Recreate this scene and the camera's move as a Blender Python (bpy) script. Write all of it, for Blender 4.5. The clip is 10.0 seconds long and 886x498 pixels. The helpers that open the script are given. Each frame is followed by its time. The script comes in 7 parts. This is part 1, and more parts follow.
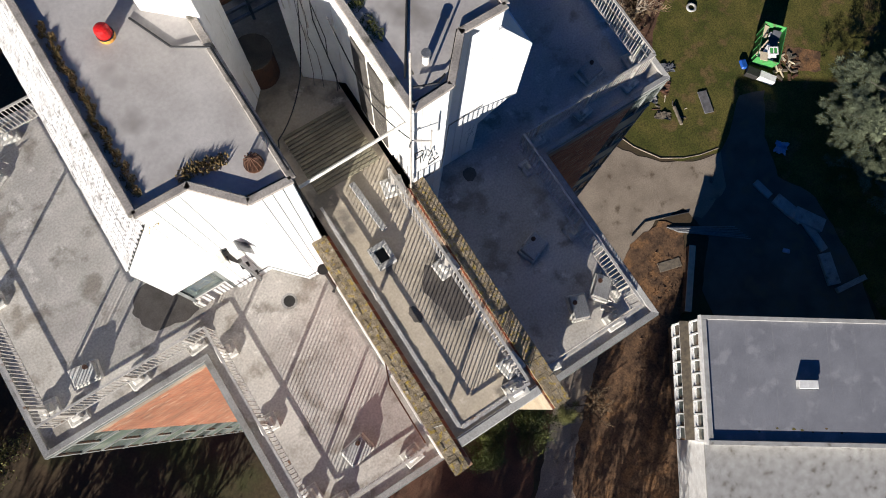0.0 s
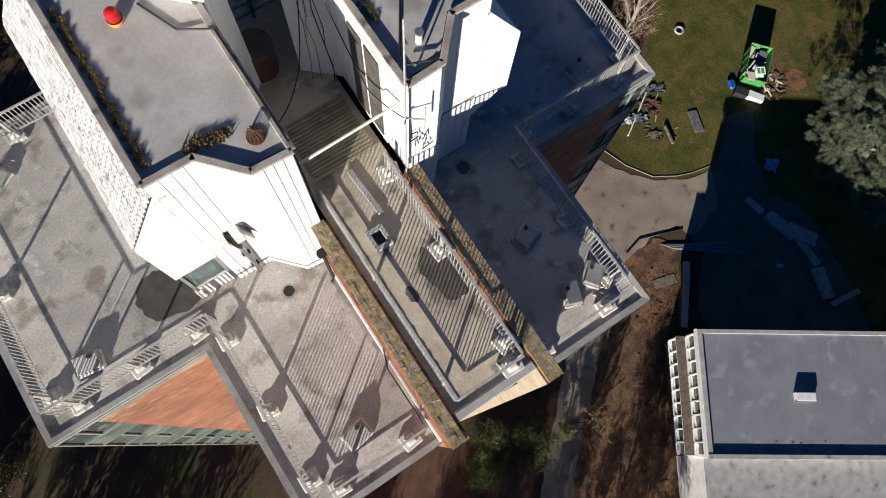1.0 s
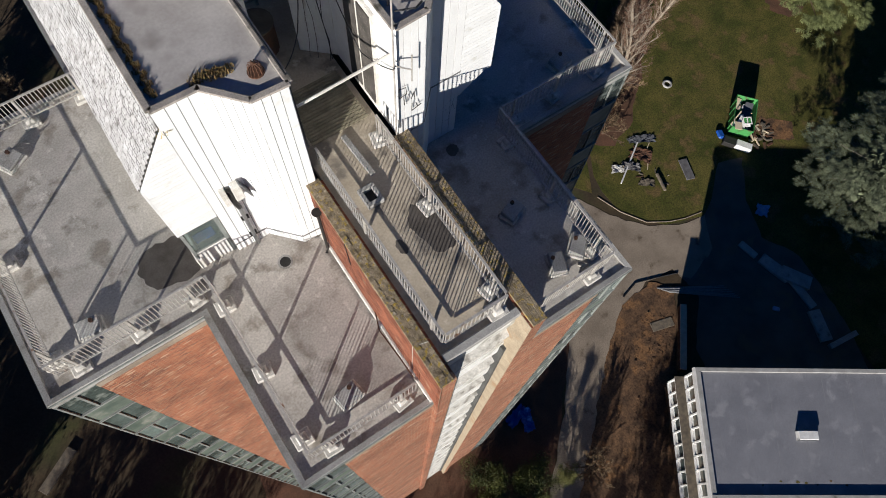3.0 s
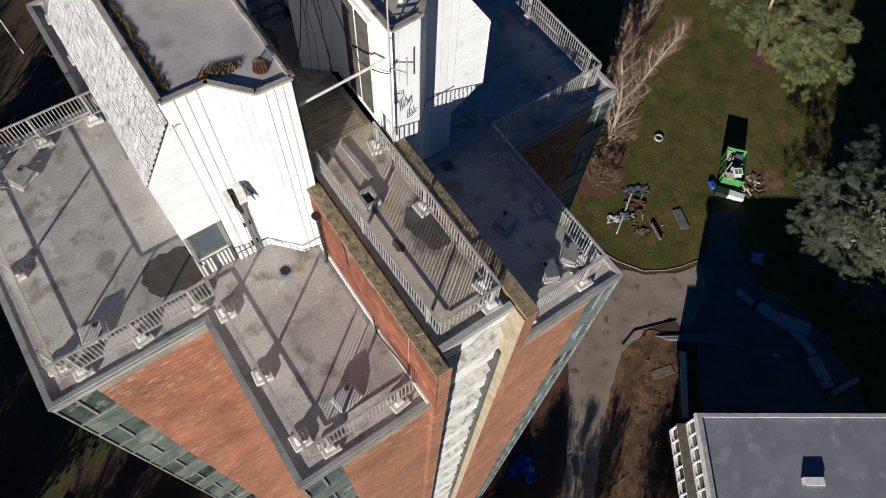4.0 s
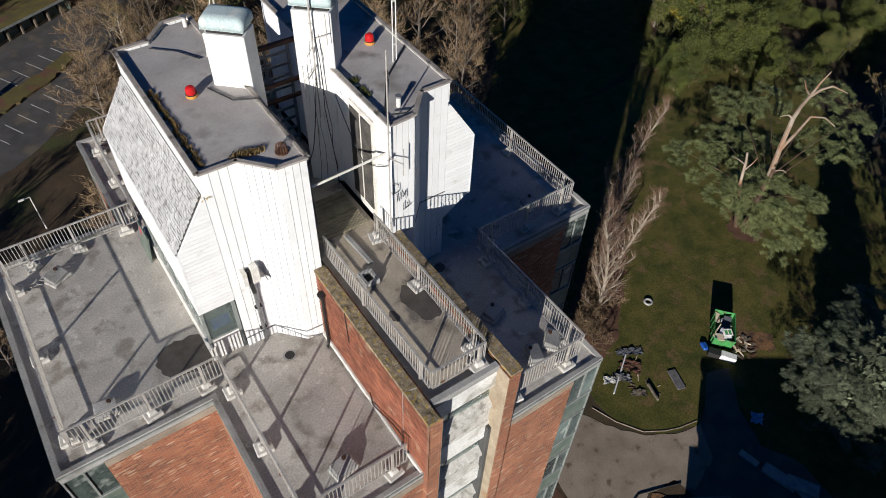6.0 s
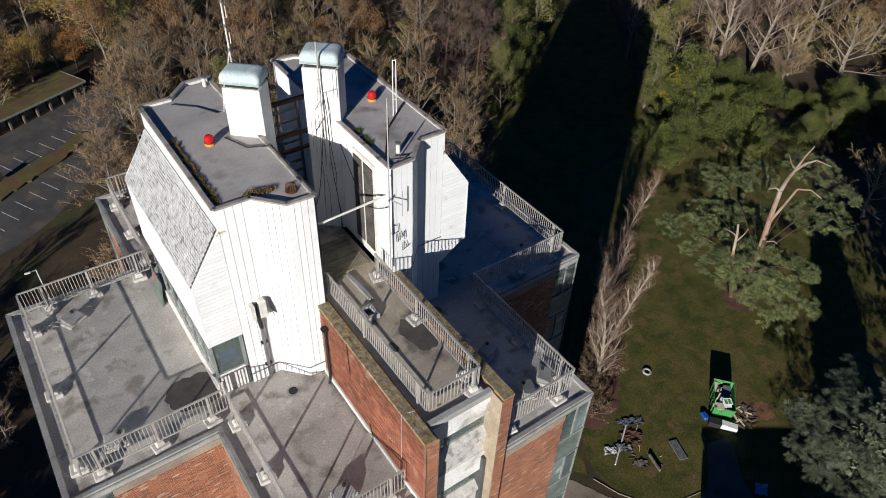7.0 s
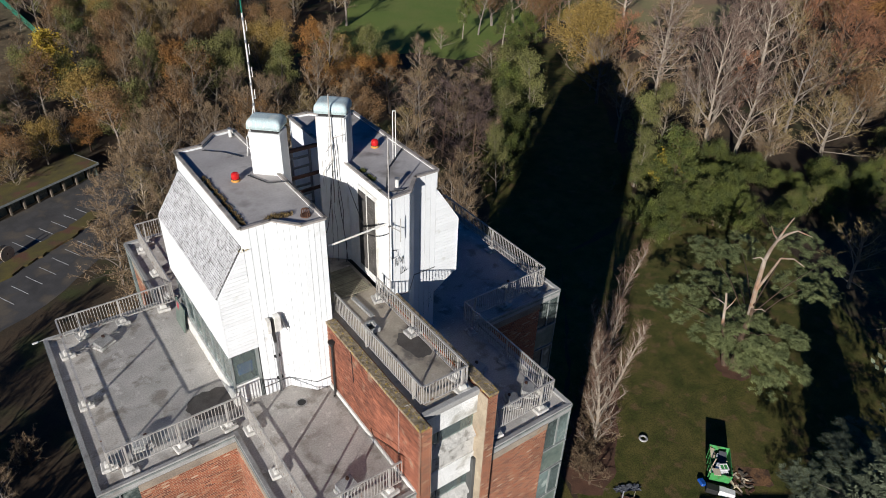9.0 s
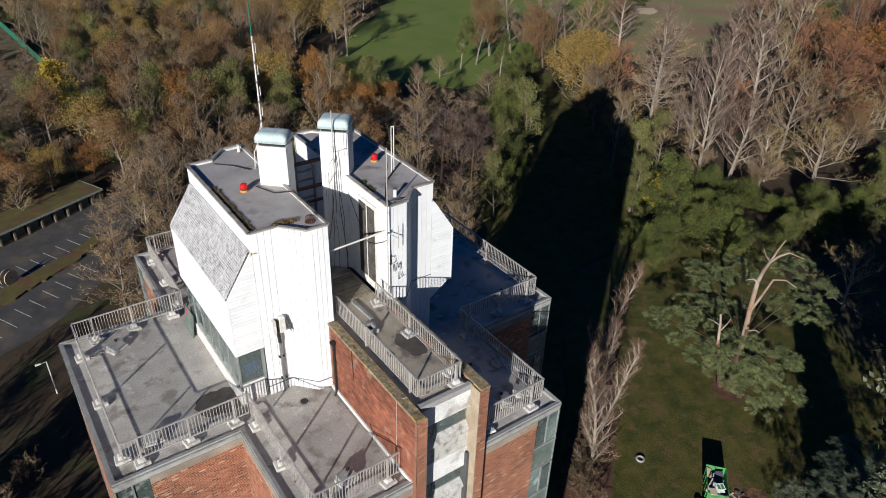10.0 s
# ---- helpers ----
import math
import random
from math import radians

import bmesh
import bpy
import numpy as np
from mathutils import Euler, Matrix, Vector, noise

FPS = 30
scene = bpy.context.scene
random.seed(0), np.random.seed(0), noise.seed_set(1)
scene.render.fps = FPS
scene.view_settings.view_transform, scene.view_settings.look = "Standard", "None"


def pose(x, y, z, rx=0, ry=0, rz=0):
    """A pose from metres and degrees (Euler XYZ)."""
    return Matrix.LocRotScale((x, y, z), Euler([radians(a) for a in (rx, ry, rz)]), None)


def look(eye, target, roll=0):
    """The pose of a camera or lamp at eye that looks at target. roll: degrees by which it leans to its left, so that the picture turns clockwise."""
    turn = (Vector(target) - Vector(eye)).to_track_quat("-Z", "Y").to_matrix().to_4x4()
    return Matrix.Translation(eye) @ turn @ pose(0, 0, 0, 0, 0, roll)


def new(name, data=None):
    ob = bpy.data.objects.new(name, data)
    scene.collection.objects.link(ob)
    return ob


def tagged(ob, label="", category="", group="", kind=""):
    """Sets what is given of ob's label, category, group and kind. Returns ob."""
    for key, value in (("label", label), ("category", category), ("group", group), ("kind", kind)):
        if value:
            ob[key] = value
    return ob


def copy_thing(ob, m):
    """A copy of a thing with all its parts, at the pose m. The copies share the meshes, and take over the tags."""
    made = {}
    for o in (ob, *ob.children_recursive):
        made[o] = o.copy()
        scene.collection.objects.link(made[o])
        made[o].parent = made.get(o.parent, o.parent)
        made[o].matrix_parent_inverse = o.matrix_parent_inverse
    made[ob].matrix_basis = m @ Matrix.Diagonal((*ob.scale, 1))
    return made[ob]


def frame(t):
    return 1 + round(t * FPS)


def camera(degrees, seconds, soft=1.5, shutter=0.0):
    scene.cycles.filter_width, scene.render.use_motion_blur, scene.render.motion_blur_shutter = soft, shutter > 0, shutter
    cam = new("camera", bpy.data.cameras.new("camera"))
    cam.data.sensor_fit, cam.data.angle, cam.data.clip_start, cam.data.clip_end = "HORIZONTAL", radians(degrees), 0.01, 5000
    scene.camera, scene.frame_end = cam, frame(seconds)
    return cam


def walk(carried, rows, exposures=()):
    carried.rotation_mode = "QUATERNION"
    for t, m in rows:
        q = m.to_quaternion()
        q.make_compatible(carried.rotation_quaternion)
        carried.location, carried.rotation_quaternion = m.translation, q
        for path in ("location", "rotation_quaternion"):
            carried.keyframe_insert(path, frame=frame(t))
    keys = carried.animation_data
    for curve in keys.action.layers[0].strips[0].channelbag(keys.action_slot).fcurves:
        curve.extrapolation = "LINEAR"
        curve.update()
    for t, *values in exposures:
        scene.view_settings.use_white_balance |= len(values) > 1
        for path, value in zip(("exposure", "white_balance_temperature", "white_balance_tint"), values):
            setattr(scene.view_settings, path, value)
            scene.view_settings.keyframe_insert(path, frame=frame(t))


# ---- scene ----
cam = camera(64.8, 10.0, 0.95)
PATH = [
    (0, (-1.45, -7.99, 65.4), (-1.14, -7.66, 63.454), 10.7),
    (0.5, (-1.764, -8.547, 65.502), (-1.427, -8.186, 63.564), 9.9),
    (1, (-2.067, -8.991, 65.609), (-1.703, -8.593, 63.683), 9.2),
    (1.5, (-2.34, -9.602, 65.722), (-1.952, -9.164, 63.81), 8.2),
    (2, (-2.667, -10.181, 65.712), (-2.253, -9.702, 63.815), 7.4),
    (2.5, (-3.012, -10.822, 65.635), (-2.574, -10.305, 63.753), 6.9),
    (4, (-4.259, -12.992, 65.426), (-3.694, -12.283, 63.643), 4.7),
    (4.5, (-4.713, -13.731, 65.393), (-4.086, -12.929, 63.671), 4.2),
    (5, (-5.16, -14.507, 65.414), (-4.47, -13.609, 63.765), 3.6),
    (5.5, (-5.634, -15.281, 65.446), (-4.883, -14.29, 63.879), 3.2),
    (7, (-7.106, -17.657, 65.524), (-6.208, -16.442, 64.215), 2.4),
    (7.5, (-7.596, -18.457, 65.57), (-6.672, -17.201, 64.317), 2.2),
    (8, (-8.091, -19.246, 65.626), (-7.143, -17.958, 64.425), 2.1),
    (8.5, (-8.533, -19.973, 65.716), (-7.568, -18.657, 64.56), 2.1),
    (9, (-9.0, -20.724, 65.794), (-8.019, -19.384, 64.679), 2.0),
    (9.5, (-9.452, -21.488, 65.894), (-8.457, -20.127, 64.817), 1.9),
    (10, (-9.869, -22.216, 65.968), (-8.863, -20.84, 64.922), 1.9),
]
walk(cam, [(t, look(eye, target, roll)) for t, eye, target, roll in PATH], ((0.0, 1.0, 6250, 12), (1.0, 0.8, 6250, 12), (1.6, 0.58, 6180, 12), (2.5, 0.5, 6150, 12), (5.5, 0.33, 6080, 12), (10.0, 0.38, 5920, 12)))

# ---- light ----
SUN_AZ, SUN_EL = radians(217.2), radians(16.75)   # where the sun stands, from +x counter-clockwise
world = bpy.data.worlds.new("world")
scene.world = world
world.use_nodes = True
wn = world.node_tree
wn.nodes.clear()
w_out, w_bg, w_sky = (wn.nodes.new(k) for k in ("ShaderNodeOutputWorld", "ShaderNodeBackground", "ShaderNodeTexSky"))
w_sky.sky_type, w_sky.sun_disc = "NISHITA", False
w_sky.air_density, w_sky.dust_density, w_sky.ozone_density = 1.2, 0.2, 5.0
w_sky.sun_elevation, w_sky.sun_rotation = SUN_EL, radians(90) - SUN_AZ
w_bg.inputs["Strength"].default_value = 0.030
w_hue = wn.nodes.new("ShaderNodeHueSaturation")
w_hue.inputs["Hue"].default_value, w_hue.inputs["Saturation"].default_value = 0.518, 1.35
wn.links.new(w_sky.outputs[0], w_hue.inputs["Color"])
wn.links.new(w_hue.outputs[0], w_bg.inputs[0])
wn.links.new(w_bg.outputs[0], w_out.inputs[0])
sun = new("sun", bpy.data.lights.new("sun", "SUN"))
sun.data.energy, sun.data.angle, sun.data.color = 5.0, radians(0.45), (1.0, 0.94, 0.83)
sun.matrix_world = look((60 * math.cos(SUN_AZ), 60 * math.sin(SUN_AZ), 60 * math.tan(SUN_EL)), (0, 0, 0))


# ---- materials ----
def mat(name, a, b, scale=2.0, rough=0.85, bump=0.1, fine=40.0, c=None, c_at=0.62, c_scale=0.7, metal=0.0, island=0.0, per_object=0.0, grain=1.0, drip=0.0, pale=None, pale_at=0.62, pale_scale=2.5):
    """A surface that wanders between a and b, with a finer grain, patches of c, and bump."""
    m = bpy.data.materials.new(name)
    m.use_nodes = True
    t = m.node_tree
    p = t.nodes["Principled BSDF"]
    geo = t.nodes.new("ShaderNodeNewGeometry")
    n1, n2 = t.nodes.new("ShaderNodeTexNoise"), t.nodes.new("ShaderNodeTexNoise")
    for n, s, d in ((n1, scale, 6), (n2, fine, 3)):
        n.inputs["Scale"].default_value, n.inputs["Detail"].default_value = s, d
        t.links.new(geo.outputs["Position"], n.inputs["Vector"])
    mix = t.nodes.new("ShaderNodeMix")
    mix.data_type = "RGBA"
    mix.inputs[6].default_value, mix.inputs[7].default_value = (*a, 1), (*b, 1)
    ramp = t.nodes.new("ShaderNodeMapRange")
    ramp.inputs[1].default_value, ramp.inputs[2].default_value = 0.32, 0.68
    t.links.new(n1.outputs[0], ramp.inputs[0])
    t.links.new(ramp.outputs[0], mix.inputs[0])
    out = mix.outputs[2]
    if c:
        n3 = t.nodes.new("ShaderNodeTexNoise")
        n3.inputs["Scale"].default_value, n3.inputs["Detail"].default_value = c_scale, 8
        at = geo.outputs["Position"]
        if drip:      # patches drawn out downwards
            run = t.nodes.new("ShaderNodeVectorMath")
            run.operation = "MULTIPLY"
            run.inputs[1].default_value = (drip, drip, 0.5)
            t.links.new(at, run.inputs[0])
            at = run.outputs[0]
        t.links.new(at, n3.inputs["Vector"])
        r3 = t.nodes.new("ShaderNodeMapRange")
        r3.inputs[1].default_value, r3.inputs[2].default_value = c_at - 0.06, c_at + 0.06
        t.links.new(n3.outputs[0], r3.inputs[0])
        m3 = t.nodes.new("ShaderNodeMix")
        m3.data_type = "RGBA"
        m3.inputs[7].default_value = (*c, 1)
        t.links.new(r3.outputs[0], m3.inputs[0])
        t.links.new(out, m3.inputs[6])
        out = m3.outputs[2]
    if pale:      # scattered lime-white bloom
        n4 = t.nodes.new("ShaderNodeTexNoise")
        n4.inputs["Scale"].default_value, n4.inputs["Detail"].default_value, n4.inputs["Roughness"].default_value = pale_scale, 9, 0.65
        t.links.new(geo.outputs["Position"], n4.inputs["Vector"])
        r4 = t.nodes.new("ShaderNodeMapRange")
        r4.inputs[1].default_value, r4.inputs[2].default_value = pale_at - 0.03, pale_at + 0.09
        t.links.new(n4.outputs[0], r4.inputs[0])
        m4 = t.nodes.new("ShaderNodeMix")
        m4.data_type = "RGBA"
        m4.inputs[7].default_value = (*pale, 1)
        t.links.new(r4.outputs[0], m4.inputs[0])
        t.links.new(out, m4.inputs[6])
        out = m4.outputs[2]
    hsv = t.nodes.new("ShaderNodeHueSaturation")
    t.links.new(out, hsv.inputs["Color"])
    val = t.nodes.new("ShaderNodeMath")
    val.operation = "MULTIPLY_ADD"
    t.links.new(n2.outputs[0], val.inputs[0])
    val.inputs[1].default_value, val.inputs[2].default_value = grain, 1 - grain / 2
    last = val.outputs[0]
    for amount, node, sock in ((island, geo, "Random Per Island"), (per_object, t.nodes.new("ShaderNodeObjectInfo"), "Random")):
        if amount:
            more = t.nodes.new("ShaderNodeMath")
            more.operation = "MULTIPLY_ADD"
            t.links.new(node.outputs[sock], more.inputs[0])
            more.inputs[1].default_value = amount
            t.links.new(last, more.inputs[2])
            less = t.nodes.new("ShaderNodeMath")
            less.operation = "SUBTRACT"
            t.links.new(more.outputs[0], less.inputs[0])
            less.inputs[1].default_value = amount / 2
            last = less.outputs[0]
    t.links.new(last, hsv.inputs["Value"])
    t.links.new(hsv.outputs[0], p.inputs["Base Color"])
    p.inputs["Roughness"].default_value, p.inputs["Metallic"].default_value = rough, metal
    p.inputs["Specular IOR Level"].default_value = 0.3
    if bump:
        bn = t.nodes.new("ShaderNodeBump")
        bn.inputs["Strength"].default_value, bn.inputs["Distance"].default_value = bump, 0.02
        t.links.new(n2.outputs[0], bn.inputs["Height"])
        t.links.new(bn.outputs[0], p.inputs["Normal"])
    return m


def brickwork(name):
    """Brick courses 75 mm high, stretchers 225 mm long, each brick of its own shade, on walls along x or y."""
    m = bpy.data.materials.new(name)
    m.use_nodes = True
    t = m.node_tree
    p = t.nodes["Principled BSDF"]

    def calc(op, a, b=None):
        n = t.nodes.new("ShaderNodeMath")
        n.operation = op
        for sock, v in zip(n.inputs, (a, b)):
            if isinstance(v, (int, float)):
                sock.default_value = v
            elif v is not None:
                t.links.new(v, sock)
        return n.outputs[0]

    geo, sep, com = (t.nodes.new(k) for k in ("ShaderNodeNewGeometry", "ShaderNodeSeparateXYZ", "ShaderNodeCombineXYZ"))
    t.links.new(geo.outputs["Position"], sep.inputs[0])
    u, z = calc("ADD", sep.outputs[0], sep.outputs[1]), sep.outputs[2]
    t.links.new(u, com.inputs[0])
    t.links.new(z, com.inputs[1])
    br = t.nodes.new("ShaderNodeTexBrick")
    t.links.new(com.outputs[0], br.inputs["Vector"])
    for k, v in (("Scale", 1.0), ("Brick Width", 0.225), ("Row Height", 0.075), ("Mortar Size", 0.011), ("Mortar Smooth", 0.2), ("Bias", 0.0)):
        br.inputs[k].default_value = v
    row = calc("FLOOR", calc("DIVIDE", z, 0.075))
    even = calc("SUBTRACT", 1.0, calc("MODULO", row, 2.0))
    col = calc("FLOOR", calc("ADD", calc("DIVIDE", u, 0.225), calc("MULTIPLY", even, 0.5)))
    cell, dice, ramp = (t.nodes.new(k) for k in ("ShaderNodeCombineXYZ", "ShaderNodeTexWhiteNoise", "ShaderNodeValToRGB"))
    dice.noise_dimensions = "2D"
    t.links.new(col, cell.inputs[0])
    t.links.new(row, cell.inputs[1])
    t.links.new(cell.outputs[0], dice.inputs["Vector"])
    t.links.new(dice.outputs["Value"], ramp.inputs[0])
    cr = ramp.color_ramp
    cr.elements[0].color, cr.elements[1].color = (0.135, 0.045, 0.03, 1), (0.50, 0.36, 0.25, 1)
    for at, c in ((0.35, (0.27, 0.083, 0.042)), (0.86, (0.345, 0.108, 0.05)), (0.94, (0.37, 0.17, 0.09))):
        cr.elements.new(at).color = (*c, 1)
    stain = t.nodes.new("ShaderNodeTexNoise")
    stain.inputs["Scale"].default_value, stain.inputs["Detail"].default_value = 0.5, 9
    t.links.new(geo.outputs["Position"], stain.inputs["Vector"])
    mix, hsv, r = t.nodes.new("ShaderNodeMix"), t.nodes.new("ShaderNodeHueSaturation"), t.nodes.new("ShaderNodeMapRange")
    mix.data_type = "RGBA"
    mix.inputs[7].default_value = (0.36, 0.215, 0.13, 1)
    t.links.new(br.outputs["Fac"], mix.inputs[0])
    t.links.new(ramp.outputs[0], mix.inputs[6])
    r.inputs[1].default_value, r.inputs[2].default_value, r.inputs[3].default_value, r.inputs[4].default_value = 0.3, 0.7, 0.68, 1.25
    t.links.new(stain.outputs[0], r.inputs[0])
    t.links.new(r.outputs[0], hsv.inputs["Value"])
    t.links.new(mix.outputs[2], hsv.inputs["Color"])
    t.links.new(hsv.outputs[0], p.inputs["Base Color"])
    p.inputs["Roughness"].default_value = 0.9
    bn = t.nodes.new("ShaderNodeBump")
    bn.invert = True
    bn.inputs["Strength"].default_value, bn.inputs["Distance"].default_value = 0.8, 0.012
    t.links.new(br.outputs["Fac"], bn.inputs["Height"])
    t.links.new(bn.outputs[0], p.inputs["Normal"])
    return m


def glass(name, tint):
    m = bpy.data.materials.new(name)
    m.use_nodes = True
    p = m.node_tree.nodes["Principled BSDF"]
    p.inputs["Base Color"].default_value, p.inputs["Roughness"].default_value, p.inputs["Transmission Weight"].default_value = (*tint, 1), 0.05, 0.9
    return m


M = {
    "brick": brickwork("brickwork"),
    "brick_piece": mat("brick_piece", (0.31, 0.112, 0.062), (0.19, 0.072, 0.045), 3, 0.9, 0.3, 60, c=(0.33, 0.2, 0.13), c_at=0.66, c_scale=2.0, per_object=0.5, island=0.5),
    "mortar": mat("mortar", (0.34, 0.22, 0.15), (0.24, 0.15, 0.1), 3, 0.95, 0.3),
    "deck": mat("deck_screed", (0.525, 0.49, 0.44), (0.385, 0.355, 0.315), 0.8, 0.9, 0.15, 18, c=(0.28, 0.25, 0.21), c_at=0.605, c_scale=1.5, grain=0.85, pale=(0.66, 0.63, 0.57), pale_at=0.61, pale_scale=1.9),
    "deck_warm": mat("deck_screed_worn", (0.50, 0.43, 0.335), (0.33, 0.28, 0.21), 1.0, 0.9, 0.15, 18, c=(0.20, 0.175, 0.145), c_at=0.61, c_scale=1.4, grain=0.5, pale=(0.56, 0.50, 0.41), pale_at=0.63, pale_scale=3.0),
    "kerb": mat("kerb_concrete", (0.40, 0.39, 0.37), (0.28, 0.27, 0.25), 1.5, 0.9, 0.2, 30, c=(0.17, 0.155, 0.13), c_at=0.68, c_scale=1.5),
    "band": mat("band_concrete", (0.36, 0.30, 0.23), (0.22, 0.18, 0.14), 1.2, 0.9, 0.2, 20, c=(0.30, 0.15, 0.06), c_at=0.68, c_scale=1.0),
    "gutter": mat("gutter_felt", (0.10, 0.105, 0.12), (0.07, 0.072, 0.08), 1.5, 0.9, 0.1),
    "wet": mat("wet_screed", (0.12, 0.105, 0.092), (0.08, 0.07, 0.06), 3, 0.5, 0.1),
    "coping": mat("coping_lichen", (0.33, 0.265, 0.18), (0.15, 0.115, 0.07), 8, 0.95, 0.9, 30, c=(0.36, 0.25, 0.05), c_at=0.60, c_scale=9.0, per_object=0.3, pale=(0.46, 0.40, 0.32), pale_at=0.62, pale_scale=7.0),
    "flash": mat("white_flashing", (0.75, 0.73, 0.68), (0.55, 0.52, 0.46), 4, 0.6, 0.1),
    "white": mat("white_boards", (0.82, 0.82, 0.805), (0.75, 0.75, 0.735), 1.5, 0.55, 0.05, 20, c=(0.62, 0.61, 0.56), c_at=0.70, c_scale=2.5, per_object=0.08, grain=0.2),
    "tile": mat("white_tiles", (0.54, 0.53, 0.525), (0.40, 0.385, 0.375), 5, 0.7, 0.2, 50, c=(0.24, 0.225, 0.215), c_at=0.64, c_scale=5.0, per_object=0.2, island=0.2),
    "tile_gap": mat("tile_batten", (0.05, 0.045, 0.04), (0.03, 0.028, 0.025), 5),
    "felt": mat("roof_felt", (0.46, 0.43, 0.405), (0.33, 0.305, 0.285), 0.8, 0.85, 0.1, 16, c=(0.24, 0.22, 0.20), c_at=0.63, c_scale=1.0, grain=0.35),
    "lip": mat("roof_lip", (0.40, 0.355, 0.31), (0.24, 0.215, 0.19), 2, 0.8, 0.3, 30, c=(0.10, 0.09, 0.07), c_at=0.63, c_scale=2.5),
    "metal": mat("galvanised_rail", (0.54, 0.51, 0.47), (0.39, 0.36, 0.32), 6, 0.5, 0.05, 60, c=(0.22, 0.12, 0.07), c_at=0.68, c_scale=4.0, metal=0.25),
    "block": mat("white_block", (0.62, 0.59, 0.54), (0.42, 0.40, 0.36), 5, 0.85, 0.3, 40, c=(0.22, 0.2, 0.17), c_at=0.64, c_scale=4.0, per_object=0.2),
    "steel": mat("steel_pipe", (0.30, 0.30, 0.30), (0.2, 0.2, 0.2), 6, 0.45, 0.05, 60, metal=0.6),
    "dark": mat("dark_iron", (0.03, 0.028, 0.027), (0.018, 0.017, 0.016), 6, 0.6, 0.1),
    "cable": mat("black_cable", (0.025, 0.025, 0.027), (0.015, 0.015, 0.016), 6, 0.6, 0.0),
    "copper": mat("green_copper", (0.50, 0.59, 0.58), (0.38, 0.47, 0.47), 3, 0.7, 0.15, 30, c=(0.56, 0.6, 0.56), c_at=0.6, c_scale=3.0),
    "red": mat("red_lens", (0.55, 0.02, 0.02), (0.42, 0.012, 0.012), 8, 0.25, 0.0),
    "amber": mat("yellow_base", (0.62, 0.30, 0.06), (0.5, 0.22, 0.05), 8, 0.6, 0.05),
    "frame": mat("window_frame", (0.27, 0.285, 0.265), (0.17, 0.18, 0.17), 3, 0.6, 0.05),
    "spandrel": mat("green_spandrel", (0.17, 0.20, 0.165), (0.09, 0.12, 0.10), 2.5, 0.4, 0.05, 20, c=(0.27, 0.28, 0.24), c_at=0.62, c_scale=1.5),
    "glass": glass("window_glass", (0.62, 0.75, 0.72)),
    # Dark colour in place of unlit rooms behind the windows.
    "room": mat("unlit_room", (0.10, 0.10, 0.095), (0.06, 0.06, 0.058), 1, 0.9, 0.0),
    "panel_white": mat("white_panel", (0.80, 0.79, 0.76), (0.62, 0.61, 0.57), 1.6, 0.6, 0.05, 20, c=(0.40, 0.38, 0.33), c_at=0.63, c_scale=1.4),
    "panel_grey": mat("dirty_panel", (0.56, 0.54, 0.50), (0.40, 0.385, 0.35), 4, 0.8, 0.1, 20, c=(0.24, 0.225, 0.2), c_at=0.62, c_scale=4.0),
    "moss": mat("roof_moss", (0.24, 0.165, 0.065), (0.12, 0.085, 0.036), 6, 0.95, 0.5, 60, island=0.6),
    "timber": mat("old_timber", (0.17, 0.14, 0.10), (0.09, 0.075, 0.06), 3, 0.9, 0.3, 40, per_object=0.3, island=0.3),
    "rust": mat("rusty_steel", (0.12, 0.055, 0.03), (0.065, 0.036, 0.025), 4, 0.8, 0.2),
}
M["render"] = mat("streaked_render", (0.80, 0.79, 0.765), (0.70, 0.685, 0.65), 2.0, 0.7, 0.1, 14, c=(0.50, 0.45, 0.37), c_at=0.66, c_scale=2.2, grain=0.2, drip=5.0)
M["dirty_glass"] = mat("dirty_window_glass", (0.15, 0.19, 0.172), (0.015, 0.02, 0.019), 0.55, 0.2, 0.02, 12, c=(0.26, 0.29, 0.26), c_at=0.64, c_scale=2.0, per_object=0.9)
M["duck"] = mat("duckboard_timber", (0.30, 0.27, 0.19), (0.19, 0.165, 0.115), 3, 0.9, 0.3, 40, per_object=0.3)
M["moss_green"] = mat("green_moss", (0.10, 0.10, 0.02), (0.055, 0.065, 0.015), 6, 0.95, 0.3, 60, island=0.6)
M["lichen"] = mat("yellow_lichen", (0.5, 0.36, 0.06), (0.4, 0.28, 0.05), 6, 0.95, 0.1, 60)
# Dark door colour: both leaf boards, and one leaf's slats.
M["dark_door"] = mat("dark_door_boards", (0.10, 0.09, 0.08), (0.05, 0.045, 0.04), 3, 0.9, 0.2)
M["louvre"] = mat("pale_louvres", (0.5, 0.46, 0.36), (0.34, 0.30, 0.22), 3, 0.8, 0.1)
M["teal"] = mat("teal_paint", (0.02, 0.16, 0.22), (0.015, 0.11, 0.16), 4, 0.5, 0.0)
M["pink"] = mat("pink_paint", (0.45, 0.08, 0.10), (0.35, 0.05, 0.07), 4, 0.5, 0.0)
M["blue"] = mat("blue_plastic", (0.02, 0.10, 0.42), (0.015, 0.06, 0.28), 3, 0.4, 0.1)
M["green_rod"] = mat("green_rod", (0.02, 0.16, 0.10), (0.015, 0.11, 0.07), 3, 0.5, 0.0)
M["ply"] = mat("pale_board", (0.62, 0.52, 0.36), (0.48, 0.40, 0.28), 2, 0.8, 0.1)
M["bag"] = mat("pale_blue_plastic", (0.30, 0.42, 0.62), (0.2, 0.3, 0.48), 2, 0.5, 0.1)
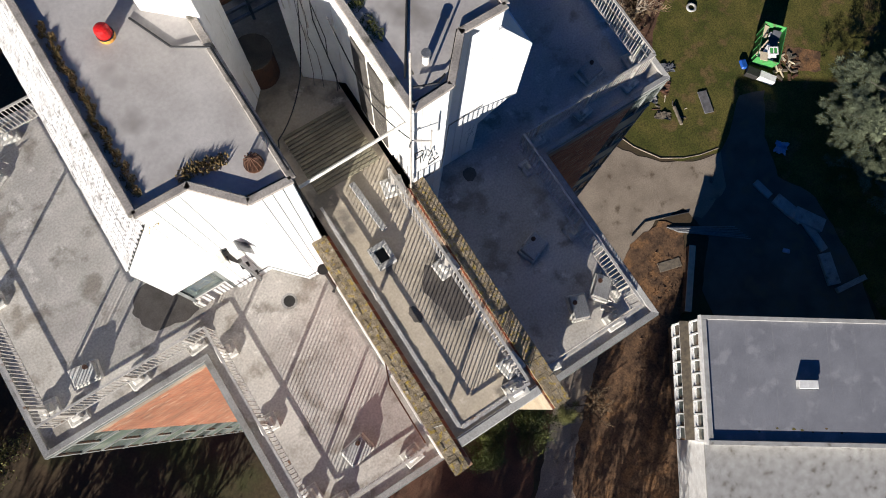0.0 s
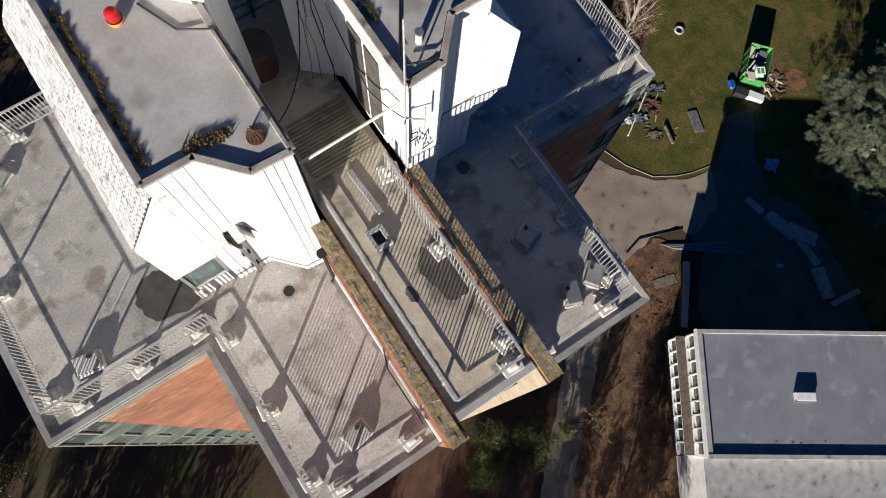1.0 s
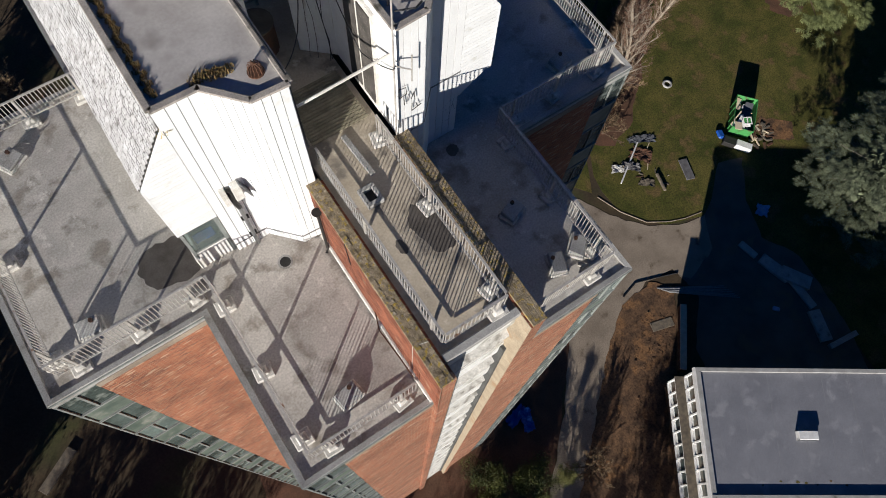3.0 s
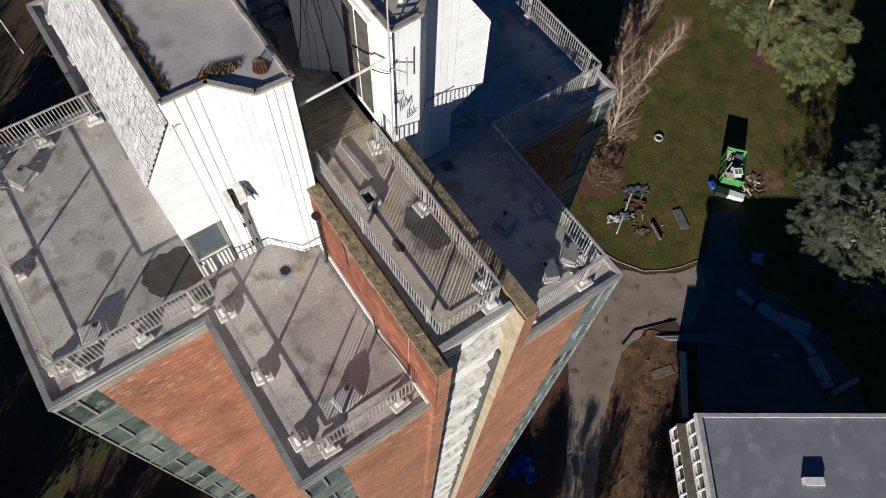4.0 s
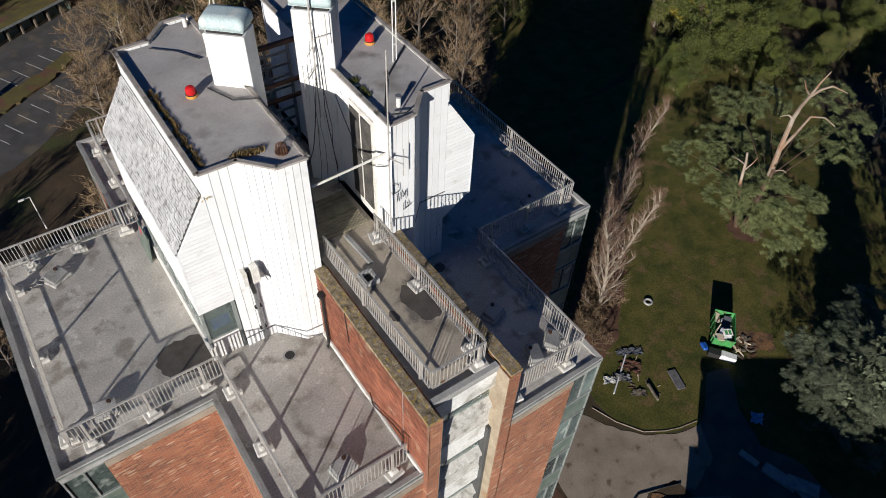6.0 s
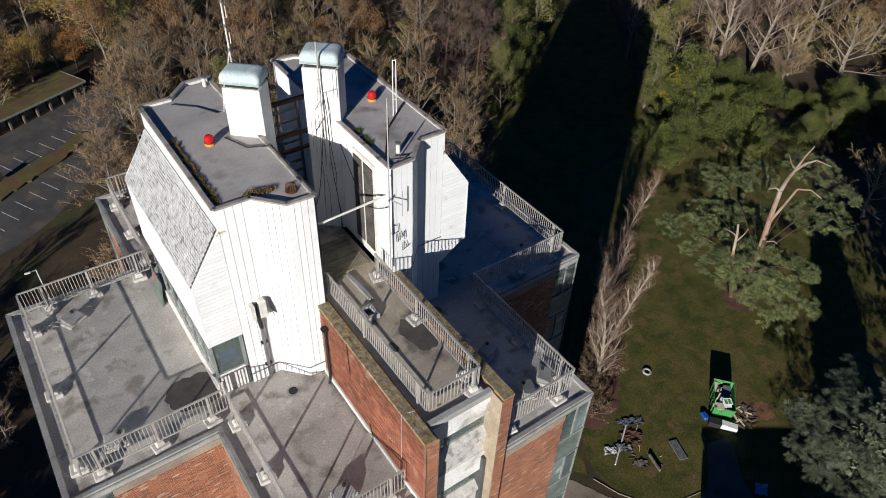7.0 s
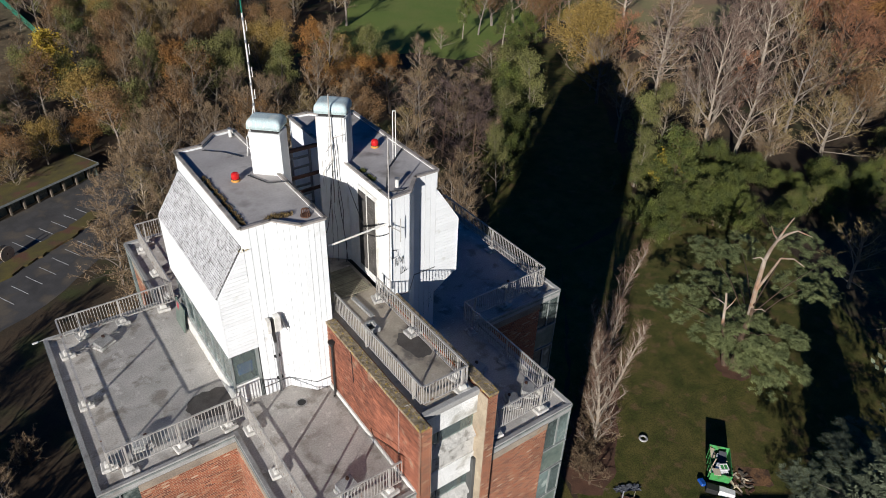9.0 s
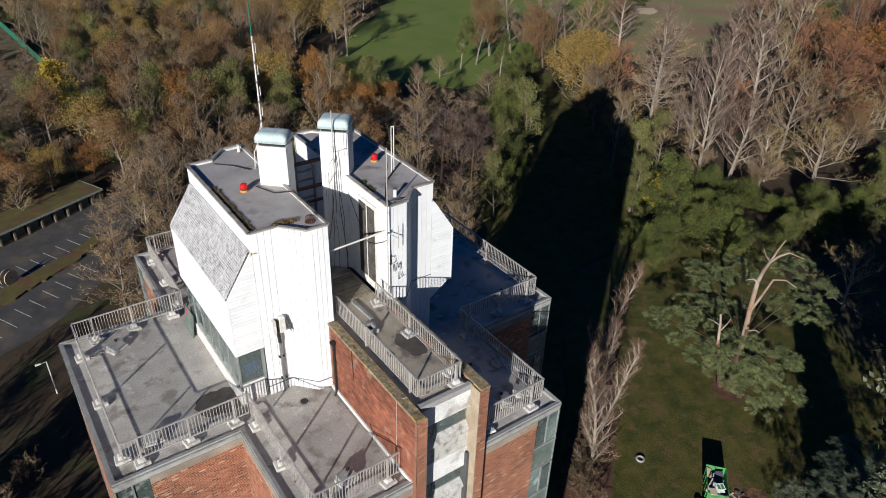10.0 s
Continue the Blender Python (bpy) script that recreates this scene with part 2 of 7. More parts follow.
M["cream"] = mat("cream_render", (0.42, 0.345, 0.245), (0.30, 0.24, 0.17), 2, 0.85, 0.1, 20, c=(0.33, 0.22, 0.13), c_at=0.62, c_scale=1.5)
M["slab"] = mat("dark_slab", (0.15, 0.145, 0.145), (0.09, 0.085, 0.085), 2, 0.9, 0.3)
M["asphalt"] = mat("asphalt", (0.085, 0.08, 0.075), (0.055, 0.052, 0.05), 0.5, 0.95, 0.3, 20, c=(0.12, 0.10, 0.075), c_at=0.6, c_scale=0.25)
# Darker than the sunlit drive: the colour deepens the annexe's shade.
M["yard"] = mat("shade_deepened_tarmac", (0.145, 0.122, 0.098), (0.095, 0.08, 0.065), 0.5, 0.95, 0.4, 12, c=(0.15, 0.115, 0.08), c_at=0.6, c_scale=0.6, grain=0.7)
M["path"] = mat("sandy_drive", (0.30, 0.245, 0.185), (0.20, 0.16, 0.12), 0.45, 0.95, 0.5, 9, c=(0.115, 0.085, 0.058), c_at=0.66, c_scale=0.9, grain=0.9)
M["soil"] = mat("bare_soil", (0.15, 0.085, 0.045), (0.06, 0.036, 0.022), 1.0, 0.95, 0.9, 6, c=(0.19, 0.10, 0.045), c_at=0.57, c_scale=0.7, grain=2.0)
M["grass"] = mat("lawn_grass", (0.044, 0.051, 0.007), (0.104, 0.089, 0.02), 0.45, 0.95, 0.9, 7, c=(0.12, 0.082, 0.03), c_at=0.61, c_scale=0.6, grain=2.2)
M["fairway"] = mat("fairway_grass", (0.12, 0.175, 0.03), (0.16, 0.19, 0.042), 0.08, 0.95, 0.3, 3)
M["litter"] = mat("leaf_litter", (0.075, 0.05, 0.028), (0.045, 0.034, 0.02), 0.3, 0.95, 0.6, 5, c=(0.05, 0.055, 0.018), c_at=0.58, c_scale=0.12)
M["scrub"] = mat("scrub", (0.15, 0.11, 0.06), (0.09, 0.065, 0.035), 0.4, 0.95, 0.8, 4, c=(0.2, 0.15, 0.08), c_at=0.6, c_scale=0.6)
M["redlitter"] = mat("red_litter", (0.13, 0.065, 0.04), (0.08, 0.045, 0.028), 0.8, 0.95, 0.6, 8)
M["rough"] = mat("rough_grass", (0.29, 0.235, 0.11), (0.21, 0.20, 0.085), 0.06, 0.95, 0.3, 3, c=(0.26, 0.17, 0.10), c_at=0.55, c_scale=0.04)
M["sand"] = mat("bunker_sand", (0.6, 0.48, 0.33), (0.48, 0.38, 0.26), 0.3, 0.95, 0.2)
M["paint"] = mat("line_paint", (0.6, 0.6, 0.57), (0.4, 0.4, 0.38), 3, 0.8)
M["annex_roof"] = mat("annexe_felt", (0.22, 0.222, 0.24), (0.175, 0.177, 0.195), 0.5, 0.85, 0.1, 20, c=(0.26, 0.26, 0.275), c_at=0.62, c_scale=0.8)
M["annex_lap"] = mat("annexe_lap", (0.25, 0.25, 0.265), (0.2, 0.2, 0.215), 1, 0.85)
M["annex_white"] = mat("annexe_white", (0.78, 0.77, 0.74), (0.62, 0.6, 0.57), 2, 0.6)
M["mossroof"] = mat("mossy_felt", (0.135, 0.11, 0.03), (0.085, 0.07, 0.03), 0.5, 0.95, 0.4, 8, c=(0.13, 0.065, 0.04), c_at=0.6, c_scale=0.3)
BARK = {
    "pale": mat("pale_bark", (0.33, 0.275, 0.21), (0.19, 0.155, 0.12), 1.5, 0.95, 0.3, 20, per_object=0.4),
    "grey": mat("grey_bark", (0.22, 0.185, 0.15), (0.13, 0.11, 0.09), 1.5, 0.95, 0.3, 20, per_object=0.3),
    "brown": mat("brown_bark", (0.12, 0.078, 0.05), (0.07, 0.045, 0.03), 1.5, 0.95, 0.3, 20, per_object=0.3),
    "twig": mat("twigs", (0.215, 0.15, 0.085), (0.125, 0.085, 0.05), 0.6, 0.95, 0.0, 4, per_object=0.4, island=0.5),
    "redtwig": mat("red_twigs", (0.27, 0.125, 0.062), (0.165, 0.078, 0.042), 0.6, 0.95, 0.0, 4, per_object=0.35, island=0.5),
    "mauve": mat("mauve_twigs", (0.20, 0.135, 0.10), (0.125, 0.083, 0.062), 0.6, 0.95, 0.0, 4, per_object=0.35, island=0.5),
    "ochre": mat("ochre_twigs", (0.27, 0.195, 0.085), (0.17, 0.125, 0.055), 0.6, 0.95, 0.0, 4, per_object=0.35, island=0.5),
    "tan": mat("tan_twigs", (0.275, 0.19, 0.105), (0.175, 0.12, 0.068), 0.6, 0.95, 0.0, 4, per_object=0.35, island=0.5),
    # Dark twig colour stands in for the shade these trees lie in.
    "alder": mat("shade_toned_twigs", (0.115, 0.078, 0.066), (0.07, 0.05, 0.044), 0.6, 0.95, 0.0, 4, per_object=0.3, island=0.5),
    "haze": mat("haze_twigs", (0.215, 0.13, 0.085), (0.13, 0.076, 0.052), 0.6, 0.95, 0.0, 4, per_object=0.2, island=0.5),
    "dead": mat("dead_wood", (0.35, 0.29, 0.225), (0.20, 0.14, 0.095), 0.6, 0.9, 0.4, 12, c=(0.26, 0.15, 0.09), c_at=0.56, c_scale=0.5),
}
LEAF = {
    "orange": mat("orange_leaves", (0.27, 0.125, 0.028), (0.15, 0.075, 0.022), 0.5, 0.8, 0.0, 4, per_object=0.4, island=0.7),
    "brown": mat("brown_leaves", (0.225, 0.125, 0.05), (0.13, 0.076, 0.034), 0.5, 0.8, 0.0, 4, per_object=0.4, island=0.7),
    "olive": mat("olive_leaves", (0.16, 0.15, 0.045), (0.085, 0.088, 0.028), 0.5, 0.8, 0.0, 4, per_object=0.4, island=0.7),
    "green": mat("evergreen_leaves", (0.105, 0.115, 0.022), (0.035, 0.048, 0.012), 0.5, 0.6, 0.0, 4, per_object=0.5, island=0.8),
    "yellow": mat("yellow_leaves", (0.5, 0.36, 0.04), (0.36, 0.25, 0.03), 0.5, 0.8, 0.0, 4, per_object=0.2, island=0.6),
    "gold": mat("golden_oak_leaves", (0.29, 0.19, 0.045), (0.17, 0.115, 0.034), 0.5, 0.8, 0.0, 4, per_object=0.3, island=0.7),
    "cedar": mat("cedar_needles", (0.225, 0.25, 0.095), (0.115, 0.135, 0.052), 0.6, 0.8, 0.0, 5, island=0.6),
    "blue": mat("blue_needles", (0.16, 0.178, 0.105), (0.07, 0.084, 0.052), 0.6, 0.8, 0.0, 5, island=0.7),
}


# ---- building helpers ----
def part(name, bm, material, parent=None, label=""):
    """One mesh object from a bmesh (or a mesh), under a thing or a part."""
    me = bm
    if isinstance(bm, bmesh.types.BMesh):
        me = bpy.data.meshes.new(name)
        bm.to_mesh(me)
        bm.free()
        me.materials.append(material)
    ob = new(name, me)
    if parent is not None:
        ob.parent = parent
    if label:
        ob["label"] = label
    return ob


def thing(name, label, category, group="", kind="", at=None):
    ob = new(name)
    if at is not None:
        ob.matrix_basis = at
    return tagged(ob, label, category, group, kind)


def box(bm, lo, hi, m=None, bevel=0.0):
    """A box between two corners, turned by m, its edges rounded by bevel."""
    vs = [bm.verts.new((x, y, z)) for x in (lo[0], hi[0]) for y in (lo[1], hi[1]) for z in (lo[2], hi[2])]
    fs = [bm.faces.new([vs[i] for i in q]) for q in ((0, 1, 3, 2), (4, 6, 7, 5), (0, 4, 5, 1), (2, 3, 7, 6), (0, 2, 6, 4), (1, 5, 7, 3))]
    if bevel:
        es = list({e for f in fs for e in f.edges})
        r = bmesh.ops.bevel(bm, geom=es, offset=bevel, segments=1, affect="EDGES")
        vs = list({v for f in r["faces"] for v in f.verts})
    if m is not None:
        bmesh.ops.transform(bm, matrix=m, verts=list({v for v in vs if v.is_valid}))
    return bm


def prism(bm, poly, z0, z1):
    """An upright prism over a plan polygon."""
    lo = [bm.verts.new((x, y, z0)) for x, y in poly]
    hi = [bm.verts.new((x, y, z1)) for x, y in poly]
    n = len(poly)
    fs = [bm.faces.new(hi), bm.faces.new(lo[::-1])]
    for i in range(n):
        fs.append(bm.faces.new((lo[i], lo[(i + 1) % n], hi[(i + 1) % n], hi[i])))
    bmesh.ops.recalc_face_normals(bm, faces=fs)
    return bm


def tube(bm, pts, r, n=6, r1=None):
    """A round bar through points, from radius r to r1."""
    pts = [Vector(p) for p in pts]
    r1 = r if r1 is None else r1
    rings = []
    for i, p in enumerate(pts):
        d = (pts[min(i + 1, len(pts) - 1)] - pts[max(i - 1, 0)]).normalized()
        a = d.cross(Vector((0, 0, 1)) if abs(d.z) < 0.9 else Vector((1, 0, 0))).normalized()
        b = d.cross(a)
        q = r + (r1 - r) * i / max(1, len(pts) - 1)
        rings.append([bm.verts.new(p + q * (math.cos(2 * math.pi * k / n) * a + math.sin(2 * math.pi * k / n) * b)) for k in range(n)])
    fs = []
    for s, e in zip(rings, rings[1:]):
        for k in range(n):
            fs.append(bm.faces.new((s[k], s[(k + 1) % n], e[(k + 1) % n], e[k])))
    fs.append(bm.faces.new(rings[0][::-1]))
    fs.append(bm.faces.new(rings[-1]))
    bmesh.ops.recalc_face_normals(bm, faces=fs)
    return bm


def blank():
    return bmesh.new()


def sheet(name, poly, z, material, thick=0.05, label="", kind="structure", category="ground"):
    """A thin slab of ground over a plan polygon."""
    ob = part(name, prism(blank(), poly, z - thick, z), material)
    return tagged(ob, label, category, kind=kind)


def spot(x, y):
    """A place on the plan of the grounds, in the axes of the block."""
    d = 1 - 0.0005126 * x - 0.0004407 * y
    return (0.97744 * x + 0.00975 * y + 0.684) / d, (0.97808 * y - 0.00676 * x - 0.185) / d


def ragged(poly, step=1.2, amount=0.35, seed=1):
    """A polygon on the plan of the grounds with an uneven outline."""
    rnd, out = random.Random(seed), []
    for (x0, y0), (x1, y1) in zip(poly, poly[1:] + poly[:1]):
        n = max(1, int(math.hypot(x1 - x0, y1 - y0) / step))
        for i in range(n):
            out.append((x0 + (x1 - x0) * i / n + rnd.uniform(-amount, amount), y0 + (y1 - y0) * i / n + rnd.uniform(-amount, amount)))
    return [spot(x, y) for x, y in out]


def joined(name, boxes, material, parent=None):
    """Many boxes (centre, half sizes, three axes) as one mesh."""
    sign = np.array([(x, y, z) for x in (-1, 1) for y in (-1, 1) for z in (-1, 1)], float)
    quads = ((0, 1, 3, 2), (4, 6, 7, 5), (0, 4, 5, 1), (2, 3, 7, 6), (0, 2, 6, 4), (1, 5, 7, 3))
    vs, fs = [], []
    for c, h, axes in boxes:
        base = len(vs)
        vs.extend((np.array(c) + (sign * h) @ np.array(axes)).tolist())
        fs.extend([tuple(base + i for i in q) for q in quads])
    me = bpy.data.meshes.new(name)
    me.from_pydata(vs, [], fs)
    me.materials.append(material)
    return part(name, me, material, parent)


# ---- ground ----
G = 0.9
tagged(part("ground", prism(blank(), [(-2500, -2500), (2500, -2500), (2500, 2500), (-2500, 2500)], G - 1, G - 0.02), M["litter"]), "woodland floor of brown leaf litter and moss", "ground", kind="structure")
sheet("lawn", ragged([(29.5, 4.5), (31, 0.3), (33, -1.6), (36.5, -2.9), (40.2, -8.1), (42.6, -11.8), (41.3, -20.1), (40, -34), (80, -34), (84, 6), (92, 22), (98, 36), (76, 45), (60, 44), (44, 24), (34, 15)], 2, 0.3, 2), G, M["grass"], 0.1, "mossy dull green lawn with bare patches", category="lawn")
sheet("road", ragged([(24.0, 9), (27.2, 5.4), (28.8, 2.4), (31.4, -0.9), (35.0, -2.7), (37.2, -3.0), (35.4, -6.4), (31.4, -7.6), (30.5, -5.9), (27.5, -5.4), (24.4, -6.2), (20.6, -9.6), (15.6, -14.2), (10.4, -18.8), (5, -26), (0, -32), (-6, -30), (2, -22), (8.5, -15.5), (13, -11.2), (17.5, -6), (20.5, -1.5), (21.5, 4)], 0.8, 0.12, 3), G + 0.008, M["path"], 0.1, "sandy worn asphalt drive round the lawn", category="road")
sheet("tarmac_yard", ragged([(36.6, -3.2), (38.4, -2.5), (42.4, 0.9), (44.9, -0.1), (42.0, -4.1), (40.6, -8.1), (42.6, -11.8), (41.6, -20.1), (39.5, -26), (26, -20), (27.4, -13.4), (31, -9.6), (30.8, -6.6)], 0.8, 0.12, 19), G + 0.004, M["yard"], 0.1, "tarmac yard beside the annexe, shade deepened in its colour", category="road")
sheet("cedar_litter", ragged([(60.6, 12.6), (61.6, 10.8), (63.8, 10.6), (65.4, 12.4), (65.0, 14.8), (62.6, 15.4), (61.0, 14.6)], 0.6, 0.35, 18), G + 0.005, M["redlitter"], 0.1, "reddish needle litter round the foot of the cedar", category="leaf litter")
sheet("soil_bank", ragged([(24.0, -5.9), (27.8, -5.7), (29.4, -7.2), (28, -9.5), (24.2, -14.2), (17, -24.6), (9, -34), (1, -30), (8.2, -19.6), (13.6, -14.6), (19.2, -9.6)], 0.5, 0.16, 4), G + 0.03, M["soil"], 0.2, "churned brown soil with netting beside the drive", category="soil")
sheet("shaded_grass", ragged([(16, 8), (30, 30), (60, 62), (78, 104), (96, 120), (112, 126), (130, 116), (106, 80), (82, 48), (60, 44), (44, 25), (33.5, 15.2), (29, 5.6), (24, 9)], 2, 0.4, 12), G - 0.006, M["grass"], 0.1, "dull green grass in the shade of the block", category="grass")
sheet("foot_litter", ragged([(13, 6), (20.2, 2.5), (20.2, -1.6), (17.2, -6.2), (12.8, -11.4), (8.2, -15.6), (1, -22), (-16, -14), (-12, 6)], 1.5, 0.4, 13), G - 0.008, M["redlitter"], 0.1, "reddish leaf litter round the foot of the block", category="leaf litter")
sheet("fairway", ragged([(60, 146), (82, 163), (97, 182), (125, 205), (190, 240), (300, 260), (420, 190), (300, 130), (238, 140), (196, 160), (160, 136), (114, 128), (97, 122), (88, 132)], 6, 1.5, 5), G, M["fairway"], 0.1, "mown green golf fairway beyond the trees", category="grass")
sheet("rough_grass", ragged([(144, 118), (176, 104), (240, 132), (300, 128), (302, 150), (240, 146), (196, 166), (165, 142)], 5, 1.5, 15), G + 0.004, M["rough"], 0.1, "tan rough grass beside the fairway", category="grass")
sheet("bunker", ragged([(191, 149), (194, 144.5), (200, 146), (202, 150), (197, 152.5)], 1.5, 0.5, 16), G + 0.02, M["sand"], 0.1, "pale sand bunker in the rough grass", category="bunker")
sheet("car_park", ragged([(-46, 62), (-10, 76), (2, 86.5), (8, 97), (14, 108), (9, 113), (-14, 102.5), (-48, 86)], 3, 0.25, 6), G, M["asphalt"], 0.1, "grey tarmac car park with white bay lines", category="car park")
sheet("scrub_ground", ragged([(-60, 140), (4, 152), (10.5, 178), (3, 262), (-60, 262)], 6, 2, 7), G, M["scrub"], 0.1, "rough tan bracken and scrub", category="scrub")
sheet("hedge_bank", ragged([(-15.6, 84.8), (-3.4, 91.6), (2.5, 96.5), (1, 98), (-4.4, 94.4), (-16, 89.2)], 0.8, 0.25, 8), G + 0.35, M["mossroof"], 0.5, "low ivy-green bank between two rows of bays", category="verge")
for row, (x0, y0) in enumerate(((-11.8, 95.7), (-13.7, 83.5))):
    for i in range(-2, 6):
        a = Vector((*spot(x0 + 2.13 * i, y0 + (1.02 if row == 0 else 1.4) * i), G + 0.004))
        d = Vector((1.75, -3.5, 0)).normalized()
        bm = box(blank(), (0, -0.05, -0.02), (3.9, 0.05, 0.004), Matrix.Translation(a) @ Matrix.Rotation(math.atan2(d.y, d.x), 4, "Z"))
        tagged(part("bay_line", bm, M["paint"]), "worn white painted parking bay line", "road marking", "parking bay lines", "structure")
kerb_pts = [(29.0, 4.6), (30.0, 2.0), (31.6, -0.4), (33.6, -1.6), (35.2, -2.2), (37.2, -2.6)]
kerb_pts = [spot(x, y) for x, y in kerb_pts]
for a, b in zip(kerb_pts, kerb_pts[1:]):
    d = Vector((b[0] - a[0], b[1] - a[1], 0))
    bm = box(blank(), (0, -0.045, -0.1), (d.length, 0.045, 0.06), Matrix.Translation((a[0], a[1], G)) @ Matrix.Rotation(math.atan2(d.y, d.x), 4, "Z"), 0.02)
    tagged(part("lawn_kerb", bm, M["path"]), "pale stone kerb edging the lawn", "kerb", "lawn kerbs", "structure")

# ---- tower block ----
XO, XI, XC, YI, YO = 9.45, 5.18, 1.40, 4.23, 9.40      # wing, front wing, stair core, wing front, end front
TOP, FLOOR, STOREY = 47.68, 47.56, 2.76
CORE_TOP, CORE_FLOOR = 50.55, 50.4
ROOF = 54.56

WIN = 1.12       # width of the glazed corners
# solid mass of the wings, brick on every face between the glazed corners
def block_wall(name, x0, x1, y0, y1, z0, z1, material, label):
    return tagged(part(name, box(blank(), (x0, y0, z0), (x1, y1, z1)), material), label, "wall", kind="structure")


for sx, side in ((-1, "west"), (1, "east")):
    a, b = sorted((sx * (XI - 0.02), sx * (XO - 0.12)))
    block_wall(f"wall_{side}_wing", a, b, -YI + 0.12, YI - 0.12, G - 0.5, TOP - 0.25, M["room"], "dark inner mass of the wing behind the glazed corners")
    a, b = sorted((sx * (XI + 0.001), sx * (XO - WIN)))
    block_wall(f"wall_{side}_wing_front", a, b, -YI, -YI + 0.13, G - 0.5, TOP - 0.33, M["brick"], "orange-red brick end wall")
    block_wall(f"wall_{side}_wing_back", a, b, YI - 0.13, YI, G - 0.5, TOP - 0.33, M["brick"], "orange-red brick end wall")
    a, b = sorted((sx * (XO - 0.13), sx * XO))
    block_wall(f"wall_{side}_wing_side", a, b, -YI + WIN, YI - WIN, G - 0.5, TOP - 0.33, M["brick"], "orange-red brick side wall")
    for sy, end in ((-1, "south"), (1, "north")):
        a, b = sorted((sx * 0.9, sx * (XI - 0.12)))
        c, d = sorted((sy * (YI - 0.2), sy * (YO - 0.12)))
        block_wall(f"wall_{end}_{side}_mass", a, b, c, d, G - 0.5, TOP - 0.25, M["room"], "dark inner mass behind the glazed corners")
        a, b = sorted((sx * (XI - 0.13), sx * XI))
        c, d = sorted((sy * YI, sy * (YO - WIN)))
        block_wall(f"wall_{end}_{side}_flank", a, b, c, d, G - 0.5, TOP - 0.33, M["brick"], "orange-red brick flank wall")
        a, b = sorted((sx * (XC + 0.001), sx * (XI - WIN)))
        c, d = sorted((sy * (YO - 0.13), sy * YO))
        block_wall(f"wall_{end}_{side}_front", a, b, c, d, G - 0.5, TOP - 0.33, M["brick"], "orange-red brick front wall")
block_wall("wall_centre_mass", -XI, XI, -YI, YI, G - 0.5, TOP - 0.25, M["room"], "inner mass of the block")

